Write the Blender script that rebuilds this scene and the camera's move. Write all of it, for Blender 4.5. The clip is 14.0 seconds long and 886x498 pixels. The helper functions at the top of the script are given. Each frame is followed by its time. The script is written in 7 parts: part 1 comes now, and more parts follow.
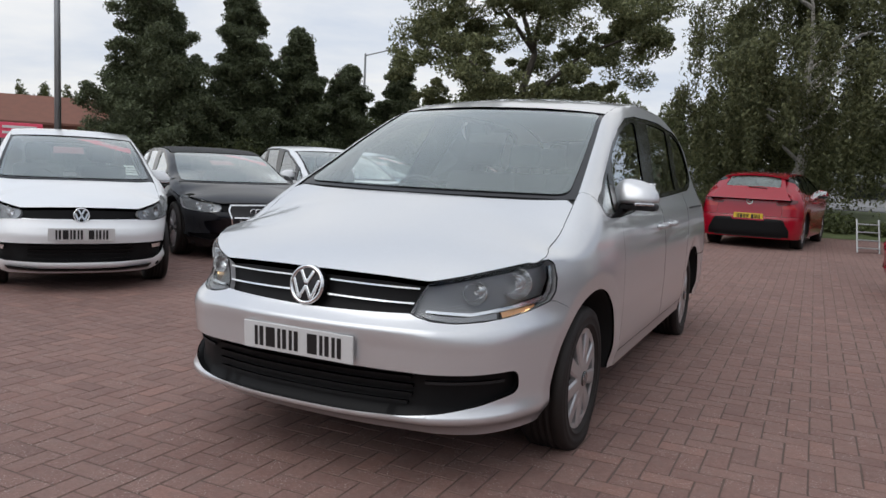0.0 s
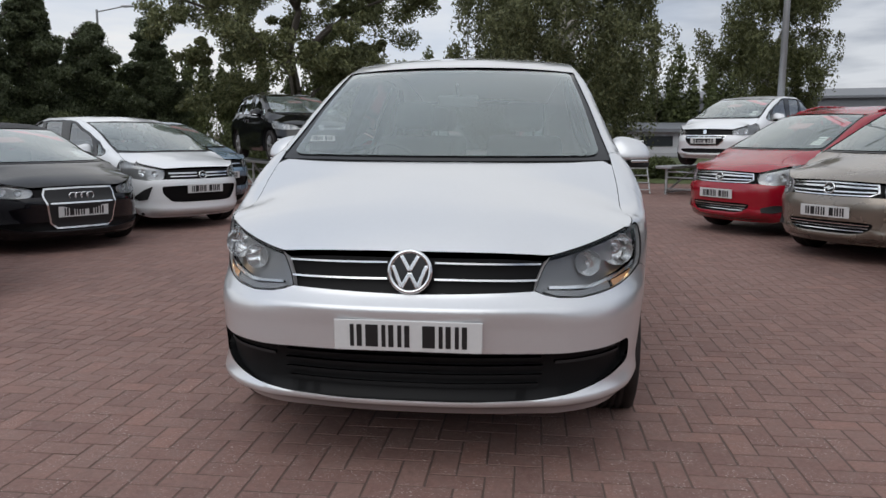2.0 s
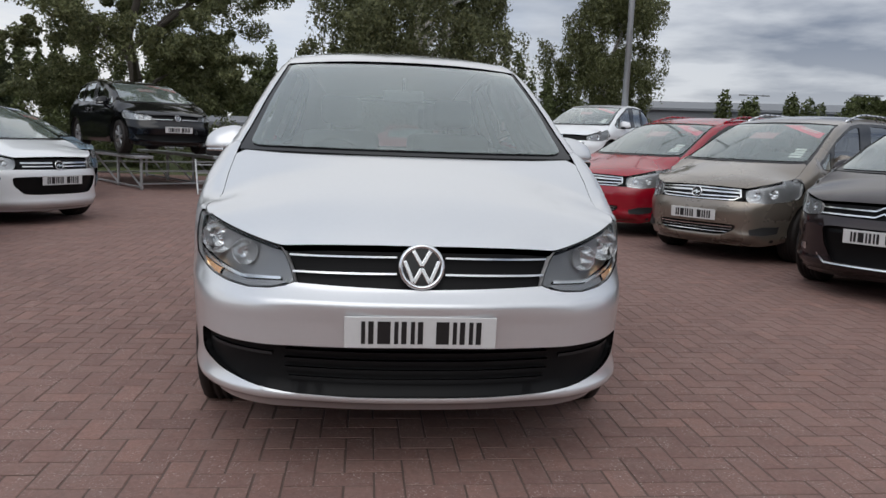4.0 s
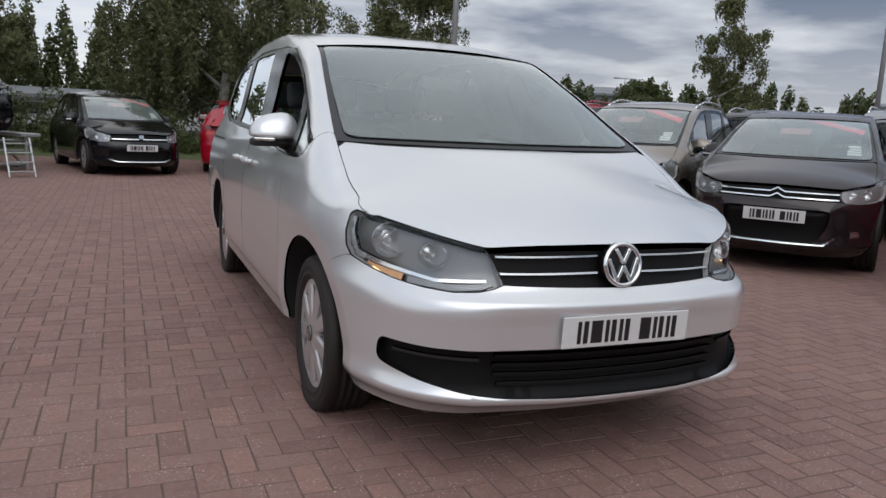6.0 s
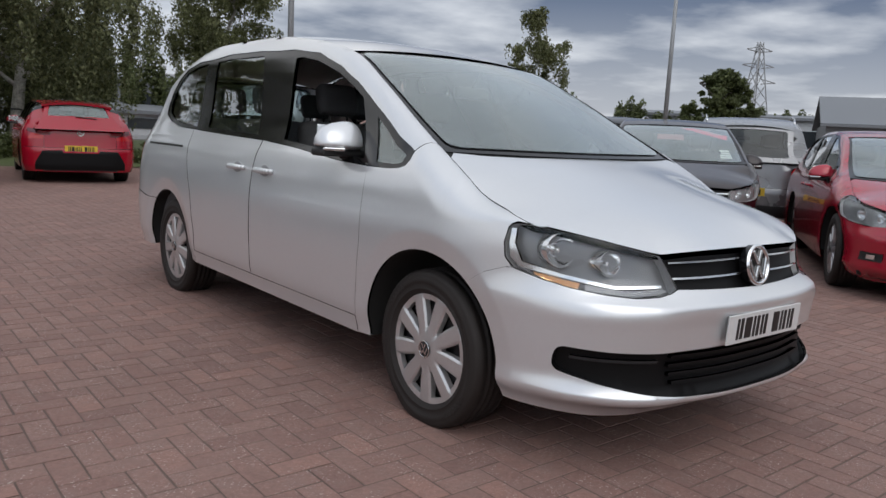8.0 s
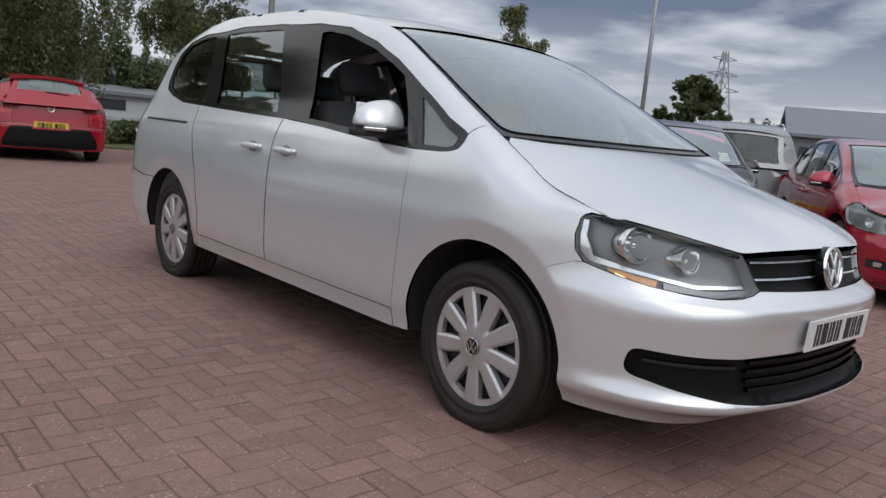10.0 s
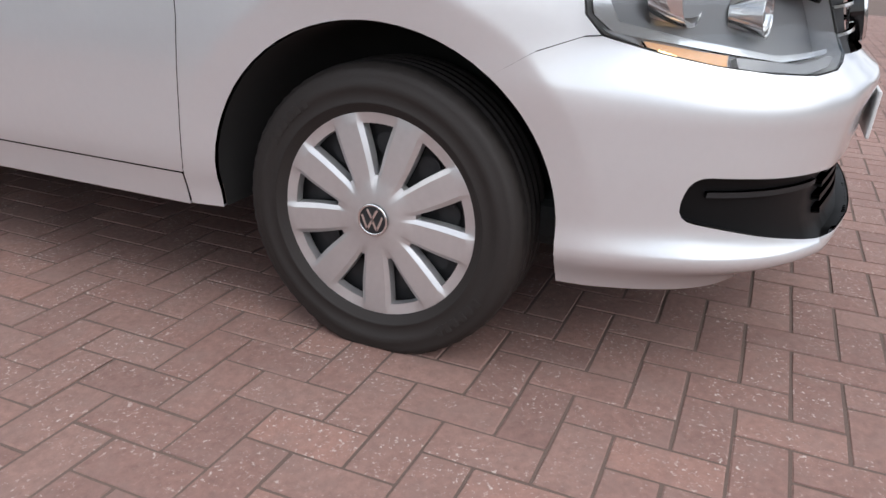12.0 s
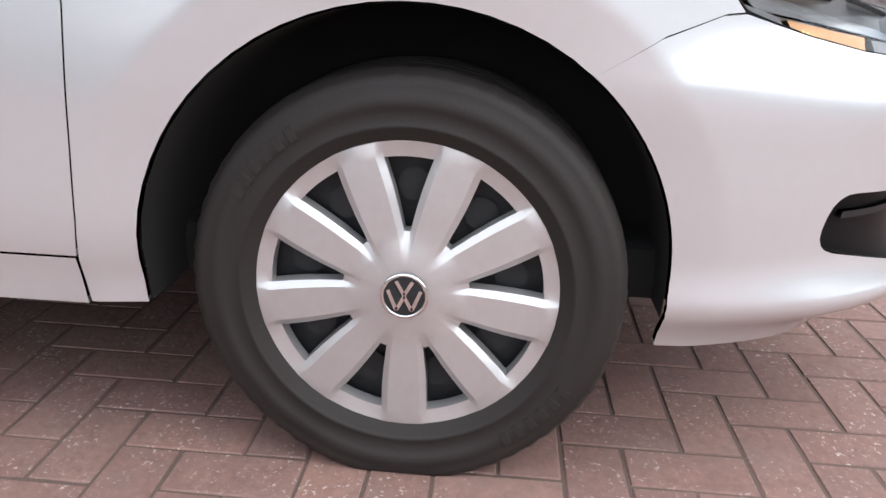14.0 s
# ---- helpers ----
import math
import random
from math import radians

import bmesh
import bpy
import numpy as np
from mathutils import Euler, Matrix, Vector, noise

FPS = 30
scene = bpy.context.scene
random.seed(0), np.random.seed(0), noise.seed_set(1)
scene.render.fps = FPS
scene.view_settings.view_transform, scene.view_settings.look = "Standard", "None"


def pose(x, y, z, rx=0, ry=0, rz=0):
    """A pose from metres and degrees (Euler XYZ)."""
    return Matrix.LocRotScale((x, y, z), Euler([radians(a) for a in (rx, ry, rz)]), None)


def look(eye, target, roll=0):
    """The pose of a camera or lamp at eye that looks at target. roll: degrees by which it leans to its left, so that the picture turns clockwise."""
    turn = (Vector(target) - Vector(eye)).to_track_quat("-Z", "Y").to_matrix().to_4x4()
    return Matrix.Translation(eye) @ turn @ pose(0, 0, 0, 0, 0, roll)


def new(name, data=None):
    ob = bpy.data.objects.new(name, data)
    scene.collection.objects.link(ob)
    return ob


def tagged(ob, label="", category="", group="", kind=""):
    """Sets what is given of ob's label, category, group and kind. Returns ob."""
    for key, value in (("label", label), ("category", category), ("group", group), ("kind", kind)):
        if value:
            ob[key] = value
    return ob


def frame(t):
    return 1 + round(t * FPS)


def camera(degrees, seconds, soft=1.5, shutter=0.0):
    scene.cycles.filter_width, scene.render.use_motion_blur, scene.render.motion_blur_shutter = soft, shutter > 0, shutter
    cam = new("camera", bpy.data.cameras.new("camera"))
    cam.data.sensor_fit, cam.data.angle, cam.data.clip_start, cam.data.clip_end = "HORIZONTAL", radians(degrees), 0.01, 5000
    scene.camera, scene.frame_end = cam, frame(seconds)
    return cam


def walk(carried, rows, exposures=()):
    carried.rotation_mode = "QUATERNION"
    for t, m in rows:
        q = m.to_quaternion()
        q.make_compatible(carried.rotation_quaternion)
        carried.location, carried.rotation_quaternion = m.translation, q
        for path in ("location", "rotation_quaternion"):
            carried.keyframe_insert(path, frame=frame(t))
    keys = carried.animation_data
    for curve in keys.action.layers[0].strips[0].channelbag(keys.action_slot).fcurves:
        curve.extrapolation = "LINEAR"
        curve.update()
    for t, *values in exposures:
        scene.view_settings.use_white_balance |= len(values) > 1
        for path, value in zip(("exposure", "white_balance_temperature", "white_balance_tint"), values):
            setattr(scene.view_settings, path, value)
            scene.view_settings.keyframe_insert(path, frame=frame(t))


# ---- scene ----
cam = camera(60.5, 14.0)
PATH = [
    (0, (1.759, -2.345, 1.22), (0.893, -0.555, 1.007), 2.7),
    (0.5, (1.441, -2.4, 1.199), (0.747, -0.542, 0.941), 3.2),
    (1, (1.062, -2.545, 1.226), (0.543, -0.631, 0.967), 0.3),
    (1.5, (0.702, -2.486, 1.191), (0.314, -0.542, 0.923), 0.0),
    (2, (0.411, -2.505, 1.213), (0.187, -0.54, 0.916), 0.2),
    (2.5, (0.119, -2.578, 1.241), (0.076, -0.603, 0.927), 0.3),
    (3, (0.051, -2.582, 1.236), (0.047, -0.607, 0.92), -0.5),
    (3.5, (0.037, -2.551, 1.226), (0.047, -0.574, 0.918), -0.2),
    (4, (-0.198, -2.489, 1.183), (0.008, -0.521, 0.893), 2.1),
    (6.5, (-1.969, -1.924, 1.204), (-1.041, -0.186, 0.862), 2.3),
    (7, (-2.329, -1.743, 1.186), (-1.219, -0.111, 0.864), 2.1),
    (7.5, (-2.623, -1.533, 1.175), (-1.416, 0.032, 0.867), 2.1),
    (10, (-2.885, -1.008, 1.094), (-1.562, 0.461, 0.791), 5.4),
    (10.5, (-2.737, -0.725, 1.004), (-1.385, 0.671, 0.532), 6.4),
    (11, (-2.621, -0.354, 0.93), (-1.107, 0.822, 0.36), 3.7),
    (11.5, (-2.398, -0.06, 0.902), (-0.835, 0.98, 0.212), 1.6),
    (12, (-2.248, 0.262, 0.853), (-0.533, 0.968, 0.105), 2.4),
    (12.5, (-2.117, 0.501, 0.809), (-0.327, 0.968, 0.049), -2.0),
    (13, (-1.957, 0.697, 0.775), (-0.16, 1.08, -0.015), -4.7),
    (13.5, (-1.915, 0.825, 0.737), (-0.038, 1.022, 0.075), 0.9),
    (14, (-1.914, 0.859, 0.741), (-0.036, 0.991, 0.066), 2.2),
]
EXPOSE = [(0, -0.19), (3, -0.29), (4, -0.27), (7.5, -0.17), (10, -0.12), (10.5, 0.05), (11, 0.22), (12, 0.62), (13, 1.04), (14, 1.08)]
walk(cam, [(t, look(eye, target, roll)) for t, eye, target, roll in PATH], EXPOSE)

# ---- world, sun and exposure ----
SUN_ELEV, SUN_AZ = radians(48), radians(200)
world = bpy.data.worlds.new("sky")
scene.world = world
world.use_nodes = True
wn, wl = world.node_tree.nodes, world.node_tree.links
wn.clear()
w_out = wn.new("ShaderNodeOutputWorld")
w_bg = wn.new("ShaderNodeBackground")
sky = wn.new("ShaderNodeTexSky")
sky.sky_type, sky.sun_disc = "NISHITA", False
sky.sun_elevation, sky.sun_rotation = SUN_ELEV, SUN_AZ
sky.dust_density, sky.ozone_density = 2.0, 1.5
w_tc = wn.new("ShaderNodeTexCoord")
w_sep = wn.new("ShaderNodeSeparateXYZ")
wl.new(w_tc.outputs["Generated"], w_sep.inputs[0])
# cloud layer laid on a flat ceiling: direction divided by its height
w_div = wn.new("ShaderNodeVectorMath"); w_div.operation = "DIVIDE"
w_add = wn.new("ShaderNodeMath"); w_add.operation = "ADD"; w_add.inputs[1].default_value = 0.12
w_max = wn.new("ShaderNodeMath"); w_max.operation = "MAXIMUM"; w_max.inputs[1].default_value = 0.0
wl.new(w_sep.outputs["Z"], w_max.inputs[0]); wl.new(w_max.outputs[0], w_add.inputs[0])
w_cmb = wn.new("ShaderNodeCombineXYZ")
for k in range(3):
    wl.new(w_add.outputs[0], w_cmb.inputs[k])
wl.new(w_tc.outputs["Generated"], w_div.inputs[0]); wl.new(w_cmb.outputs[0], w_div.inputs[1])
w_n1 = wn.new("ShaderNodeTexNoise"); w_n1.inputs["Scale"].default_value = 0.55; w_n1.inputs["Detail"].default_value = 7; w_n1.inputs["Roughness"].default_value = 0.55
w_n1.inputs["Distortion"].default_value = 0.3
wl.new(w_div.outputs[0], w_n1.inputs["Vector"])
w_n2 = wn.new("ShaderNodeTexNoise"); w_n2.inputs["Scale"].default_value = 1.1; w_n2.inputs["Detail"].default_value = 8
wl.new(w_div.outputs[0], w_n2.inputs["Vector"])
# heavy bank of cloud to the east, thin bright cloud elsewhere
w_east = wn.new("ShaderNodeMapRange"); w_east.inputs[1].default_value, w_east.inputs[2].default_value = -0.05, 0.45
wl.new(w_sep.outputs["X"], w_east.inputs[0])
w_ramp = wn.new("ShaderNodeValToRGB")
w_ramp.color_ramp.elements[0].position, w_ramp.color_ramp.elements[0].color = 0.34, (0.62, 0.70, 0.84, 1)
w_ramp.color_ramp.elements[1].position, w_ramp.color_ramp.elements[1].color = 0.60, (1.0, 1.0, 1.0, 1)
wl.new(w_n1.outputs["Fac"], w_ramp.inputs[0])
w_ramp2 = wn.new("ShaderNodeValToRGB")
w_ramp2.color_ramp.elements[0].position, w_ramp2.color_ramp.elements[0].color = 0.43, (0.14, 0.175, 0.26, 1)
w_ramp2.color_ramp.elements[1].position, w_ramp2.color_ramp.elements[1].color = 0.62, (0.66, 0.69, 0.75, 1)
wl.new(w_n2.outputs["Fac"], w_ramp2.inputs[0])
w_mixc = wn.new("ShaderNodeMixRGB")
w_hi = wn.new("ShaderNodeMapRange"); w_hi.inputs[1].default_value, w_hi.inputs[2].default_value = 0.20, 0.50; w_hi.inputs[3].default_value, w_hi.inputs[4].default_value = 1.0, 0.15
wl.new(w_sep.outputs["Z"], w_hi.inputs[0])
w_bank = wn.new("ShaderNodeMath"); w_bank.operation = "MULTIPLY"; wl.new(w_east.outputs[0], w_bank.inputs[0]); wl.new(w_hi.outputs[0], w_bank.inputs[1])
wl.new(w_bank.outputs[0], w_mixc.inputs[0]); wl.new(w_ramp.outputs[0], w_mixc.inputs[1]); wl.new(w_ramp2.outputs[0], w_mixc.inputs[2])
w_low = wn.new("ShaderNodeMapRange"); w_low.inputs[1].default_value, w_low.inputs[2].default_value = 0.0, 0.17
w_low.inputs[3].default_value, w_low.inputs[4].default_value = 1.0, 0.0
wl.new(w_sep.outputs["Z"], w_low.inputs[0])
w_mixl = wn.new("ShaderNodeMixRGB"); w_mixl.inputs[2].default_value = (0.86, 0.88, 0.92, 1)
w_lowf = wn.new("ShaderNodeMath"); w_lowf.operation = "MULTIPLY"; w_lowf.inputs[1].default_value = 0.6
wl.new(w_low.outputs[0], w_lowf.inputs[0]); wl.new(w_lowf.outputs[0], w_mixl.inputs[0]); wl.new(w_mixc.outputs[0], w_mixl.inputs[1])
# clouds over the blue of the clear sky
w_scale = wn.new("ShaderNodeMixRGB"); w_scale.blend_type = "MULTIPLY"; w_scale.inputs[0].default_value = 1.0
w_scale.inputs[2].default_value = (13.6, 13.6, 13.6, 1)
# the veil of cloud is brighter towards the hidden sun
w_dot = wn.new("ShaderNodeVectorMath"); w_dot.operation = "DOT_PRODUCT"
w_dot.inputs[1].default_value = (math.sin(SUN_AZ) * math.cos(SUN_ELEV), math.cos(SUN_AZ) * math.cos(SUN_ELEV), math.sin(SUN_ELEV))
wl.new(w_tc.outputs["Generated"], w_dot.inputs[0])
w_glow = wn.new("ShaderNodeMapRange"); w_glow.inputs[1].default_value, w_glow.inputs[2].default_value = 0.2, 1.0
w_glow.inputs[3].default_value, w_glow.inputs[4].default_value = 0.95, 1.25
wl.new(w_dot.outputs["Value"], w_glow.inputs[0])
w_veil = wn.new("ShaderNodeVectorMath"); w_veil.operation = "SCALE"
wl.new(w_mixl.outputs[0], w_veil.inputs[0]); wl.new(w_glow.outputs[0], w_veil.inputs["Scale"])
wl.new(w_veil.outputs[0], w_scale.inputs[1])
w_mix = wn.new("ShaderNodeMixRGB"); w_mix.inputs[0].default_value = 0.86
wl.new(sky.outputs[0], w_mix.inputs[1]); wl.new(w_scale.outputs[0], w_mix.inputs[2])
wl.new(w_mix.outputs[0], w_bg.inputs[0])
w_bg.inputs[1].default_value = 0.09
wl.new(w_bg.outputs[0], w_out.inputs[0])

sun = new("sun", bpy.data.lights.new("sun", "SUN"))
sun.data.energy, sun.data.angle, sun.data.color = 0.85, radians(55), (1.0, 0.96, 0.9)
sun.matrix_world = look((math.sin(SUN_AZ) * 20, math.cos(SUN_AZ) * 20, 20 * math.tan(SUN_ELEV)), (0, 0, 0))
scene.view_settings.exposure = 0.0

# ---- materials ----
def mat(name, color, rough=0.5, metal=0.0, coat=0.0, bump=0.0, scale=60.0, vary=0.12, vary_scale=3.0, emit=0.0, spec=0.5, obj_random=0.0, flake=0.0):
    m = bpy.data.materials.new(name)
    m.use_nodes = True
    n, l = m.node_tree.nodes, m.node_tree.links
    b = n["Principled BSDF"]
    b.inputs["Roughness"].default_value, b.inputs["Metallic"].default_value = rough, metal
    b.inputs["Coat Weight"].default_value, b.inputs["Coat Roughness"].default_value = coat, 0.04
    b.inputs["Specular IOR Level"].default_value = spec
    tc = n.new("ShaderNodeTexCoord")
    n1 = n.new("ShaderNodeTexNoise"); n1.inputs["Scale"].default_value = vary_scale; n1.inputs["Detail"].default_value = 6
    l.new(tc.outputs["Object"], n1.inputs["Vector"])
    n2 = n.new("ShaderNodeTexNoise"); n2.inputs["Scale"].default_value = scale; n2.inputs["Detail"].default_value = 3
    l.new(tc.outputs["Object"], n2.inputs["Vector"])
    mx = n.new("ShaderNodeMath"); mx.operation = "ADD"
    l.new(n1.outputs["Fac"], mx.inputs[0]); l.new(n2.outputs["Fac"], mx.inputs[1])
    mr = n.new("ShaderNodeMapRange"); mr.inputs[1].default_value, mr.inputs[2].default_value = 0.6, 1.4
    mr.inputs[3].default_value, mr.inputs[4].default_value = 1 - vary, 1 + vary
    l.new(mx.outputs[0], mr.inputs[0])
    fac = mr.outputs[0]
    if obj_random:
        oi = n.new("ShaderNodeObjectInfo")
        m2 = n.new("ShaderNodeMapRange"); m2.inputs[3].default_value, m2.inputs[4].default_value = 1 - obj_random, 1 + obj_random
        l.new(oi.outputs["Random"], m2.inputs[0])
        m3 = n.new("ShaderNodeMath"); m3.operation = "MULTIPLY"
        l.new(fac, m3.inputs[0]); l.new(m2.outputs[0], m3.inputs[1]); fac = m3.outputs[0]
    hs = n.new("ShaderNodeHueSaturation"); hs.inputs["Color"].default_value = (*color, 1)
    l.new(fac, hs.inputs["Value"])
    l.new(hs.outputs[0], b.inputs["Base Color"])
    if rough > 0.15:
        rr = n.new("ShaderNodeMapRange"); rr.inputs[3].default_value, rr.inputs[4].default_value = rough * 0.85, min(1, rough * 1.15)
        l.new(n1.outputs["Fac"], rr.inputs[0]); l.new(rr.outputs[0], b.inputs["Roughness"])
    if bump:
        bp = n.new("ShaderNodeBump"); bp.inputs["Strength"].default_value = bump; bp.inputs["Distance"].default_value = 0.01
        l.new(n2.outputs["Fac"], bp.inputs["Height"]); l.new(bp.outputs[0], b.inputs["Normal"])
    if flake:
        v = n.new("ShaderNodeTexVoronoi"); v.inputs["Scale"].default_value = 900
        l.new(tc.outputs["Object"], v.inputs["Vector"])
        bp = n.new("ShaderNodeBump"); bp.inputs["Strength"].default_value = flake; bp.inputs["Distance"].default_value = 0.001
        l.new(v.outputs["Distance"], bp.inputs["Height"]); l.new(bp.outputs[0], b.inputs["Normal"])
    if emit:
        b.inputs["Emission Color"].default_value, b.inputs["Emission Strength"].default_value = (*color, 1), emit
    return m


def glass_mat(name, tint, rough=0.0, gloss=1.0, body=0.0, haze=0.0):
    """A thin pane: lets tinted light through and mirrors by Fresnel."""
    m = bpy.data.materials.new(name)
    m.use_nodes = True
    n, l = m.node_tree.nodes, m.node_tree.links
    n.clear()
    out = n.new("ShaderNodeOutputMaterial")
    tr = n.new("ShaderNodeBsdfTransparent"); tr.inputs[0].default_value = (*tint, 1)
    gl = n.new("ShaderNodeBsdfGlossy"); gl.inputs["Roughness"].default_value = rough
    gl.inputs[0].default_value = (0.95, 0.98, 1.0, 1)
    fr = n.new("ShaderNodeFresnel"); fr.inputs[0].default_value = 1.55
    mu = n.new("ShaderNodeMath"); mu.operation = "MULTIPLY_ADD"; mu.inputs[1].default_value = gloss; mu.inputs[2].default_value = body; mu.use_clamp = True
    l.new(fr.outputs[0], mu.inputs[0])
    mx = n.new("ShaderNodeMixShader")
    l.new(mu.outputs[0], mx.inputs[0]); l.new(tr.outputs[0], mx.inputs[1]); l.new(gl.outputs[0], mx.inputs[2])
    res = mx.outputs[0]
    if haze:
        # uneven pale green film: reflected haze, with some dust, painted into the pane
        df = n.new("ShaderNodeBsdfDiffuse"); df.inputs[0].default_value = (0.62, 0.74, 0.70, 1)
        tc = n.new("ShaderNodeTexCoord"); nz = n.new("ShaderNodeTexNoise"); nz.inputs["Scale"].default_value = 3.0; nz.inputs["Detail"].default_value = 6
        l.new(tc.outputs["Object"], nz.inputs["Vector"])
        mr = n.new("ShaderNodeMapRange"); mr.inputs[1].default_value, mr.inputs[2].default_value = 0.3, 0.7
        mr.inputs[3].default_value, mr.inputs[4].default_value = haze * 0.75, haze * 1.25
        l.new(nz.outputs["Fac"], mr.inputs[0])
        m2 = n.new("ShaderNodeMixShader"); l.new(mr.outputs[0], m2.inputs[0]); l.new(res, m2.inputs[1]); l.new(df.outputs[0], m2.inputs[2])
        res = m2.outputs[0]
    l.new(res, out.inputs[0])
    return m


M_SILVER = mat("silver_paint", (0.70, 0.715, 0.735), rough=0.30, metal=0.58, coat=1.0, vary=0.015, flake=0.02)
M_WHITE = mat("white_paint", (0.80, 0.82, 0.84), rough=0.35, coat=1.0, vary=0.02)
M_BLACKP = mat("black_paint", (0.005, 0.005, 0.007), rough=0.07, coat=0.0, spec=0.5, vary=0.05)
M_RED = mat("red_paint", (0.30, 0.003, 0.015), rough=0.25, coat=0.6, vary=0.03)
M_DKRED = mat("dark_red_paint", (0.36, 0.006, 0.025), rough=0.25, metal=0.2, coat=1.0, vary=0.03)
M_BROWN = mat("bronze_paint", (0.23, 0.198, 0.165), rough=0.28, metal=0.6, coat=1.0, vary=0.03)
M_CHOC = mat("dark_brown_paint", (0.020, 0.013, 0.015), rough=0.1, metal=0.1, coat=0.2, spec=0.5, vary=0.03)
M_BLUE = mat("pale_blue_paint", (0.26, 0.38, 0.50), rough=0.28, metal=0.5, coat=1.0, vary=0.03)
M_GREYP = mat("grey_paint", (0.22, 0.225, 0.235), rough=0.28, metal=0.5, coat=1.0, vary=0.03)
M_PLASTIC = mat("black_plastic", (0.012, 0.012, 0.013), rough=0.62, bump=0.15, scale=500, vary=0.1)
M_GLOSSBLK = mat("gloss_black_trim", (0.008, 0.008, 0.009), rough=0.12, vary=0.05)
M_INNER = mat("inner_dark", (0.006, 0.006, 0.006), rough=0.9, vary=0.1)
M_SEAL = mat("rubber_seal", (0.012, 0.012, 0.012), rough=0.6, vary=0.1)
M_TYRE = mat("tyre_rubber", (0.0135, 0.0098, 0.0086), rough=0.7, bump=0.06, scale=220, vary=0.25, vary_scale=9)
M_CHROME = mat("chrome", (0.80, 0.81, 0.82), rough=0.16, metal=1.0, vary=0.02)
M_HUBCAP = mat("hub_cap_silver", (0.57, 0.56, 0.565), rough=0.30, metal=0.65, vary=0.05, coat=0.25)
M_ALLOY = mat("alloy_silver", (0.55, 0.55, 0.57), rough=0.3, metal=0.8, vary=0.05)
M_STEEL = mat("dark_steel", (0.02, 0.02, 0.022), rough=0.6, metal=0.3, vary=0.3, vary_scale=20)
M_LAMPIN = mat("lamp_grey", (0.27, 0.272, 0.28), rough=0.30, metal=0.35, vary=0.05)
M_LAMPLT = mat("bright_lamp_housing", (0.40, 0.405, 0.41), rough=0.25, metal=0.6, vary=0.2, vary_scale=12)
M_GRILLE = mat("dark_grille_plastic", (0.004, 0.004, 0.0045), rough=0.5, vary=0.1, spec=0.18)
M_LAMPSIL = mat("lamp_silver", (0.82, 0.83, 0.84), rough=0.10, metal=0.9, vary=0.05)
M_BEZEL = mat("pale_lamp_bezel", (0.55, 0.55, 0.56), rough=0.35, vary=0.05)
M_AMBER = mat("amber_lens", (0.78, 0.42, 0.20), rough=0.2, vary=0.15, vary_scale=40)
M_AMBERLIT = mat("lit_indicator_bulb", (1.0, 0.62, 0.28), rough=0.2, vary=0.1, emit=3.0)
M_TAIL = mat("tail_lamp_red", (0.42, 0.01, 0.012), rough=0.12, coat=1.0, vary=0.08)
M_GLASS = glass_mat("window_glass", (0.88, 0.96, 0.93), gloss=2.0, body=0.0)
# this pane carries the painted haze that stands in for reflected light
M_SCREEN = glass_mat("windscreen_glass", (0.88, 0.97, 0.935), gloss=2.0, body=0.0, haze=0.13)
M_DKGLASS = glass_mat("tinted_glass", (0.30, 0.36, 0.36), gloss=1.0)
M_LENS = glass_mat("lamp_lens", (0.96, 0.975, 0.985), gloss=0.65)
M_SEAT = mat("dark_seat_fabric", (0.085, 0.087, 0.092), rough=0.9, bump=0.3, scale=400, vary=0.2)
M_DASH = mat("dashboard_plastic", (0.085, 0.087, 0.09), rough=0.7, bump=0.2, scale=600, vary=0.1)
M_PLATEW = mat("white_plate", (0.62, 0.62, 0.62), rough=0.35, vary=0.03)
M_PLATEY = mat("yellow_plate", (0.70, 0.48, 0.05), rough=0.35, vary=0.03)
M_CHAR = mat("black_bars", (0.012, 0.012, 0.013), rough=0.4, vary=0.05)
M_BANNER = mat("red_banner", (0.88, 0.10, 0.17), rough=0.5, vary=0.06)
M_PAPER = mat("white_sticker", (0.78, 0.78, 0.76), rough=0.6, vary=0.05)

# ---- mesh helpers ----
from mathutils.geometry import delaunay_2d_cdt


def mesh_ob(name, verts, faces, material=None, parent=None, label="", smooth=True, normals=None):
    me = bpy.data.meshes.new(name)
    me.from_pydata([tuple(map(float, v)) for v in verts], [], [tuple(map(int, f)) for f in faces])
    if smooth:
        me.polygons.foreach_set("use_smooth", [True] * len(me.polygons))
    if material:
        me.materials.append(material)
    me.update()
    if normals is not None:
        me.normals_split_custom_set_from_vertices([tuple(map(float, n)) for n in normals])
    ob = new(name, me)
    if parent:
        ob.parent = parent
    if label:
        ob["label"] = label
    return ob


def part(name, bm, material, parent=None, label="", smooth=False, m=None):
    if m is not None:
        bm.transform(m)
    me = bpy.data.meshes.new(name)
    bm.to_mesh(me)
    bm.free()
    if smooth:
        me.polygons.foreach_set("use_smooth", [True] * len(me.polygons))
    me.materials.append(material)
    ob = new(name, me)
    if parent:
        ob.parent = parent
    if label:
        ob["label"] = label
    return ob


def box(bm, c, d, bevel=0.0, m=None, seg=2):
    """A box with centre c and sizes d, its edges rounded."""
    mm = Matrix.Translation(c) @ Matrix.Diagonal((*d, 1))
    if m is not None:
        mm = m @ mm
    r = bmesh.ops.create_cube(bm, size=1, matrix=mm)
    if bevel:
        es = {e for v in r["verts"] for e in v.link_edges}
        bmesh.ops.bevel(bm, geom=list(es), offset=bevel, segments=seg, affect="EDGES", profile=0.5)
    return bm


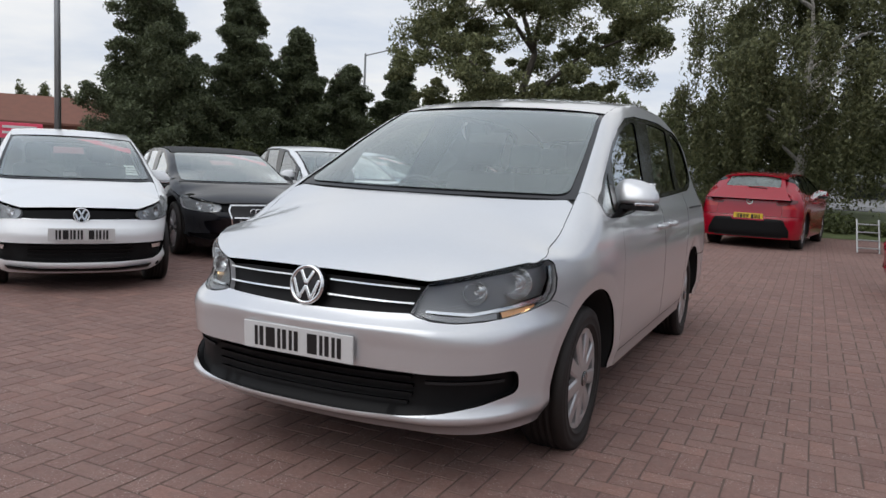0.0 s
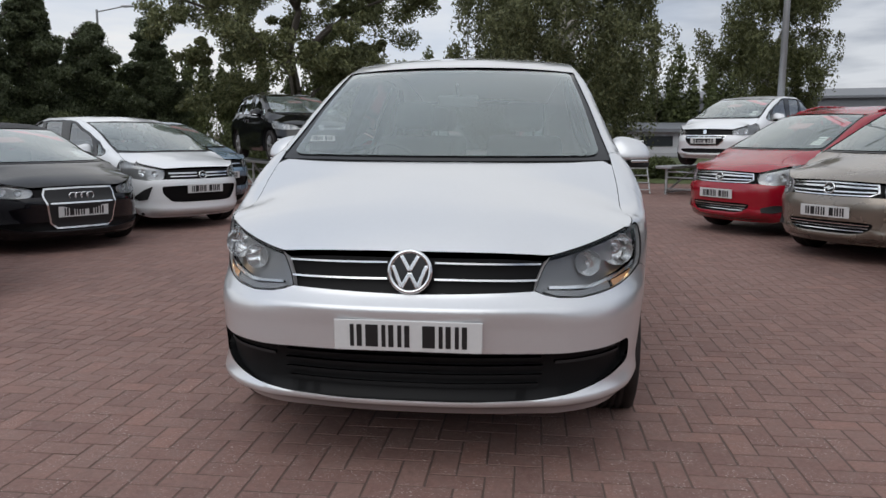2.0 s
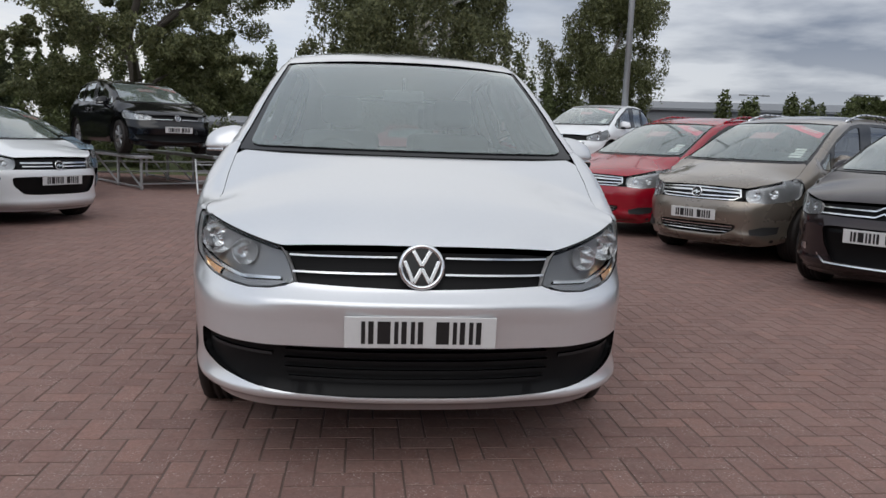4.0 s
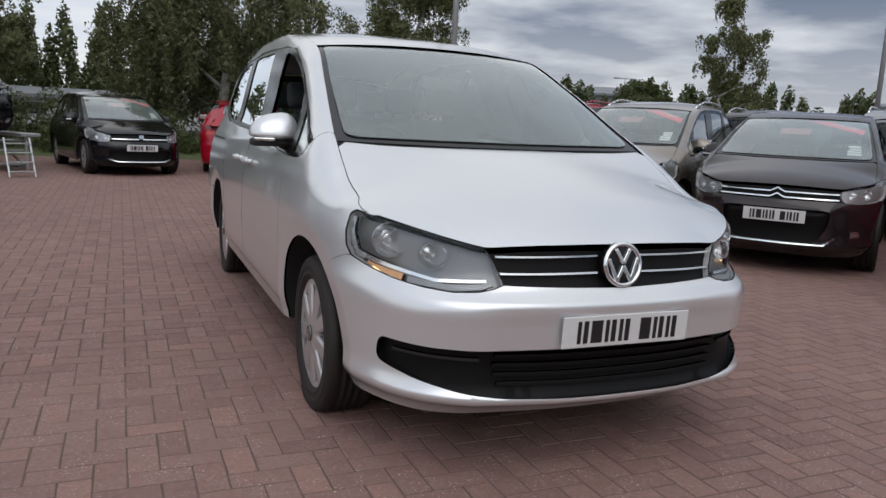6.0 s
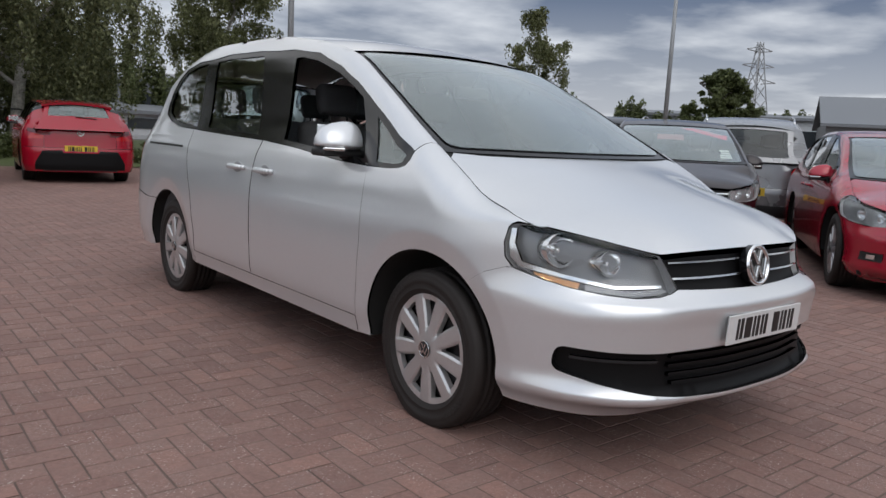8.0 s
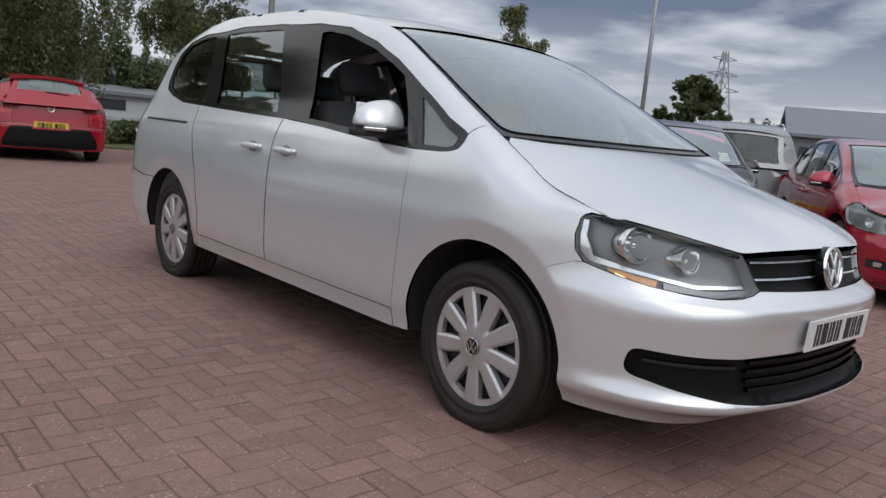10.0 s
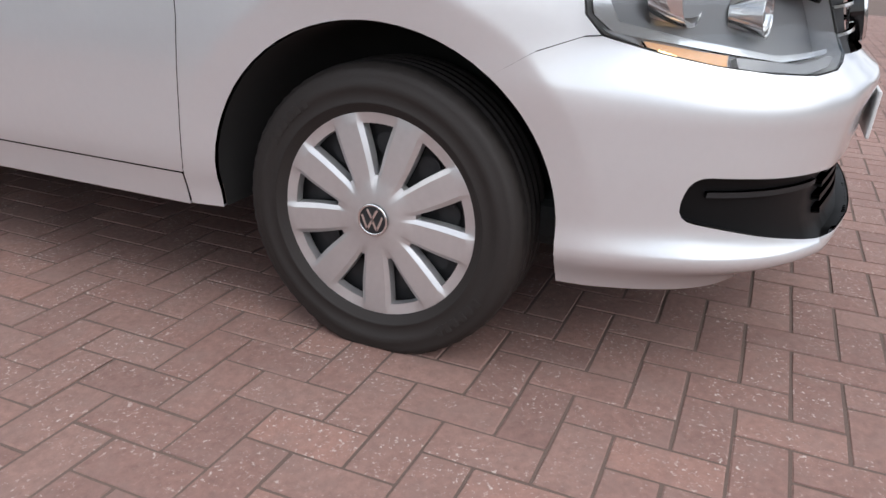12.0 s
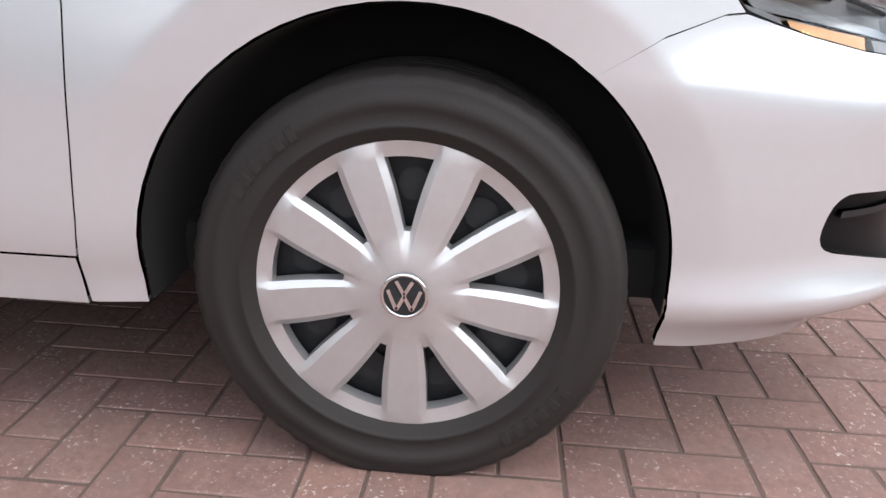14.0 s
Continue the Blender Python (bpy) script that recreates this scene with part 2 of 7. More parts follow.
def tube(bm, a, b, r, r2=None, n=10, cap=True):
    a, b = Vector(a), Vector(b)
    m = Matrix.Translation((a + b) / 2) @ (b - a).to_track_quat("Z", "Y").to_matrix().to_4x4()
    bmesh.ops.create_cone(bm, cap_ends=cap, segments=n, radius1=r, radius2=r if r2 is None else r2, depth=(b - a).length, matrix=m)
    return bm


def lerp_table(pts):
    a = np.array(sorted((tuple(map(float, q)) for q in pts)), float)
    return lambda v: np.interp(v, a[:, 0], a[:, 1])


def smooth_table(pts, n=240):
    """Monotone-ish smooth curve through points."""
    a = np.array(sorted((tuple(map(float, q)) for q in pts)), float)
    x, y = a[:, 0], a[:, 1]
    d = np.diff(y) / np.diff(x)
    t = np.concatenate([[d[0]], np.where(d[:-1] * d[1:] > 0, 2 * d[:-1] * d[1:] / (d[:-1] + d[1:] + 1e-12), 0), [d[-1]]])
    xs = np.linspace(x[0], x[-1], n)
    i = np.clip(np.searchsorted(x, xs, side="right") - 1, 0, len(x) - 2)
    h = x[i + 1] - x[i]
    q = (xs - x[i]) / h
    ys = (2 * q**3 - 3 * q**2 + 1) * y[i] + (q**3 - 2 * q**2 + q) * h * t[i] + (-2 * q**3 + 3 * q**2) * y[i + 1] + (q**3 - q**2) * h * t[i + 1]
    return lambda v: np.interp(v, xs, ys)


def spline(pts, n=6, closed=False):
    """Catmull-Rom curve through 2D points."""
    p = np.array(pts, float)
    if closed:
        p = np.vstack([p[-1], p, p[0], p[1]])
    else:
        p = np.vstack([2 * p[0] - p[1], p, 2 * p[-1] - p[-2]])
    out = []
    for i in range(1, len(p) - 2):
        for k in range(n):
            t = k / n
            out.append(0.5 * (2 * p[i] + (p[i + 1] - p[i - 1]) * t + (2 * p[i - 1] - 5 * p[i] + 4 * p[i + 1] - p[i + 2]) * t * t + (3 * p[i] - p[i - 1] - 3 * p[i + 1] + p[i + 2]) * t**3))
    if not closed:
        out.append(p[-2])
    return [tuple(q) for q in out]


def rounded(pts, r, n=4):
    """A polygon with its corners rounded."""
    out, k = [], len(pts)
    for i in range(k):
        a, b, c = (np.array(pts[j % k], float) for j in (i - 1, i, i + 1))
        u, v = a - b, c - b
        lu, lv = np.linalg.norm(u), np.linalg.norm(v)
        q = min(r, lu * 0.45, lv * 0.45)
        p0, p1 = b + u / lu * q, b + v / lv * q
        for j in range(n + 1):
            t = j / n
            out.append(tuple((1 - t) ** 2 * p0 + 2 * t * (1 - t) * b + t * t * p1))
    return out


def densify(poly, step):
    out = []
    for i, a in enumerate(poly):
        b = poly[(i + 1) % len(poly)]
        d = math.dist(a, b)
        k = max(1, int(d / step))
        for j in range(k):
            out.append((a[0] + (b[0] - a[0]) * j / k, a[1] + (b[1] - a[1]) * j / k))
    clean = [out[0]]
    for q in out[1:]:
        if math.dist(q, clean[-1]) > step * 0.05:
            clean.append(q)
    if math.dist(clean[0], clean[-1]) < step * 0.05:
        clean.pop()
    return clean


def densify_open(line, step):
    out = []
    for a, b in zip(line, line[1:]):
        k = max(1, int(math.dist(a, b) / step))
        out += [(a[0] + (b[0] - a[0]) * j / k, a[1] + (b[1] - a[1]) * j / k) for j in range(k)]
    return out + [tuple(line[-1])]


def inside(px, py, poly):
    p = np.array(poly)
    x0, y0 = p[:, 0], p[:, 1]
    x1, y1 = np.roll(x0, -1), np.roll(y0, -1)
    r = np.zeros(px.shape, bool)
    for a, b, c, d in zip(x0, y0, x1, y1):
        if b == d:
            continue
        k = ((b > py) != (d > py)) & (px < (c - a) * (py - b) / (d - b) + a)
        r ^= k
    return r


def near(px, py, poly, dist):
    p = np.array(poly)
    best = np.full(px.shape, 1e9)
    for i in range(0, len(p), 200):
        q = p[i:i + 200]
        best = np.minimum(best, ((px[:, None] - q[None, :, 0]) ** 2 + (py[:, None] - q[None, :, 1]) ** 2).min(1))
    return best < dist * dist


def patch2d(outer, holes=(), step=0.03):
    """Triangles of a polygon with holes, in its own plane: points, triangles, boundary loops."""
    loops = [densify(outer, step * 0.6)] + [densify(h, step * 0.6) for h in holes]
    pts, edges, idx = [], [], []
    for lp in loops:
        b = len(pts)
        pts += lp
        edges += [(b + i, b + (i + 1) % len(lp)) for i in range(len(lp))]
        idx.append((b, len(lp)))
    o = np.array(loops[0])
    gx, gy = np.meshgrid(np.arange(o[:, 0].min() + step * 0.5, o[:, 0].max(), step), np.arange(o[:, 1].min() + step * 0.5, o[:, 1].max(), step))
    gx[1::2] += step * 0.5
    gx, gy = gx.ravel(), gy.ravel()
    k = inside(gx, gy, loops[0])
    for h in loops[1:]:
        k &= ~inside(gx, gy, h)
    gx, gy = gx[k], gy[k]
    if len(gx):
        k = ~near(gx, gy, pts, step * 0.45)
        pts = pts + list(zip(gx[k], gy[k]))
    vs, es, fs, ov, oe, of = delaunay_2d_cdt([Vector(q) for q in pts], edges, [], 0, 1e-7)
    vs = np.array([tuple(v) for v in vs])
    tri = np.array([f[:3] for f in fs if len(f) >= 3])
    c = vs[tri].mean(1)
    k = inside(c[:, 0], c[:, 1], loops[0])
    for h in loops[1:]:
        k &= ~inside(c[:, 0], c[:, 1], h)
    return vs, tri[k], loops


def surface_patch(name, surf, outer, holes=(), step=0.03, material=None, parent=None, label="", depth=0.012, offset=0.0, flip=False, inward=None):
    """A panel cut from a curved surface: surf maps arrays (a, b) to points. Its rim is turned in by depth."""
    vs, tri, loops = patch2d(outer, holes, step)

    def pn(a, b):
        e = 1e-3
        p = surf(a, b)
        du = surf(a + e, b) - surf(a - e, b)
        dv = surf(a, b + e) - surf(a, b - e)
        n = np.cross(du, dv)
        n /= np.maximum(np.linalg.norm(n, axis=1, keepdims=True), 1e-9)
        return p, (-n if flip else n)

    p, n = pn(vs[:, 0], vs[:, 1])
    if inward is not None:
        s = np.sign(((p - np.array(inward)) * n).sum(1, keepdims=True))
        s[s == 0] = 1
        n = n * s
    p = p + n * offset
    f = vs[tri]
    fn = np.cross(p[tri[:, 1]] - p[tri[:, 0]], p[tri[:, 2]] - p[tri[:, 0]])
    bad = (fn * n[tri[:, 0]]).sum(1) < 0
    tri = tri.copy()
    tri[bad] = tri[bad][:, ::-1]
    verts, norms, faces = [p], [n], [tuple(t) for t in tri]
    base = len(p)
    if depth:
        for lp in loops:
            a = np.array(lp)
            q, m = pn(a[:, 0], a[:, 1])
            if inward is not None:
                s = np.sign(((q - np.array(inward)) * m).sum(1, keepdims=True))
                s[s == 0] = 1
                m = m * s
            q = q + m * offset
            k = len(a)
            tang = np.roll(q, -1, 0) - np.roll(q, 1, 0)
            out = np.cross(tang, m)
            out /= np.maximum(np.linalg.norm(out, axis=1, keepdims=True), 1e-9)
            verts += [q, q - m * depth]
            norms += [out, out]
            for i in range(k):
                j = (i + 1) % k
                faces.append((base + i, base + j, base + k + j, base + k + i))
            base += 2 * k
    return mesh_ob(name, np.vstack(verts), faces, material, parent, label, True, np.vstack(norms))


def circle_pts(cy, cz, r, a0, a1, n=24):
    return [(cy + r * math.cos(radians(a0 + (a1 - a0) * i / n)), cz + r * math.sin(radians(a0 + (a1 - a0) * i / n))) for i in range(n + 1)]


def revolve(profile, n=48, arc=360.0):
    """Verts and faces of a profile (axial, radius) turned round the x axis."""
    v, f, k = [], [], len(profile)
    for i in range(n):
        a = radians(arc) * i / n
        for ax, r in profile:
            v.append((ax, r * math.cos(a), r * math.sin(a)))
    for i in range(n):
        for j in range(k - 1):
            i2 = (i + 1) % n
            f.append((i * k + j, i * k + j + 1, i2 * k + j + 1, i2 * k + j))
    return v, f

# ---- cars: body shape ----
class Shape:
    """The outer skin of a car, nose at y = 0 and tail at y = L, from a few curves."""

    def __init__(c, L, w, nose_a, nose_n, g, front, rear, E, h, hood_c, hood_e, roof_c, ws, arches, f0=0.03, tail_a=0.6, tail_n=4.0, bluff=0.0):
        c.L, c.w, c.f0, c.arches, c.ws = L, w, f0, arches, ws
        ph = np.linspace(0, 1, 400) ** 1.0 * np.pi / 2
        xf, yf = w * np.sin(ph) ** (2 / nose_n), f0 + nose_a * (1 - np.cos(ph) ** (2 / nose_n))
        pr = np.linspace(1, 0, 400) * np.pi / 2
        xr, yr = w * np.sin(pr) ** (2 / tail_n), L - tail_a * (1 - np.cos(pr) ** (2 / tail_n))
        x, y = np.concatenate([xf, xr]), np.concatenate([yf, yr])
        d = np.hypot(np.diff(x), np.diff(y))
        s = np.concatenate([[0], np.cumsum(d)])
        k = np.concatenate([[True], d > 1e-9])
        c.S, c.X, c.Y = s[k], x[k], y[k]
        c.smax = s[-1]
        c.nf = int((y[k] < L * 0.5).sum())
        c.g, c.fz, c.rz = smooth_table(g), smooth_table(front), smooth_table(rear)
        e = np.array(E)
        c.ex, c.ez = smooth_table(e[:, [0, 1]]), smooth_table(e[:, [0, 2]])
        c.h, c.lip, c.bluff = lerp_table(h), None, bluff
        c.hc, c.he, c.rc = smooth_table(hood_c), smooth_table(hood_e), smooth_table(roof_c)

    def yz(c, s, z):
        yn = np.interp(s, c.S, c.Y)
        b = np.clip(1 - (yn - c.f0) / 0.85, 0, 1)
        br = np.clip(1 - (c.L - yn) / 0.9, 0, 1)
        # the bumper's corners stand forward of the lamps
        r = np.clip((yn - 0.03) / 0.12, 0, 1)
        corner = 0.066 * np.exp(-((yn - 0.32) / 0.25) ** 2) * r * r * (3 - 2 * r) * 0.5 * (1 - np.cos(np.pi * np.clip((0.70 - z) / 0.15, 0, 1)))
        return yn + c.fz(z) * b - c.rz(z) * br - corner * c.bluff

    def side(c, s, v):
        """The wrapped skin: s runs round the car from the middle of the nose (left half negative), v up."""
        s, v = np.atleast_1d(np.asarray(s, float)), np.atleast_1d(np.asarray(v, float))
        sg, a = np.where(s < 0, -1.0, 1.0), np.abs(s)
        sg = np.where(a > c.smax, -sg, sg)
        a = np.where(a > c.smax, 2 * c.smax - a, a)
        xn, yn = np.interp(a, c.S, c.X), np.interp(a, c.S, c.Y)
        ze, xe, h = c.ez(yn), c.ex(yn), c.h(yn)
        z0 = ze - h
        t = np.clip((v - z0) / h, 0, 1.15) * np.pi / 2
        up = v > z0
        z = np.where(up, z0 + h * np.sin(np.minimum(t, np.pi / 2)), v)
        x0, sl = xn * c.g(z0), (xn * c.g(z0) - xn * c.g(z0 - 0.02)) / 0.02
        xs = np.where(up, x0 + sl * (z - z0) - (x0 + sl * h - xe) * (1 - np.cos(t)), xn * c.g(v))
        xs = np.where(xn < 0.5 * c.w, xn * c.g(np.minimum(v, 0.6)) / c.g(0.6), xs)
        y = c.yz(a, z)
        flare = 0.028 * np.exp(-((z - 0.288) / 0.045) ** 2) * np.clip((0.9 - yn) / 0.5, 0, 1) * np.clip((xn / c.w - 0.45) / 0.4, 0, 1)
        xs = xs + flare
        for ay, az, ar in c.arches:
            q = np.clip(ar + 0.085 - np.hypot(y - ay, z - az), 0, 1)
            d = np.where(q < 0.020, q * q / 0.040, q - 0.010)
            xs = xs - 0.17 * d * np.clip((xn / c.w - 0.8) / 0.1, 0, 1)
        return np.stack([xs * sg, y, z], 1)

    def sy(c, y, z):
        """s of the flank at y, z."""
        yy = c.yz(c.S, np.full_like(c.S, z))
        return float(np.interp(y, np.maximum.accumulate(yy), c.S))

    def sx(c, x, rear=False):
        if rear:
            return float(np.interp(-abs(x), -c.X[c.nf:], c.S[c.nf:]))
        return float(np.interp(abs(x), c.X[:c.nf], c.S[:c.nf]))

    def flank(c, pts):
        return [(c.sy(y, z), z) for y, z in pts]

    def face(c, pts, sign=1):
        return [(sign * c.sx(x) if x >= 0 else -sign * c.sx(-x), z) for x, z in pts]

    def hood(c, x, y):
        x, y = np.atleast_1d(np.asarray(x, float)), np.atleast_1d(np.asarray(y, float))

        def base(x, y):
            r = np.abs(x) / np.maximum(c.ex(np.maximum(y, 0.5)), 0.1)
            zc = c.hc(y)
            return zc + (c.he(y) - zc) * r**2.2

        z = base(x, y)
        if c.lip is not None:
            # the rim of the bonnet follows the lamps and wings, and fades inwards
            xb, yb, zb = c.lip
            res = zb - base(xb, yb)
            d2 = (np.abs(x)[:, None] - xb[None]) ** 2 + (y[:, None] - yb[None]) ** 2
            w = 1 / (d2 + 4e-4) ** 1.5
            dm = -0.004 * np.log(np.exp(-np.sqrt(d2 + 1e-6) / 0.004 + np.sqrt(d2.min(1, keepdims=True)) / 0.004).sum(1)) + np.sqrt(d2.min(1))
            z = z + (w * res[None]).sum(1) / w.sum(1) * np.exp(-(np.maximum(dm, 0) / 0.24) ** 2)
        return np.stack([x, y, z], 1)

    def screen(c, u, q):
        """Windscreen: u across (0.7 at its edges), q up the glass in metres."""
        u, q = np.atleast_1d(np.asarray(u, float)), np.atleast_1d(np.asarray(q, float))
        (yc0, zc0, ye0), (yc1, zc1, ye1), ln = c.ws
        t = q / ln
        ye = ye0 + (ye1 - ye0) * t
        xe, ze = c.ex(ye), c.ez(ye)
        yc = yc0 + (yc1 - yc0) * t
        zc = zc0 + (zc1 - zc0) * t + 0.02 * 4 * t * (1 - t)
        r = u / 0.7
        return np.stack([r * xe, yc + (ye - yc) * r * r, zc + (ze - zc) * r * r], 1)

    def roof(c, u, y):
        u, y = np.atleast_1d(np.asarray(u, float)), np.atleast_1d(np.asarray(y, float))
        ye = y
        xe, ze = c.ex(ye), c.ez(ye)
        r = u / 0.7
        bow = np.clip(1 - (y - c.ws[1][2]) / 0.5, 0, 1) * (c.ws[1][0] - c.ws[1][2])
        yy = ye + bow * (1 - r * r)
        zc = c.rc(ye + bow)
        return np.stack([r * xe, yy, zc + (ze - zc) * np.abs(r) ** 2.4], 1)

    def tailscreen(c, u, q):
        """Rear window and tailgate top: q from 0 at the roof down to 1."""
        u, q = np.atleast_1d(np.asarray(u, float)), np.atleast_1d(np.asarray(q, float))
        y0, y1 = c.tail
        ye = y0 + (y1 - y0) * q
        xe, ze = c.ex(ye), c.ez(ye)
        yc = ye + 0.09
        zc = ze + 0.03 * (1 - q)
        r = u / 0.7
        return np.stack([r * xe, yc + (ye - yc) * r * r, zc + (ze - zc) * r * r], 1)


def plate(car, at, tilt, yellow=False, rear=False):
    """A number plate with plain bars for its characters; at: the middle of its face."""
    m = pose(*at, tilt, 0, 180 if rear else 0)
    bm = bmesh.new()
    box(bm, (0, 0.004, 0), (0.52, 0.008, 0.111), 0.003)
    ob = part("number_plate", bm, M_PLATEY if yellow else M_PLATEW, car, "yellow rear number plate with black bars" if yellow else "white number plate with black bars", m=m)
    for i, x in enumerate((-0.182, -0.126, -0.07, -0.014, 0.074, 0.13, 0.186)):
        bm = bmesh.new()
        if i % 3 == 1:
            box(bm, (x, -0.001, 0), (0.044, 0.002, 0.079))
        else:
            box(bm, (x - 0.014, -0.001, 0), (0.014, 0.002, 0.079))
            box(bm, (x + 0.012, -0.001, 0), (0.018, 0.002, 0.079))
        part("plate_bar", bm, M_CHAR, ob, m=m)
    return ob


def tyre_mesh(R, rim, width):
    h = width / 2
    s = (R - rim)
    prof = [(-h * 0.80, rim - 0.012), (-h * 0.93, rim + 0.004), (-h * 0.97, rim + 0.012), (-h * 0.985, rim + s * 0.14), (-h * 1.02, rim + s * 0.17), (-h * 1.0, rim + s * 0.20), (-h * 1.005, rim + s * 0.42), (-h * 1.022, rim + s * 0.45), (-h * 1.022, rim + s * 0.60), (-h * 1.0, rim + s * 0.63), (-h * 0.99, rim + s * 0.74), (-h * 0.955, rim + s * 0.86),
            (-h * 0.90, R - 0.010), (-h * 0.80, R - 0.003)]
    for g in (-0.45, -0.15, 0.15, 0.45):
        prof += [(h * (g - 0.07), R), (h * (g - 0.055), R - 0.008), (h * (g + 0.055), R - 0.008), (h * (g + 0.07), R)]
    prof += [(h * 0.80, R - 0.003), (h * 0.92, R - 0.012), (h * 1.0, rim + s * 0.6), (h * 0.95, rim), (h * 0.8, rim - 0.012)]
    n = 120
    v, f = revolve(prof, n)
    k = len(prof)
    # shoulder blocks: every other step is sunk
    out = []
    for i, (a, y, z) in enumerate(v):
        j, st = i % k, (i // k) % 2
        if 11 <= j <= 13 and st == 0:
            r = math.hypot(y, z)
            q = (r - 0.0022) / r
            y, z = y * q, z * q
        out.append((a, y, z))
    return out, f


def hubcap_patch(name, R, spokes, parent, material, inner=0.40, outer=0.86, half_in=0.86, half_out=0.50, dish=0.018, turn=0.0, label="", fine=True):
    """A wheel trim facing -x: hub, bevelled spokes between deep holes, outer ring."""
    w = math.pi / spokes
    ts = (-1, -0.80, -0.70, 0, 0.70, 0.80, 1) if fine else (-1, -0.7, 0.7, 1)
    hs = (0.25, 0.5, 0.75) if fine else (0.5,)
    rows = [0.02, 0.16, 0.28, 0.34, inner] + [inner + (outer - inner) * q for q in (0.12, 0.35, 0.6, 0.85, 1.0)] + [0.90, 0.955, 0.985, 1.0]
    k_in, k_out = 4, 9
    cols = len(ts) + len(hs)
    verts, faces = [], []
    for i, r in enumerate(rows):
        q = min(1, max(0, (r - inner) / (outer - inner)))
        al = w * (half_in + (half_out - half_in) * q ** 0.8)
        for sp in range(spokes):
            mid = sp * 2 * w + radians(turn) - math.pi / 2
            for t in ts:
                e = max(0.0, (abs(t) - 0.72) / 0.28) * min(1, max(0, (r - 0.30) / 0.12)) * min(1, max(0, (0.97 - r) / 0.09))
                x = dish * 0.35 * r**2.2 + 0.007 * e - 0.007 * max(0, 1 - (r / 0.36) ** 2) + (0.010 * ((r - 0.95) / 0.05) if r > 0.95 else 0)
                verts.append((x, R * r * math.cos(mid + al * t), R * r * math.sin(mid + al * t)))
            for h in hs:
                a = mid + al + (2 * w - 2 * al) * h
                e = min(1, max(0, (r - 0.30) / 0.12)) * min(1, max(0, (0.97 - r) / 0.09))
                x = dish * 0.35 * r**2.2 + 0.007 * e - 0.007 * max(0, 1 - (r / 0.36) ** 2) + (0.010 * ((r - 0.95) / 0.05) if r > 0.95 else 0)
                verts.append((x, R * r * math.cos(a), R * r * math.sin(a)))
    per = cols * spokes
    at = lambda i, j: i * per + j % per
    hole = lambda i, j: k_in <= i < k_out and (j % cols) >= len(ts) - 1
    n0 = len(verts)
    wall = {}

    def deep(v):
        if v not in wall:
            x, y, z = verts[v]
            wall[v] = len(verts)
            verts.append((x + 0.024, y * 1.0, z * 1.0))
        return wall[v]

    for i in range(len(rows) - 1):
        for j in range(per):
            q = (at(i, j), at(i, j + 1), at(i + 1, j + 1), at(i + 1, j))
            if not hole(i, j):
                faces.append(q)
                for (a, b), (ii, jj) in (((q[0], q[1]), (i - 1, j)), ((q[1], q[2]), (i, j + 1)), ((q[2], q[3]), (i + 1, j)), ((q[3], q[0]), (i, j - 1))):
                    if hole(ii, jj):
                        faces.append((b, a, deep(a), deep(b)))
    faces.append(tuple(at(0, j) for j in range(per))[::-1])
    for j in range(per):
        a, b = at(len(rows) - 1, j), at(len(rows) - 1, j + 1)
        faces.append((b, a, deep(a), deep(b)))
    ob = mesh_ob(name, verts, faces, material, parent, label)
    ob.data.set_sharp_from_angle(angle=radians(22))
    bm = bmesh.new(); bm.from_mesh(ob.data); bmesh.ops.recalc_face_normals(bm, faces=bm.faces); bm.to_mesh(ob.data); bm.free()
    return ob


# strokes of a round badge, in parts of its radius
FOLDED = ((-.38, .74, 0, .08), (.38, .74, 0, .08), (-.76, .3, -.36, -.68), (-.36, -.68, 0, 0), (.76, .3, .36, -.68), (.36, -.68, 0, 0))


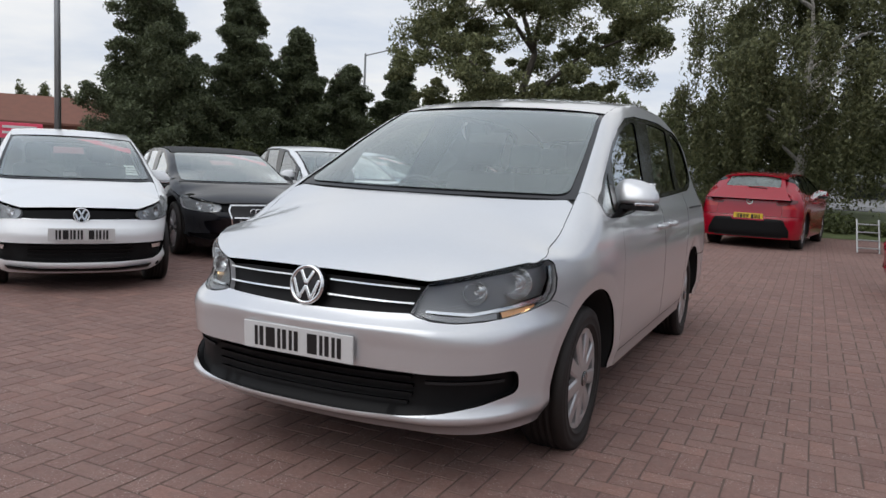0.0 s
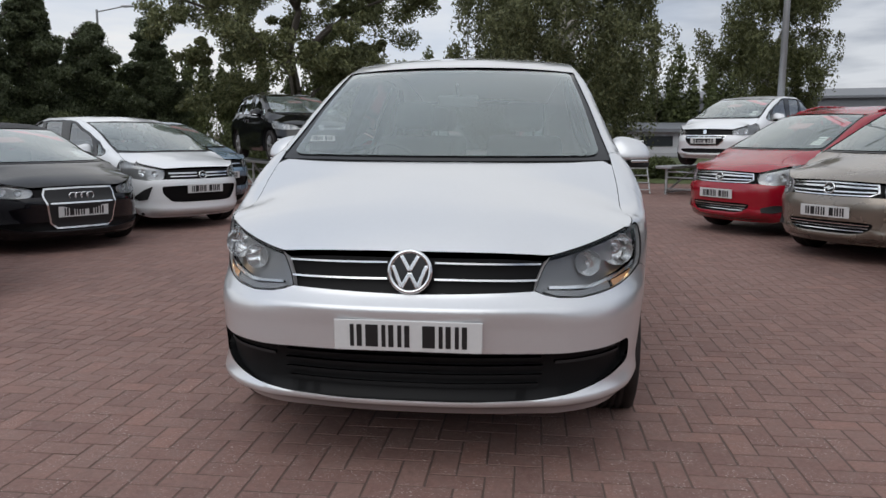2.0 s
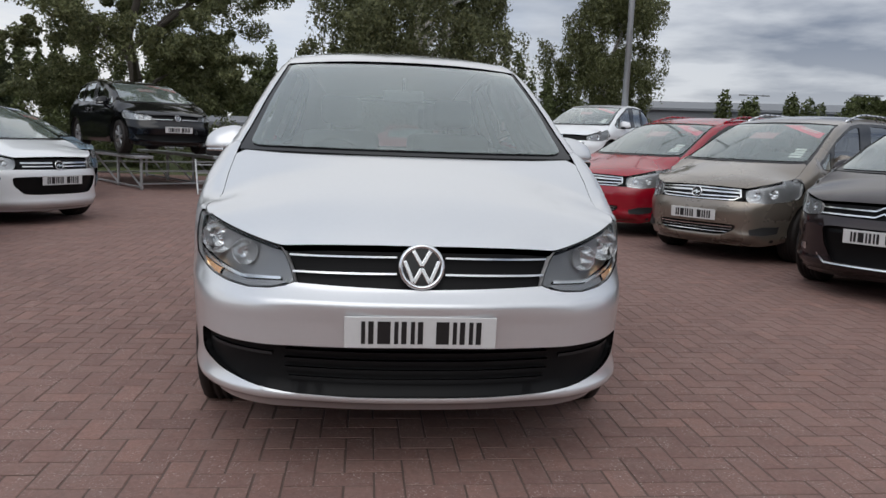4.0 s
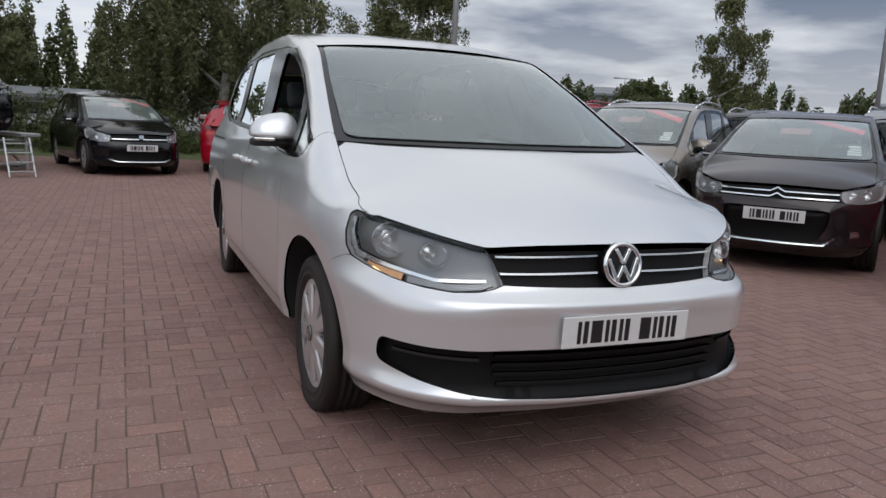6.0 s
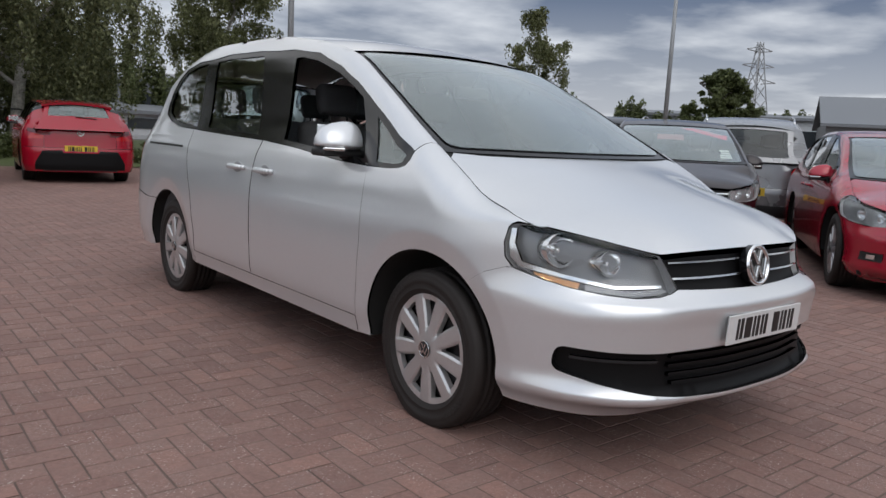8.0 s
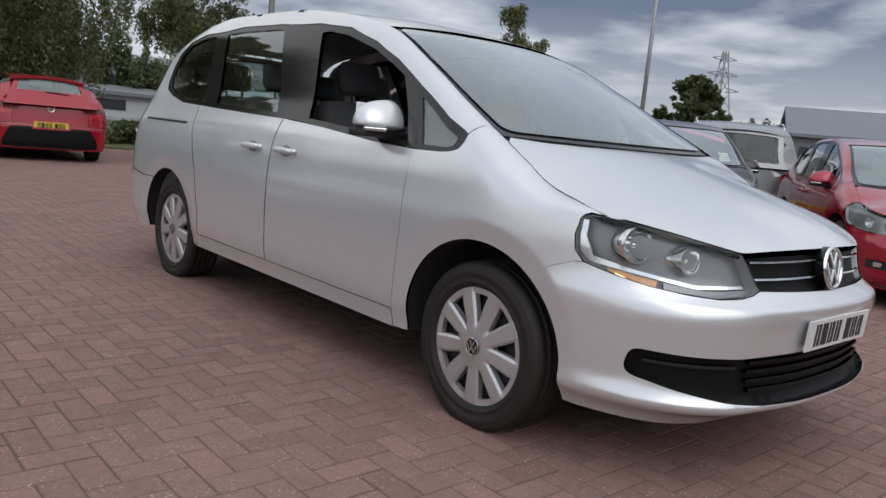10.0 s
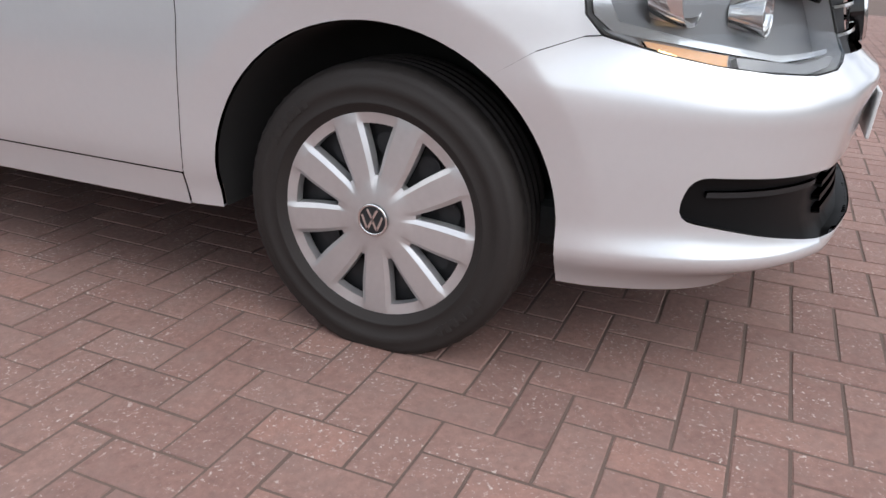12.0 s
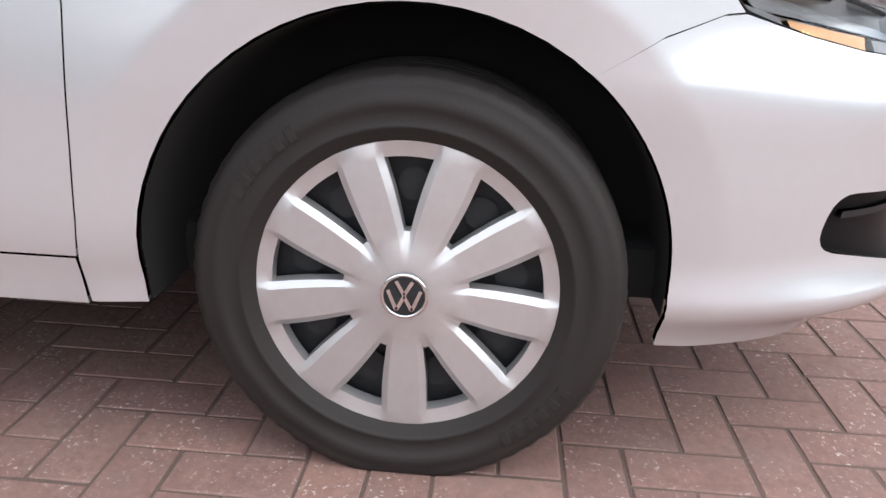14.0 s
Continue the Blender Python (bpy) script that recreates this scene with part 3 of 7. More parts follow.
def make_wheel(car, at, sign, R=0.325, cap=0.228, width=0.205, spokes=9, alloy=False, fine=True, turn=0.0):
    """A wheel; sign -1: its face looks to -x."""
    w = new("wheel")
    w.parent = car
    w.matrix_basis = pose(*at) @ (Matrix.Identity(4) if sign < 0 else Matrix.Rotation(math.pi, 4, "Z"))
    v, f = tyre_mesh(R, cap - 0.006, width)
    flat = -at[2] - 0.012
    v = [(a * (1 + 0.10 * max(0, 1 - abs(c - flat) / 0.06)), b, max(c, flat)) for a, b, c in v]
    ty = mesh_ob("tyre", v, f, M_TYRE, w, "worn black rubber tyre")
    bm = bmesh.new()
    bmesh.ops.create_cone(bm, cap_ends=True, segments=32, radius1=cap * 0.98, radius2=cap * 0.98, depth=0.01, matrix=pose(-width * 0.18, 0, 0, 0, 90, 0))
    bmesh.ops.create_cone(bm, cap_ends=True, segments=24, radius1=cap * 0.30, radius2=cap * 0.26, depth=0.05, matrix=pose(-width * 0.30, 0, 0, 0, 90, 0))
    for i in range(5):
        a = 2 * math.pi * i / 5
        bmesh.ops.create_cone(bm, cap_ends=True, segments=6, radius1=0.012, radius2=0.012, depth=0.03, matrix=pose(-width * 0.30, 0.056 * math.cos(a), 0.056 * math.sin(a), 0, 90, 0))
    for i in range(9):
        a = 2 * math.pi * (i + 0.3) / 9
        bmesh.ops.create_cone(bm, cap_ends=True, segments=10, radius1=0.026, radius2=0.018, depth=0.02, matrix=pose(-width * 0.21, cap * 0.66 * math.cos(a), cap * 0.66 * math.sin(a), 0, 90, 0))
    part("rim", bm, M_STEEL, w, "dark steel rim behind the trim")
    v, f = revolve([(-width * 0.44, cap * 1.0), (-width * 0.1, cap * 0.97), (width * 0.40, cap * 0.95)], 40)
    mesh_ob("rim_barrel", v, f, M_STEEL, w)
    if alloy:
        hc = hubcap_patch("alloy_rim", cap, spokes, w, M_ALLOY, 0.30, 0.90, 0.62, 0.34, 0.012, turn, "silver alloy rim", False)
    else:
        hc = hubcap_patch("hub_cap", cap, spokes, w, M_HUBCAP, turn=turn, label="silver plastic wheel trim with nine spokes" if spokes == 9 else "silver plastic wheel trim", fine=fine)
    hc.location = (-width * 0.47, 0, 0)
    bm = bmesh.new()
    bmesh.ops.create_cone(bm, cap_ends=True, segments=32, radius1=cap * 0.145, radius2=cap * 0.138, depth=0.006, matrix=pose(-width * 0.47 - 0.008, 0, 0, 0, -90, 0))
    cb = part("centre_badge", bm, M_STEEL, w, "round dark badge")
    v, f = revolve([(-0.0115, cap * 0.150), (-0.0135, cap * 0.142), (-0.0115, cap * 0.130)], 32)
    mesh_ob("badge_ring", [(x - width * 0.47, y, z) for x, y, z in v], f, M_CHROME, cb)
    if fine:
        # raised marks on the sidewall
        for base in (0.95, 4.1):
            for i in range(6):
                a = base - i * 0.085
                bm = bmesh.new()
                box(bm, (-width / 2 * 1.013, 0, 0), (0.004, 0.013, 0.022), 0.001)
                part("sidewall_bar", bm, M_TYRE, ty, m=Matrix.Rotation(a - math.pi / 2, 4, "X") @ pose(0, 0, cap - 0.006 + (R - cap + 0.006) * 0.52))
        rb_ = cap * 0.135
        for y0, z0, y1, z1 in FOLDED:
            d = Vector((0, y1 - y0, z1 - z0)) * rb_
            bm = bmesh.new(); box(bm, (0, 0, 0), (0.003, rb_ * 0.17, d.length))
            part("badge_stroke", bm, M_CHROME, cb, m=pose(-width * 0.47 - 0.0118, (y0 + y1) / 2 * rb_, (z0 + z1) / 2 * rb_, -math.degrees(math.atan2(d.y, d.z)), 0, 0))
    return w


def seat(parent, x, y, wide=0.5):
    s = new("seat")
    s.parent = parent
    bm = bmesh.new(); box(bm, (x, y, 0.62), (wide, 0.50, 0.18), 0.06, seg=3)
    part("seat_cushion", bm, M_SEAT, s, smooth=True)
    bm = bmesh.new(); box(bm, (0, 0, 0.30), (wide, 0.13, 0.62), 0.055, seg=3)
    part("seat_back", bm, M_SEAT, s, smooth=True, m=pose(x, y + 0.27, 0.62, -17, 0, 0))
    bm = bmesh.new(); box(bm, (0, 0, 0.72), (0.26, 0.10, 0.19), 0.045, seg=3)
    tube(bm, (-0.06, 0, 0.55), (-0.06, 0, 0.66), 0.007, n=6); tube(bm, (0.06, 0, 0.55), (0.06, 0, 0.66), 0.007, n=6)
    part("headrest", bm, M_SEAT, s, smooth=True, m=pose(x, y + 0.27, 0.64, -14, 0, 0))
    return s


def mirror(car, at, sign, paint):
    """A door mirror: paint-coloured cap over a black foot."""
    x, y, z = at
    mo = new("door_mirror"); mo.parent = car
    bm = bmesh.new()
    bmesh.ops.create_uvsphere(bm, u_segments=32, v_segments=20, radius=1)
    for v in bm.verts:
        px, py, pz = v.co
        px, pz = math.copysign(abs(px) ** 0.75, px), math.copysign(abs(pz) ** 0.9, pz)
        if pz < 0:
            pz *= 0.22
        # tall towards the door, sloping away outwards, blunt in front and flat behind
        pz *= 1 - 0.20 * px * sign
        py = py * (0.085 if py < 0 else 0.045) * (1 - 0.25 * max(0, pz))
        v.co = (px * 0.118, py, pz * 0.104)
    part("mirror_cap", bm, paint, mo, "smooth painted mirror cap", smooth=True, m=pose(x, y, z - 0.018, 0, 0, sign * 8))
    bm = bmesh.new()
    box(bm, (0, 0.004, -0.006), (0.218, 0.112, 0.036), 0.014, seg=3)
    box(bm, (-sign * 0.115, 0.006, -0.016), (0.17, 0.080, 0.046), 0.016, seg=3)
    part("mirror_foot", bm, M_PLASTIC, mo, "black plastic mirror foot", m=pose(x, y + 0.005, z - 0.048))
    bm = bmesh.new(); box(bm, (0, 0, 0), (0.175, 0.006, 0.095), 0.002)
    part("mirror_glass", bm, M_CHROME, mo, "mirror glass", m=pose(x, y + 0.044, z + 0.022))
    bm = bmesh.new(); box(bm, (0, 0, 0), (0.10, 0.014, 0.015), 0.005)
    part("mirror_indicator", bm, M_LAMPSIL, mo, "clear indicator strip", m=pose(x + sign * 0.055, y - 0.062, z - 0.038, 0, 0, sign * 22))
    return mo

# ---- cars: building ----
BASE_Y = (0, 0.985, 1.2, 1.44, 2.0, 2.56, 3.42, 3.905, 4.854)
BASE_Z = (0, 0.345, 0.70, 0.81, 1.09, 1.567, 1.728)


class Warp:
    """Carries the lines of the people carrier over to a car of other proportions."""

    def __init__(k, ys=BASE_Y, zs=BASE_Z, w=0.945):
        k.ys, k.zs, k.kx = ys, zs, w / 0.945

    def y(k, v):
        return float(np.interp(v, BASE_Y, k.ys)) if 0 <= v <= 4.854 else v

    def z(k, v):
        return float(np.interp(v, BASE_Z, k.zs)) if v <= 1.728 else v

    def p(k, pts):
        return [(k.y(a), k.z(b)) for a, b in pts]


def make_shape(k, tyre=0.325, nose_a=1.3, nose_n=2.8, arch=(0.39, 0.375), slope=1.0, fastback=False, bluff=0.0):
    y, z, x = k.y, k.z, k.kx
    g = [(z(a), b) for a, b in ((0.15, .925), (0.2, .942), (0.26, .962), (0.30, .970), (0.345, .984), (0.385, .992), (0.43, .996), (0.50, .999), (0.60, 1.003), (0.75, 1.001), (0.9, .985), (1.0, .960), (1.08, .918), (1.2, .862), (1.3, .828), (1.5, .764), (1.6, .722), (1.7, .65))]
    front = [(z(a), b * (slope if b > 0.04 else 1)) for a, b in ((0.15, .19), (0.20, .14), (0.235, .085), (0.252, .038), (0.267, .000), (0.282, -.012), (0.292, -.012), (0.304, .000), (0.335, .016), (0.40, .024), (0.46, .015), (0.54, .004), (0.608, -.011), (0.619, -.008), (0.64, .018), (0.66, .038), (0.70, .058), (0.75, .072), (0.81, .085), (0.87, .12), (0.95, .2), (1.2, .5))]
    rear = [(z(a), b) for a, b in ((0.15, .12), (0.25, .03), (0.4, .0), (0.6, .0), (0.66, .03), (0.9, .05), (1.05, .07), (1.3, .17), (1.6, .3))]
    E = [(y(a), b * x, z(c)) for a, b, c in ((.0, .0, 1.02), (.2, .48, 1.0), (.36, .70, .925), (.43, .762, .899), (.52, .782, .896), (.60, .786, .904), (.70, .788, .926), (.8, .79, .964), (1.07, .775, 1.107), (1.3, .745, 1.225), (1.6, .70, 1.385), (2.0, .645, 1.567), (2.4, .64, 1.648), (2.9, .645, 1.688), (3.6, .64, 1.684), (4.2, .615, 1.612), (4.5, .585, 1.50), (4.66, .60, 1.2), (4.80, .70, 0.98))]
    if fastback:
        # glasshouse drawn in over wide haunches, falling to a short tail
        E = [q for q in E if q[0] < y(3.5)] + [(y(a), b * x, z(d)) for a, b, d in ((3.6, .575, 1.655), (4.0, .545, 1.60), (4.25, .535, 1.54), (4.50, .58, 1.33), (4.68, .65, 1.12), (4.80, .74, 0.985))]
    h = [(y(a), b) for a, b in ((0, .03), (.58, .030), (.72, .08), (.9, .15), (1.1, .13), (1.5, .09), (4.5, .09))]
    hc = [(y(a), z(b)) for a, b in ((0.0, .75), (.115, .812), (.16, .842), (.25, .885), (.4, .938), (.6, .995), (.8, 1.05), (1.0, 1.098), (1.15, 1.13))]
    he = [(y(a), z(b)) for a, b in ((0, .54), (.1, .62), (.2, .715), (.257, .765), (.35, .822), (.43, .857), (.5, .876), (.6, .902), (.7, .926), (.8, .955), (.9, 1.009), (1.07, 1.107), (1.15, 1.14))]
    rc = [(y(a), z(b)) for a, b in ((1.9, 1.588), (2.3, 1.672), (2.9, 1.728), (3.6, 1.715), (4.2, 1.645), (4.5, 1.56), (4.7, 1.40))]
    ws = ((y(.97), z(1.10), y(1.07)), (y(1.93), z(1.588), y(2.0)), 1.08)
    c = Shape(y(4.854), 0.945 * x, nose_a, nose_n, g, front, rear, E, h, hc, he, rc, ws, [(y(.985), tyre, arch[0]), (y(3.905), tyre, arch[1])], bluff=bluff)
    c.tail = (y(4.22), y(4.80)) if fastback else (y(4.5), y(4.78))
    return c


def mirror_pts(pts):
    """The outline of a shape that crosses the middle of the car, from its right half."""
    return pts + [(-a, b) for a, b in reversed(pts) if abs(a) > 1e-6]


def both(c, name, pts, **kw):
    out = []
    for sg in (1, -1):
        out.append(surface_patch(name, c.side, [(sg * a, b) for a, b in pts], holes=[[(sg * a, b) for a, b in h] for h in kw.get("holes", [])],
                                 **{q: r for q, r in kw.items() if q != "holes"}, inward=(0, c.L * 0.5, 0.55)))
    return out


def skin_wall(name, c, loop, o0, o1, material, parent):
    """A closed wall that runs inwards from a line on the skin."""
    a, b = np.array(loop)[:, 0], np.array(loop)[:, 1]
    e = 1e-3
    p = c.side(a, b)
    nv = np.cross(c.side(a + e, b) - c.side(a - e, b), c.side(a, b + e) - c.side(a, b - e))
    nv /= np.linalg.norm(nv, axis=1, keepdims=True)
    nv *= np.sign(((p - np.array((0, c.L * 0.5, 0.55))) * nv).sum(1, keepdims=True))
    k = len(p)
    v = [tuple(q) for q in p + nv * o0] + [tuple(q) for q in p + nv * o1]
    return mesh_ob(name, v, [(i, (i + 1) % k, k + (i + 1) % k, k + i) for i in range(k)], material, parent)


def build_car(name, label, paint, k, fascia, step=0.03, wing_step=None, tyre=0.325, cap=0.228, spokes=9, alloy=False, fine=False, nose=(1.3, 2.8), slope=1.0, roof_paint=None, rails=None, group="", seats=True, glass=None, banner=False, drop=0.0, wheel_r=None):
    c = make_shape(k, tyre, nose[0], nose[1], (tyre + 0.065, tyre + 0.05), slope, fascia.get("fastback", False), 1.0 if fine else 0.0)
    car = tagged(new(name), label, "car", group)
    F = lambda pts: c.flank(k.p(pts))
    mid = (0, c.L * 0.5, 0.55)
    zt = k.z
    yf, yr = c.arches[0][0], c.arches[1][0]
    ra, rb = c.arches[0][2], c.arches[1][2]
    gl = glass or M_GLASS
    S = lambda nm, outer, holes=(), m=paint, lab="", off=0.0, dep=0.012, par=car, st=step: surface_patch(nm, c.side, outer, holes, st, m, par, lab, dep, off, inward=mid)
    # arch circles meet the skin at these heights
    plumb = lambda a, b, y0, r: (y0 + math.copysign(r, a - y0) if b < tyre else a, b)
    arc = lambda y0, r, a0, a1: [(c.sy(*plumb(a, b, y0, r)), b) for a, b in circle_pts(y0, tyre, r, a0, a1)]
    ab, sm = zt(0.258 if not fine else 0.203), zt(0.625)
    afr = math.degrees(math.asin(np.clip((ab - tyre) / ra, -1, 1)))
    aw = math.degrees(math.asin(np.clip((zt(0.262) - tyre) / ra, -1, 1)))
    aseam = math.degrees(math.asin(np.clip((sm - tyre) / ra, -0.99, 0.99)))

    # front bumper with the opening of the lower grille
    hl = [(a, b) for a, b in fascia["lamp"]]
    low = [q for q in fascia["lower"]]
    xo = c.w * 0.9
    bot = zt(fascia.get("bot", 0.238))
    seam0 = (c.sy(yf - ra * math.cos(radians(aseam)), sm), sm)
    lamp_low = fascia["under"]
    right = [(0.0, bot)] + [(c.sx(x), bot) for x in (c.w * 0.25, c.w * 0.5, c.w * 0.72)] + arc(yf, ra, 180 - afr, 180 - aseam) + \
        [(c.sy(a, b), b) for a, b in k.p([(0.66, 0.675), (0.58, 0.706)])] + [(c.sx(a), b) for a, b in lamp_low] + [(0.0, fascia["gbot"])]
    lowp = c.face(low)
    if lowp[0][0] < 1e-6:
        q = rounded(mirror_pts(lowp), 0.035, 4)
    lower_out = [q] if lowp[0][0] < 1e-6 else [rounded(lowp, 0.02), rounded([(-a, b) for a, b in lowp], 0.02)]
    S("front_bumper", mirror_pts(right), lower_out, lab="painted front bumper", st=wing_step or step)
    for q in lower_out:
        cq = np.array(q).mean(0)
        wide = [tuple(cq + (np.array(p) - cq) * np.array((1.0, 1.0))) for p in q]
        lg = S("lower_grille", wide, m=M_GRILLE, off=-0.03, dep=0, lab="black plastic lower grille")
        skin_wall("grille_wall", c, densify(q, 0.02), -0.003, -0.031, M_GRILLE, lg)
    for z, xm in fascia.get("slats", ()):
        ss = np.linspace(-c.sx(xm), c.sx(xm), 25)
        S("grille_slat", [(a, z + 0.006) for a in ss] + [(a, z - 0.006) for a in ss[::-1]], m=M_GRILLE, off=-0.012, dep=0.02, st=0.05)
    # upper grille and its bright strips
    gp = c.face(fascia["grille"])
    S("upper_grille", mirror_pts(gp), m=fascia.get("grille_mat", M_GRILLE), off=-0.026, dep=0, lab="gloss black radiator grille")
    for z0, z1, x0, x1, hgt in fascia.get("strips", ()):
        for sg in (1, -1):
            ss = np.linspace(c.sx(x0), c.sx(x1), 16)
            zz = np.linspace(z0, z1, 16)
            S("chrome_strip", [(sg * a, b + hgt / 2) for a, b in zip(ss, zz)] + [(sg * a, b - hgt / 2) for a, b in zip(ss[::-1], zz[::-1])], m=M_CHROME, off=-0.004, dep=0.012, st=0.05, lab="thin chrome grille strip")
    for pts, mt, nm, off in fascia.get("extra", ()):
        q = c.face(pts)
        if q[0][0] < 1e-6:
            S(nm, mirror_pts(q), m=mt, off=off, dep=0.012, st=0.035)
        else:
            S(nm, q, m=mt, off=off, dep=0.012, st=0.035); S(nm, [(-a, b) for a, b in q], m=mt, off=off, dep=0.012, st=0.035)
    # headlights
    for sg in (1, -1):
        hp = [(sg * a, b) for a, b in c.face(spline(hl, 4, True) if fascia.get("curved", True) else hl)]
        disc = lambda x, z, r: [(sg * c.sx(x) + r * math.cos(2 * math.pi * i / 24), z + r * 0.97 * math.sin(2 * math.pi * i / 24)) for i in range(24)]
        deep = fascia.get("deep", 0.03)
        lamp = S("headlight", hp, [disc(*q) for q in fascia["bowls"]] if deep < 0.04 else (), m=fascia.get("lamp_mat", M_LAMPIN), off=-deep, dep=0, st=step * 0.6, lab="headlight with grey housing behind clear lens")
        S("headlight_lens", hp, m=M_LENS, off=0.001, dep=0.0, par=lamp, lab="clear lens").visible_shadow = False
        hc = np.array(hp).mean(0)
        sc = lambda k2: [tuple(hc + (np.array(q) - hc) * k2) for q in hp]
        skin_wall("headlight_wall", c, densify(hp, 0.012), -0.002, -deep, M_BEZEL, lamp)
        S("headlight_seal", sc(1.004), [sc(0.997)], m=M_SEAL, off=-0.001, dep=0.004, par=lamp)
        for x, z, r in fascia["bowls"]:
            p = c.side([sg * c.sx(x)], [z])[0]
            e = 1e-3
            du = c.side([sg * c.sx(x) + e], [z])[0] - c.side([sg * c.sx(x) - e], [z])[0]
            dv = c.side([sg * c.sx(x)], [z + e])[0] - c.side([sg * c.sx(x)], [z - e])[0]
            nv = Vector(np.cross(du, dv)).normalized()
            if nv.y > 0:
                nv = -nv
            if deep > 0.04:
                nv = (nv * 0.25 + Vector((0, -0.75, 0.02))).normalized()
            v, f = revolve(([(0.06, r * 1.0), (-0.002, r * 1.04)] if deep > 0.04 else []) + [(-0.004, r * 1.02), (0.0, r * 1.03), (0.006, r * 0.97), (0.022, r * 0.80), (0.036, r * 0.5), (0.042, r * 0.22), (0.028, r * 0.19), (0.012, r * 0.17), (0.008, 0.001)], 28)
            ax = -nv
            mm = Matrix.Translation(Vector(p) - nv * (0.028 if deep < 0.04 else 0.030)) @ ax.to_track_quat("X", "Z").to_matrix().to_4x4()
            ob = mesh_ob("reflector", [tuple(mm @ Vector(q)) for q in v], f, M_LAMPSIL, lamp, "round silver reflector")
        for pts, mt, nm in fascia.get("inlays", ()):
            S(nm, [(sg * a, b) for a, b in c.face(pts)], m=mt, off=-0.012, dep=0.016, par=lamp, st=step * 0.6)
    # bonnet
    tl = fascia["top"]
    tp = c.side([c.sx(a) for a, b in tl], [b for a, b in tl])
    yo = tp[-1][1]
    # seam between bonnet and wing, from the lamp's top edge back to the pillar
    hx = fascia.get("hood_x", tl[-1][0] * 0.94)
    hz = float(np.interp(hx, [a for a, b in tl], [b for a, b in tl])) + 0.002
    s0, yn0 = c.sx(hx), float(np.interp(c.sx(hx), c.S, c.Y))
    yn1 = max(k.y(0.66), yn0 + 0.18)
    at_yn = lambda q: float(np.interp(q, c.Y[:c.nf], c.S[:c.nf]))
    s1, v1 = at_yn(yn1), float(c.ez(yn1))
    e0 = float(c.ez(yn0)) - hz
    seam = [(at_yn(q), float(c.ez(q)) - e0 * (1 - (q - yn0) / (yn1 - yn0)) ** 2) for q in np.linspace(yn0, yn1, 12)]
    seam += [(at_yn(q), float(c.ez(q))) for q in np.linspace(yn1, k.y(1.1), 8)[1:]]
    front_pts = [(a, b) for a, b in tl if a < hx - 0.01] + [(hx, hz)]
    xs_f = np.concatenate([np.linspace(p[0], q[0], 8)[:-1] for p, q in zip(front_pts, front_pts[1:])])
    zs_f = np.interp(xs_f, [a for a, b in front_pts], [b for a, b in front_pts])
    tp = c.side([c.sx(a) for a in xs_f], list(zs_f))
    sd = np.array(densify_open(seam, 0.02))
    sp = c.side(sd[:, 0], sd[:, 1])
    rim = np.concatenate([tp, sp])
    c.lip = (rim[:, 0], rim[:, 1], rim[:, 2] + 0.001)
    hood_out = [(float(px), float(py) + 0.003) for px, py, pz in tp]
    hood_out[0] = (0.0, hood_out[0][1])
    edge = [(float(px) - 0.0032, float(py) + (0.003 if i == 0 else 0)) for i, (px, py, pz) in enumerate(sp) if py < k.y(1.03)]
    back = [(float(c.ex(k.y(1.02))) * q, k.y(0.962) + (k.y(1.055) - k.y(0.962)) * q * q) for q in (0.95, 0.75, 0.5, 0.25, 0.0)]
    surface_patch("bonnet", c.hood, mirror_pts(hood_out + edge + back), (), step, paint, car, "smooth painted bonnet", 0.03, inward=mid)
    # front wings
    pil = [(1.12, 1.128), (1.163, 1.073), (1.158, 1.05), (1.175, 1.034), (1.215, 1.022), (1.27, 1.0165), (1.435, 1.0145)]
    front_edge = [(1.427, 0.9), (1.422, 0.69), (1.447, 0.40), (1.457, 0.335), (1.457, 0.30), (1.455, 0.262)]
    top = seam
    lampside = [(c.sx(a), b + 0.002) for a, b in tl if a > hx + 0.01] + [(c.sx(a), b) for a, b in fascia["side"]]
    both(c, "front_wing", [(c.sy(a, b), b) for a, b in k.p([(0.575, 0.709), (0.655, 0.679)])] + arc(yf, ra, 180 - aseam, aw)[0:] + F(front_edge[::-1]) + F(pil[::-1]) + top[::-1] + lampside,
         step=wing_step or step, material=paint, parent=car, label="painted front wing", depth=0.012)
    # doors
    belt = [(1.435, 1.0145), (1.72, 1.026), (2.15, 1.062), (2.555, 1.086)]
    belt2 = [(2.565, 1.086), (2.92, 1.095), (3.42, 1.110), (3.62, 1.118)]
    d1 = F([(1.4595, 0.341), (2.556, 0.341), (2.556, 0.7), (2.556, 0.95)] + belt[::-1] + [(1.4295, 0.9), (1.4245, 0.69), (1.4495, 0.40)])
    d2 = F([(2.564, 0.341), (3.415, 0.341), (3.40, 0.45), (3.45, 0.72), (3.56, 0.95)] + belt2[::-1] + [(2.564, 0.95), (2.564, 0.7)])
    doors = both(c, "front_door", d1, step=step, material=paint, parent=car, label="painted front door", depth=0.012) + both(c, "rear_door", d2, step=step, material=paint, parent=car, label="painted rear sliding door", depth=0.012)
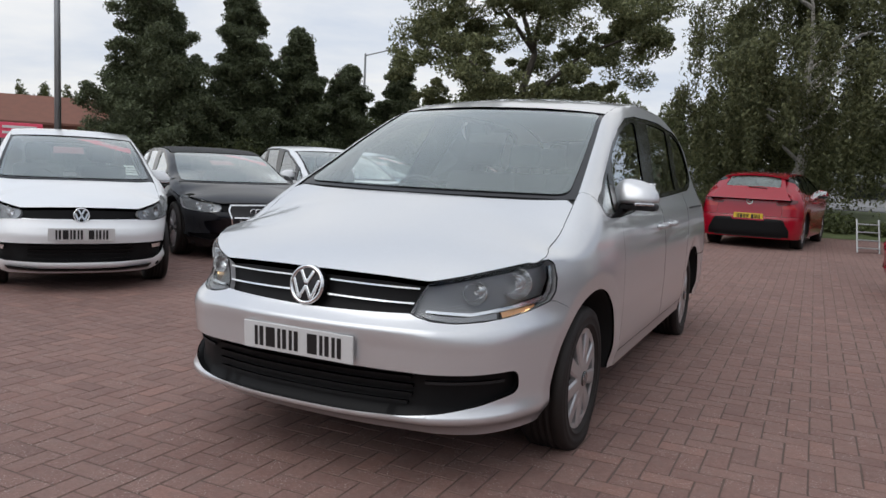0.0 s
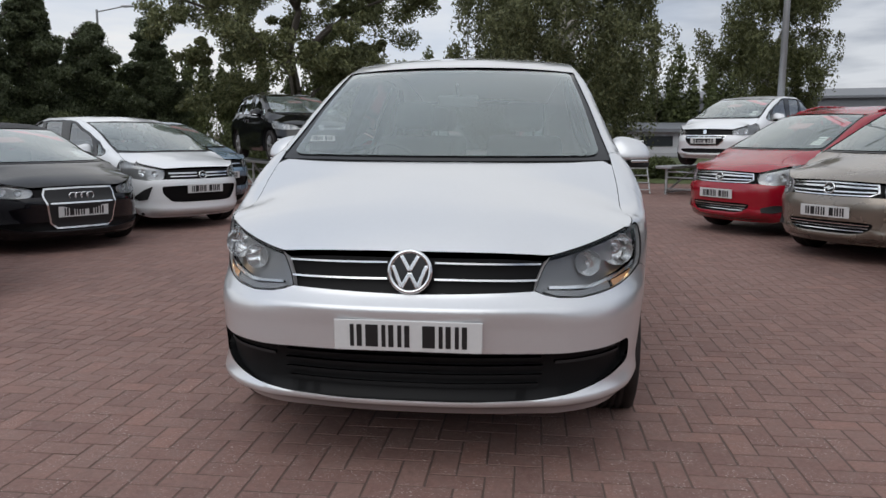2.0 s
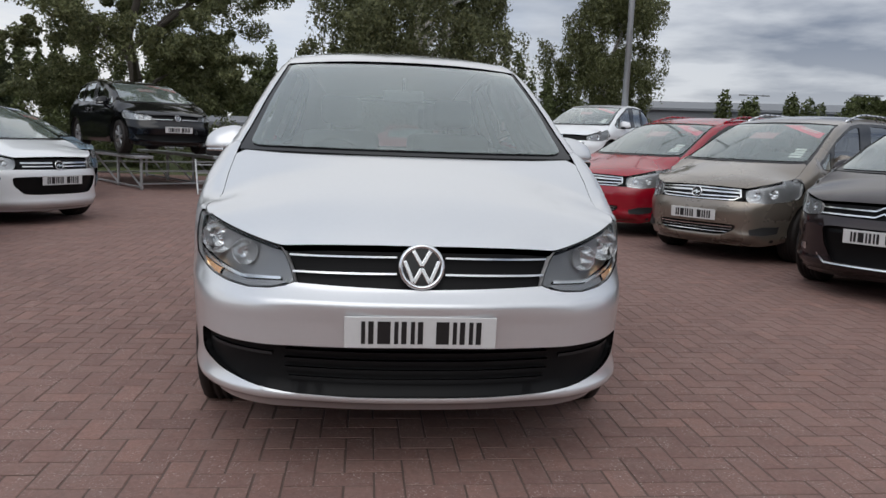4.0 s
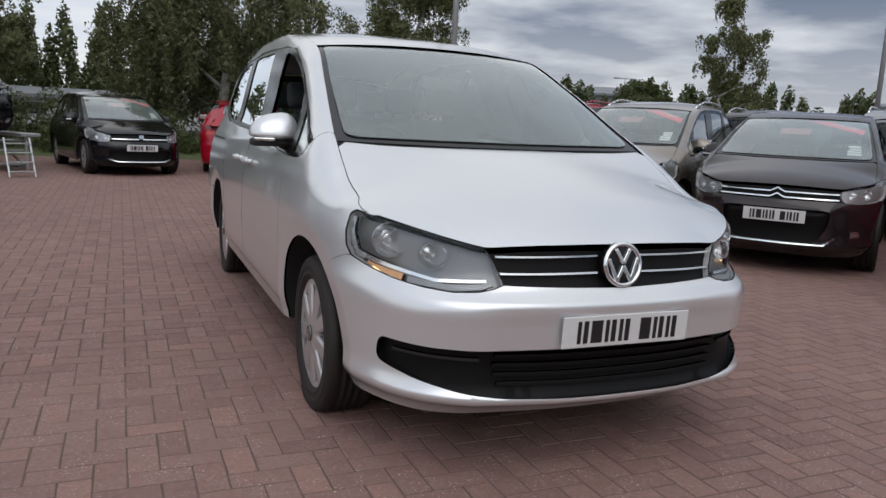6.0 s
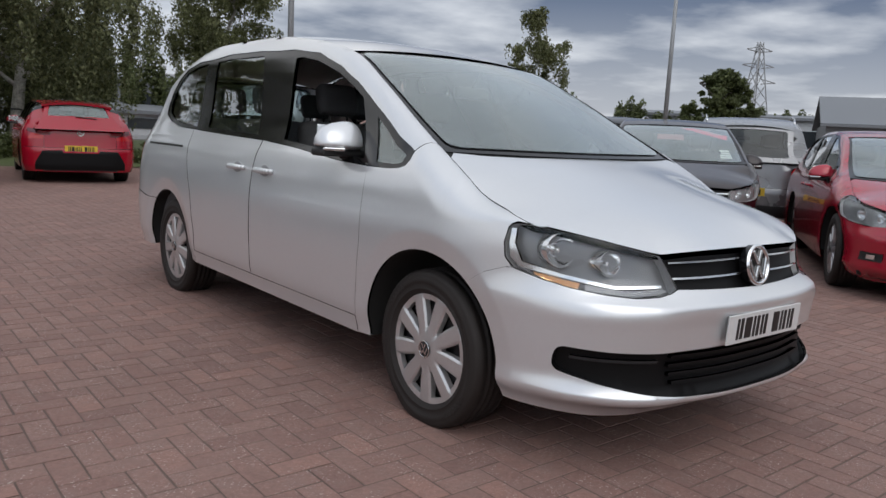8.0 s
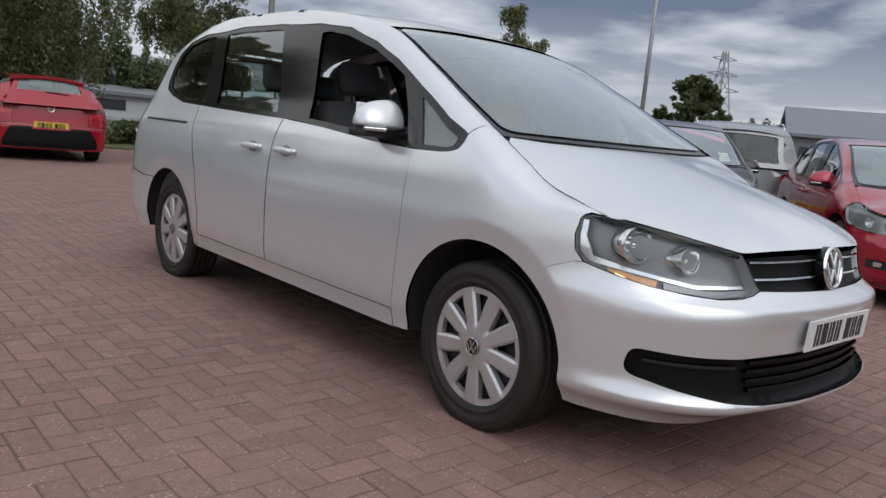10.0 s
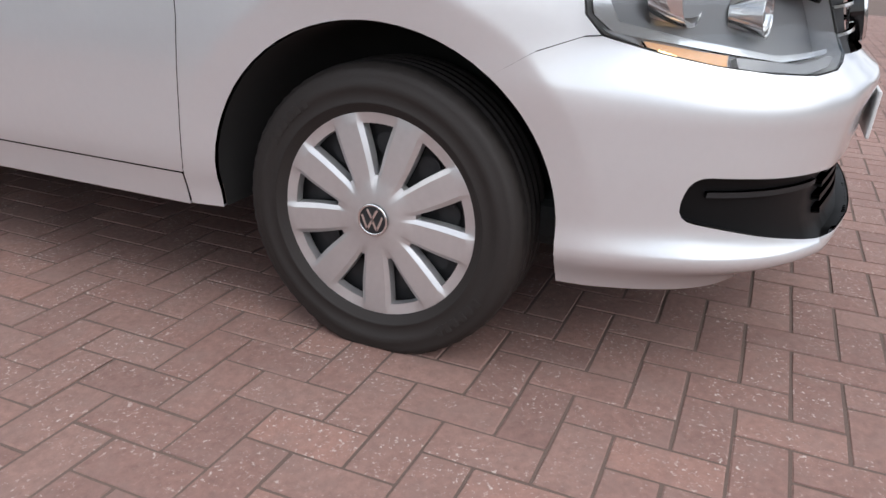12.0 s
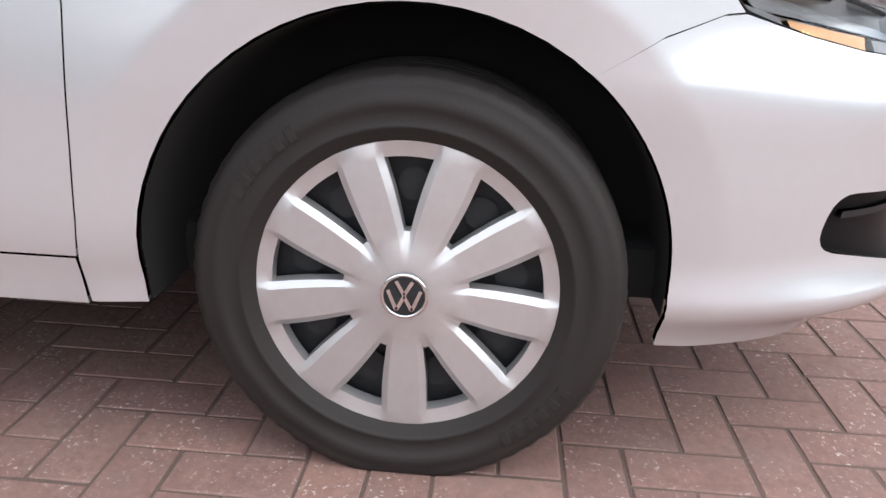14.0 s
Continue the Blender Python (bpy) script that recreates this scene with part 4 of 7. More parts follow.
    for d, hy in zip(doors, (2.405, 2.405, 2.755, 2.755)):
        sg = 1 if doors.index(d) % 2 == 0 else -1
        hy, hz = k.y(hy), zt(0.925)
        p = c.side([sg * c.sy(hy, hz)], [hz])[0]
        bm = bmesh.new()
        for i in range(12):
            # a bowed grip that swells towards its middle
            t0, t1 = i / 12 - 0.5, (i + 1) / 12 - 0.5
            bow = lambda t: 0.030 * (1 - (2 * t) ** 4)
            tube(bm, (sg * bow(t0), 0.20 * t0, 0.004), (sg * bow(t1), 0.20 * t1, 0.004), 0.016 - 0.018 * t0 * t0, 0.016 - 0.018 * t1 * t1, n=10)
        part("door_handle", bm, paint, d, "body-coloured door handle", smooth=True, m=pose(p[0] + sg * 0.004, p[1], p[2]))
        # shallow bulge in darker silver: the scoop's shade is in its colour
        bm = bmesh.new()
        bmesh.ops.create_uvsphere(bm, u_segments=20, v_segments=12, radius=1, matrix=Matrix.Diagonal((0.006, 0.062, 0.046, 1)))
        part("handle_recess", bm, mat_scoop, d, "darker silver bulge, painted shade of the handle scoop", smooth=True, m=pose(p[0] - sg * 0.001, p[1], p[2] - 0.012))
    both(c, "door_rail_slot", F([(3.67, 0.996), (4.0, 0.996), (4.36, 0.996), (4.36, 1.010), (4.0, 1.011), (3.67, 1.010)]), step=0.2, material=M_SEAL, parent=car, depth=0, offset=0.002, label="dark slot of the sliding door rail") if fine else None
    # sills
    both(c, "sill", F([(1.461, 0.258), (3.45, 0.258), (3.43, 0.337), (1.462, 0.337)]), step=step, material=paint, parent=car, label="painted sill", depth=0.02)
    # pillars, roof edge and rear quarter in one pressing
    dlo_top = [(4.29, 1.26), (4.285, 1.36), (4.23, 1.46), (4.12, 1.53), (3.85, 1.577), (3.37, 1.608), (2.92, 1.607), (2.52, 1.591), (2.22, 1.555), (1.96, 1.48), (1.765, 1.395), (1.49, 1.2485), (1.31, 1.144), (1.168, 1.077)]
    Etop = [(c.sy(k.y(a), 0.9), float(c.ez(k.y(a)))) for a in np.linspace(1.12, 4.5, 36)]
    rear_low = [(4.70, 1.15), (4.73, 0.95), (4.62, 0.66), (4.30, 0.62)]
    arch_r = arc(yr, rb, math.degrees(math.asin(np.clip((zt(0.62) - tyre) / rb, -0.99, 0.99))), 180 - math.degrees(math.asin(np.clip((zt(0.262) - tyre) / rb, -1, 1))))
    both(c, "side_panel", Etop + F(rear_low) + arch_r + F([(3.46, 0.262), (3.423, 0.341), (3.408, 0.45), (3.458, 0.72), (3.568, 0.95), (3.626, 1.118), (3.89, 1.127), (4.12, 1.164), (4.262, 1.208)]) + F(dlo_top),
         step=step, material=paint, parent=car, label="painted body side with window pillars", depth=0.012)
    # side windows: black frame, panes
    belt_all = [(1.168, 1.077), (1.163, 1.052), (1.179, 1.037), (1.217, 1.026), (1.27, 1.0205), (1.435, 1.0185), (1.72, 1.03), (2.15, 1.066), (2.5, 1.088), (2.92, 1.099), (3.42, 1.114), (3.89, 1.131), (4.12, 1.168), (4.265, 1.212)]
    panes = {"quarter_window": [(1.207, 1.072), (1.213, 1.048), (1.25, 1.039), (1.40, 1.040), (1.525, 1.235), (1.43, 1.187), (1.31, 1.12)],
             "front_window": [(1.50, 1.048), (1.72, 1.058), (2.15, 1.090), (2.33, 1.102), (2.47, 1.548), (2.40, 1.552), (2.22, 1.525), (1.97, 1.452), (1.78, 1.37), (1.69, 1.325)],
             "rear_window_pane": [(2.66, 1.118), (2.92, 1.124), (3.41, 1.139), (3.545, 1.572), (3.37, 1.582), (2.92, 1.582), (2.87, 1.574)],
             "rear_quarter_window": [(3.60, 1.144), (3.89, 1.157), (4.10, 1.189), (4.22, 1.23), (4.25, 1.28), (4.245, 1.36), (4.19, 1.45), (4.09, 1.508), (3.85, 1.55), (3.70, 1.564)]}
    hol = [F(v) for v in panes.values()]
    both(c, "window_frame", F(belt_all) + F(dlo_top[:-1]), holes=hol, step=step, material=M_GLOSSBLK, parent=car, label="black window surround", depth=0.02, offset=-0.004)
    for nm, v in panes.items():
        for i, ob in enumerate(both(c, nm, F(v), step=step * 1.5, material=M_SCREEN if nm == "quarter_window" else gl, parent=car, label="side window glass", depth=0, offset=-0.010)):
            ob.visible_shadow = False
            if fine and nm == "front_window" and i == 1:
                bpy.data.objects.remove(ob)
    # screen, roof, tail
    wsp = [(-0.66, 0.035), (0.66, 0.035), (0.672, 0.5), (0.675, 1.05), (0.3, 1.05), (-0.3, 1.05), (-0.675, 1.05), (-0.672, 0.5)]
    win = [(-0.63, 0.062), (0.0, 0.048), (0.63, 0.062), (0.652, 0.5), (0.65, 1.03), (0.0, 1.04), (-0.65, 1.03), (-0.652, 0.5)]
    sc = surface_patch("windscreen", c.screen, rounded(wsp, 0.06), (), step * 1.5, M_SCREEN, car, "clear windscreen", 0, 0.0, inward=mid)
    sc.visible_shadow = False
    surface_patch("windscreen_border", c.screen, [(-0.7, 0.0), (0.7, 0.0), (0.7, 1.07), (-0.7, 1.07)], [rounded(win, 0.06)], step, M_GLOSSBLK, car, "black border of the windscreen", 0, -0.006, inward=mid)
    surface_patch("wiper_tray", c.screen, [(-0.69, -0.03), (0.69, -0.03), (0.69, 0.04), (-0.69, 0.04)], (), step, M_PLASTIC, car, "black wiper tray", 0, -0.012, inward=mid)
    y2, y3 = c.ws[1][2], c.tail[0]
    rp = roof_paint or paint
    tq = fascia.get("tail_q", 0.86)
    surface_patch("roof", c.roof, [(-0.7, y2 + 0.004), (0.7, y2 + 0.004), (0.7, y3), (-0.7, y3)], (), step * 1.3, rp, car, "painted roof", 0.01, inward=mid)
    surface_patch("tailgate_frame", c.tailscreen, [(-0.69, 0.0), (0.69, 0.0), (0.69, 1.0), (-0.69, 1.0)], [rounded([(-0.6, 0.10), (0.6, 0.10), (0.6, tq - 0.02), (-0.6, tq - 0.02)], 0.08)], step, rp, car, "painted tailgate frame", 0.02, inward=mid)
    surface_patch("tailgate_glass", c.tailscreen, rounded([(-0.62, 0.08), (0.62, 0.08), (0.62, tq), (-0.62, tq)], 0.08), (), step * 1.5, fascia.get("tail_glass", M_DKGLASS), car, "tinted tailgate glass", 0, -0.006, inward=mid).visible_shadow = False
    xr = lambda x: c.sx(x, True)
    smx = c.smax
    lampin = c.w * 0.62
    zb, zc = zt(0.66), zt(0.985)
    full = [(xr(lampin), zb), (xr(lampin), zc), (2 * smx - xr(lampin), zc), (2 * smx - xr(lampin), zb)]
    S("tailgate", full, lab="painted tailgate")
    for sg in (1, -1):
        S("tail_lamp", [(sg * a, b) for a, b in ([(xr(lampin) - 0.006, zt(0.80)), (xr(lampin) - 0.006, zc + 0.02)] + F([(4.72, 1.12), (4.72, 0.97), (4.66, 0.80)]))], m=M_TAIL, off=0.004, dep=0.02, lab="red tail lamp")
        S("rear_corner", [(sg * a, b) for a, b in ([(xr(lampin) - 0.006, zb), (xr(lampin) - 0.006, zt(0.80))] + F([(4.66, 0.80), (4.62, 0.664)]))], dep=0.01)
    a_r = arc(yr, rb, math.degrees(math.asin(np.clip((zt(0.615) - tyre) / rb, -0.99, 0.99))), math.degrees(math.asin(np.clip((zt(0.26) - tyre) / rb, -0.99, 0.99))))
    rbp = a_r + [(c.sx(c.w * 0.9, True), zt(0.25)), (c.sx(c.w * 0.5, True), zt(0.25)), (smx, zt(0.25))]
    up = [(xr(lampin), zb - 0.006)] + F([(4.62, 0.655), (4.32, 0.615)])
    S("rear_bumper", [(2 * smx - a, b) for a, b in up] + [(2 * smx - a, b) for a, b in rbp] + [(a, b) for a, b in reversed(rbp)] + up[::-1], lab="painted rear bumper")
    S("rear_valance", [(smx - 0.62, zt(0.27)), (smx + 0.62, zt(0.27)), (smx + 0.60, zt(0.42)), (smx - 0.60, zt(0.42))], m=M_PLASTIC, off=0.004, dep=0.01)
    # dark inner shell and underside, wheel housings
    inner = bmesh.new()
    box(inner, (0, c.L * 0.5, zt(0.30)), (c.w * 1.60, c.L - 0.75, 0.10), 0.03)
    box(inner, (0, yf - 0.12, zt(0.52)), (c.w * 1.20, 1.0, zt(0.40)), 0.04)
    part("underbody", inner, M_INNER, car, "dark underside")
    for y0, r in ((yf, ra), (yr, rb)):
        for sg in (1, -1):
            na, rows = 28, []
            for i in range(na + 1):
                t = radians(-9 + 198 * i / na)
                yy, zz = plumb(y0 + (r - 0.003) * math.cos(t), tyre + (r - 0.003) * math.sin(t), y0, r - 0.003)
                xx = float(c.side([c.sy(yy, zz)], [zz])[0][0]) - 0.008
                rows.append([(sg * xx, yy, zz), (sg * (c.w - 0.30), yy, zz), (sg * (c.w - 0.305), y0 + 0.1 * math.cos(t), tyre + 0.1 * math.sin(t))])
            v = [q for row in rows for q in row]
            f = [(i * 3 + j, i * 3 + j + 1, i * 3 + j + 4, i * 3 + j + 3) for i in range(na) for j in range(2)]
            mesh_ob("wheel_housing", v, f, M_INNER, car, "black wheel arch liner")
    # inner skins behind the gaps
    both(c, "inner_skin", F([(1.40, 0.36), (3.46, 0.36), (3.40, 0.6), (3.6, 1.08), (1.25, 1.02), (1.41, 0.9)]), step=0.12, material=M_INNER, parent=car, depth=0, offset=-0.045)
    # cabin
    if seats:
        sx = c.w * 0.39
        for x in (-sx, sx):
            s = seat(car, x, k.y(2.18))
            s.matrix_basis = pose(0, 0, zt(1.09) - 1.09 + drop)
            s2 = seat(car, x, k.y(3.05))
            s2.matrix_basis = pose(0, 0, zt(1.09) - 1.09 + drop)
            if fine:
                seat(car, x, k.y(3.75), 0.44)
        bm = bmesh.new()
        box(bm, (0, k.y(1.42), zt(0.93)), (c.w * 1.62, 0.55, 0.22), 0.07, seg=3)
        box(bm, (-sx, k.y(1.52), zt(1.03)), (0.36, 0.20, 0.07), 0.03, seg=3)
        box(bm, (0, k.y(1.72), zt(0.75)), (0.26, 0.5, 0.30), 0.05)
        part("dashboard", bm, M_DASH, car, "dark grey dashboard", smooth=True)
        v, f = revolve([(0.0, 0.185), (-0.012, 0.178), (0.0, 0.165), (0.012, 0.175), (0.0, 0.185)], 32)
        mm = pose(-sx, k.y(1.72), zt(1.0), 0, 0, 90) @ pose(0, 0, 0, 0, -22, 0)
        mesh_ob("steering_wheel", [tuple(mm @ Vector(q)) for q in v], f, M_DASH, car, "black steering wheel")
        bm = bmesh.new()
        box(bm, (0, 0, 0), (0.23, 0.03, 0.065), 0.012)
        tube(bm, (0, 0.0, 0.02), (0, -0.06, 0.09), 0.01, n=8)
        part("rear_view_mirror", bm, M_DASH, car, "black rear-view mirror", m=pose(0, k.y(1.82), zt(1.40)))
        bm = bmesh.new()
        box(bm, (0, k.y(2.9), zt(0.44)), (c.w * 1.7, k.y(4.4) - k.y(1.4), 0.06), 0.02)
        part("cabin_floor", bm, M_INNER, car)
        both(c, "door_lining", F([(1.5, 0.45), (4.3, 0.45), (4.3, 1.05), (3.4, 1.07), (2.5, 1.06), (1.5, 1.03)]), step=0.15, material=M_DASH, parent=car, depth=0, offset=-0.075)
        bm = bmesh.new()
        surface_patch("headlining", c.roof, [(-0.66, y2 + 0.03), (0.66, y2 + 0.03), (0.66, y3 - 0.02), (-0.66, y3 - 0.02)], (), 0.12, mat_lining, car, "pale grey headlining", 0, -0.035, inward=mid)
        bm.free()
    # mirrors and wheels
    mx = c.w - 0.02
    for sg in (1, -1):
        mirror(car, (sg * mx, k.y(1.66), zt(1.118)), sg, paint)
    xw = c.w - 0.06 - 0.098
    for y0 in (yf, yr):
        for sg in (1, -1):
            make_wheel(car, (sg * xw, y0, tyre + fascia.get("sink", 0)), sg, wheel_r or tyre, cap, 0.205, spokes, alloy, fine, fascia.get("turn", 0))
    if rails:
        for sg in (1, -1):
            bm = bmesh.new()
            ys = np.linspace(k.y(2.25), k.y(4.1), 12)
            P = [(sg * (float(c.ex(q)) - 0.01), q, float(c.ez(q)) + 0.045 * min(1, 4 * min(i, 11 - i) / 11)) for i, q in enumerate(ys)]
            for a, b in zip(P, P[1:]):
                tube(bm, a, b, 0.014, n=8)
            part("roof_rail", bm, rails, car, "roof rail", smooth=True)
    if banner:
        ban = surface_patch("sale_banner", c.screen, [(0.04, 1.03), (0.615, 0.65), (0.64, 0.80), (0.27, 1.03)], (), 0.1, M_BANNER, car, "red sale strip inside the screen", 0, -0.008, inward=mid)
        for q in (0.0, 0.045):
            surface_patch("banner_bar", c.screen, [(0.30 + q, 0.935 + q * 0.4), (0.56 + q * 0.5, 0.775 + q * 0.8), (0.57 + q * 0.5, 0.787 + q * 0.8), (0.31 + q, 0.947 + q * 0.4)], (), 0.1, M_PAPER, ban, "white bar for writing", 0, -0.005, inward=mid)
        for q, wd in ((0.14, 0.12), (0.20, 0.12), (0.26, 0.10), (0.32, 0.11)):
            surface_patch("price_sticker", c.screen, [(0.58 - wd, q), (0.58, q), (0.58, q + 0.045), (0.58 - wd, q + 0.045)], (), 0.1, M_PAPER, car, "white price sticker", 0, -0.008, inward=mid)
        surface_patch("sales_card", c.screen, [(-0.22, 0.62), (0.10, 0.62), (0.10, 0.80), (-0.22, 0.80)], (), 0.1, mat_card, car, "pale red card inside the screen", 0, -0.02, inward=mid)
    return car, c


mat_lining = mat("grey_headlining", (0.48, 0.48, 0.46), rough=0.9, bump=0.2, scale=500, vary=0.05)
# darkened copy of the silver paint, shade of the handle scoops
mat_scoop = mat("shaded_silver", (0.34, 0.345, 0.355), rough=0.3, metal=0.6, coat=0.6, vary=0.03)
mat_smoke = mat("smoked_red_lens", (0.10, 0.006, 0.01), rough=0.12, coat=1.0, vary=0.1)
mat_card = mat("faded_card", (0.45, 0.18, 0.19), rough=0.6, vary=0.2, vary_scale=12)

# ---- the silver people carrier ----
FASCIA = dict(
    curved=False, deep=.055, hood_x=.785,
    lamp=[(.490, .785), (.60, .812), (.70, .839), (.80, .864), (.836, .8685), (.846, .864), (.852, .853), (.859, .80), (.857, .745), (.846, .712), (.80, .683), (.75, .664), (.68, .651), (.60, .645), (.52, .650), (.47, .660), (.438, .674), (.452, .715), (.470, .755)],
    under=[(.847, .709), (.80, .6805), (.75, .6615), (.68, .6485), (.60, .6425), (.52, .6475), (.47, .6575), (.436, .671)],
    side=[(.8475, .8665), (.8532, .854), (.8602, .80), (.8582, .745), (.848, .711)],
    gbot=.660, gtop=.81,
    grille=[(0, .662), (.432, .667), (.448, .715), (.466, .755), (.486, .787), (.0, .808)],
    top=[(0, .804), (.15, .804), (.30, .801), (.42, .795), (.488, .788), (.60, .8145), (.70, .8415), (.80, .8665), (.838, .8705)],
    bot=.190, sink=-.026,
    lower=[(0, .462), (.25, .459), (.5, .455), (.68, .456), (.797, .462), (.803, .372), (.71, .337), (.58, .308), (.45, .294), (.25, .291), (0, .291)],
    slats=[(.430, .47), (.400, .475), (.370, .475), (.340, .465)],
    strips=[(.768, .763, .085, .458, .0065), (.712, .708, .085, .445, .0065)],
    bowls=[(.752, .787, .060), (.632, .752, .046)],
    inlays=[([(.838, .715), (.76, .694), (.64, .672), (.49, .680), (.49, .688), (.64, .682), (.76, .706), (.834, .735), (.846, .80), (.842, .852), (.850, .852), (.854, .80), (.852, .745)], M_LAMPSIL, "lamp_strip"),
            ([(.815, .703), (.76, .689), (.725, .683), (.735, .664), (.76, .670), (.812, .693)], M_AMBER, "indicator"), ([(.802, .6955), (.776, .6885), (.776, .6775), (.802, .6865)], M_AMBERLIT, "indicator_bulb"),
            ([(.715, .680), (.60, .667), (.49, .676), (.47, .672), (.51, .660), (.60, .652), (.72, .662)], M_LAMPIN, "side_light"), ([(.846, .722), (.822, .707), (.818, .696), (.842, .714)], M_LAMPIN, "lamp_corner")],
    extra=[([(.52, .419), (.65, .421), (.775, .423), (.775, .412), (.65, .410), (.52, .409)], M_PLASTIC, "side_ridge", -.020)],
    turn=0)
K0 = Warp()
carrier, SH = build_car("people_carrier", "silver people carrier with nine-spoke wheel trims on block paving", M_SILVER, K0, FASCIA, step=0.03, wing_step=0.013, fine=True, tyre=0.323, wheel_r=0.330, cap=0.238, rails=None)
plate(carrier, (0, 0.021, 0.522), 3)
# round badge on the nose
badge = tagged(new("nose_badge"), "round chrome badge")
badge.parent = carrier
bp = SH.side([0.0], [0.737])[0]
mb = pose(0, bp[1] - 0.004, 0.737, 90 - 10, 0, 0)
bm = bmesh.new()
bmesh.ops.create_cone(bm, cap_ends=True, segments=48, radius1=0.078, radius2=0.078, depth=0.03)
part("badge_disc", bm, M_GLOSSBLK, badge, "dark disc", m=mb)
v, f = revolve([(-0.016, 0.080), (-0.024, 0.075), (-0.024, 0.068), (-0.016, 0.064)], 48)
mv = mb @ Matrix.Rotation(-math.pi / 2, 4, "Y") @ Matrix.Rotation(math.pi, 4, "Z")
mesh_ob("badge_ring", [tuple(mv @ Vector(q)) for q in v], f, M_CHROME, badge, "chrome ring")
for x0, z0, x1, z1 in ((-.030, .058, 0, .006), (.030, .058, 0, .006), (-.060, .024, -.028, -.054), (-.028, -.054, 0, -.002), (.060, .024, .028, -.054), (.028, -.054, 0, -.002)):
    bm = bmesh.new()
    d = Vector((x1 - x0, 0, z1 - z0))
    box(bm, (0, 0, 0), (0.015, 0.012, d.length), 0.003)
    ang = math.degrees(math.atan2(d.x, d.z))
    part("badge_stroke", bm, M_CHROME, badge, m=pose(0, bp[1] - 0.021, 0.737, -10, 0, 0) @ pose((x0 + x1) / 2, 0, (z0 + z1) / 2, 0, ang, 0))

# ---- the other cars on the lot ----
GROUND = -0.012


def simple_front(k, lamp=(0.56, 0.91), drop=0.12, lower=(0.41, 0.25, 0.78), grille=0.0, bars_z=(), strips=(), lift=0.06, gmat=None, extra=(), slats=True, bowl=0.05, lamp_low=None):
    """A nose in the proportions of a car: lamps, grille band and lower opening."""
    w, hz = 0.945 * k.kx, k.z(0.81)
    xi, xo = lamp[0] * w, lamp[1] * w
    xm = (xi + xo) / 2
    d = drop
    g0 = hz - d if not grille else grille
    f = dict(
        lamp=[(xi, hz - 0.03), (xm, hz + lift * 0.35), (xo, hz + lift), (xo + 0.012 * w, hz - 0.01), (xo - 0.01 * w, hz - d * 0.75), (xm, hz - d * 1.02), (xi + 0.02, hz - d * 0.95)],
        under=[(xo - 0.01 * w, hz - d * 0.75 - 0.008), (xm, hz - d * 1.02 - 0.008), (xi, hz - d * 0.98)],
        side=[(xo + 0.01 * w, hz + lift), (xo + 0.024 * w, hz - 0.01), (xo + 0.002 * w, hz - d * 0.75)],
        gbot=hz - d, gtop=hz,
        grille=[(0, hz - d + 0.002), (xi - 0.02, hz - d + 0.004), (xi - 0.012, hz - 0.03), (0, hz - 0.004)],
        top=[(0, hz), (0.3 * w, hz - 0.003), (xi, hz - 0.012), (xm, hz + lift * 0.35 + 0.006), (xo, hz + lift + 0.006)],
        lower=[(0, lower[0]), (0.4 * w, lower[0]), (lower[2] * w, lower[0] - 0.01), (lower[2] * w * 0.97, (lower[0] + lower[1]) / 2), (lower[2] * w * 0.8, lower[1] + 0.01), (0.3 * w, lower[1]), (0, lower[1])],
        slats=[(z, 0.5 * w) for z in bars_z], strips=[(a, a, b * w, c * w, e) for a, b, c, e in strips], bowls=[(xm + 0.05 * w, hz - d * 0.4, bowl), (xm - 0.08 * w, hz - d * 0.5, bowl * 0.8)], extra=list(extra), bot=0.20, turn=10, lamp_mat=M_LAMPLT)
    if gmat:
        f["grille_mat"] = gmat
    return f


HATCH = dict(ys=(0, 0.83, 1.12, 1.30, 1.95, 2.30, 2.88, 3.30, 3.97), zs=(0, 0.28, 0.64, 0.74, 0.95, 1.36, 1.46))
CARS = "cars parked on the lot"


def stand(car, x, y, turn, z=0.0):
    car.matrix_basis = pose(x, y, GROUND + z, 0, 0, turn)
    return car


def oval_badge(car, c, z, rx, rz, material=None):
    p = c.side([0.0], [z])[0]
    bm = bmesh.new()
    bmesh.ops.create_cone(bm, cap_ends=True, segments=28, radius1=1, radius2=0.9, depth=1.0)
    part("nose_badge", bm, material or M_CHROME, car, "plain chrome badge", m=pose(0, p[1] - 0.008, z, 84, 0, 0) @ Matrix.Diagonal((rx, rz, 0.02, 1)))


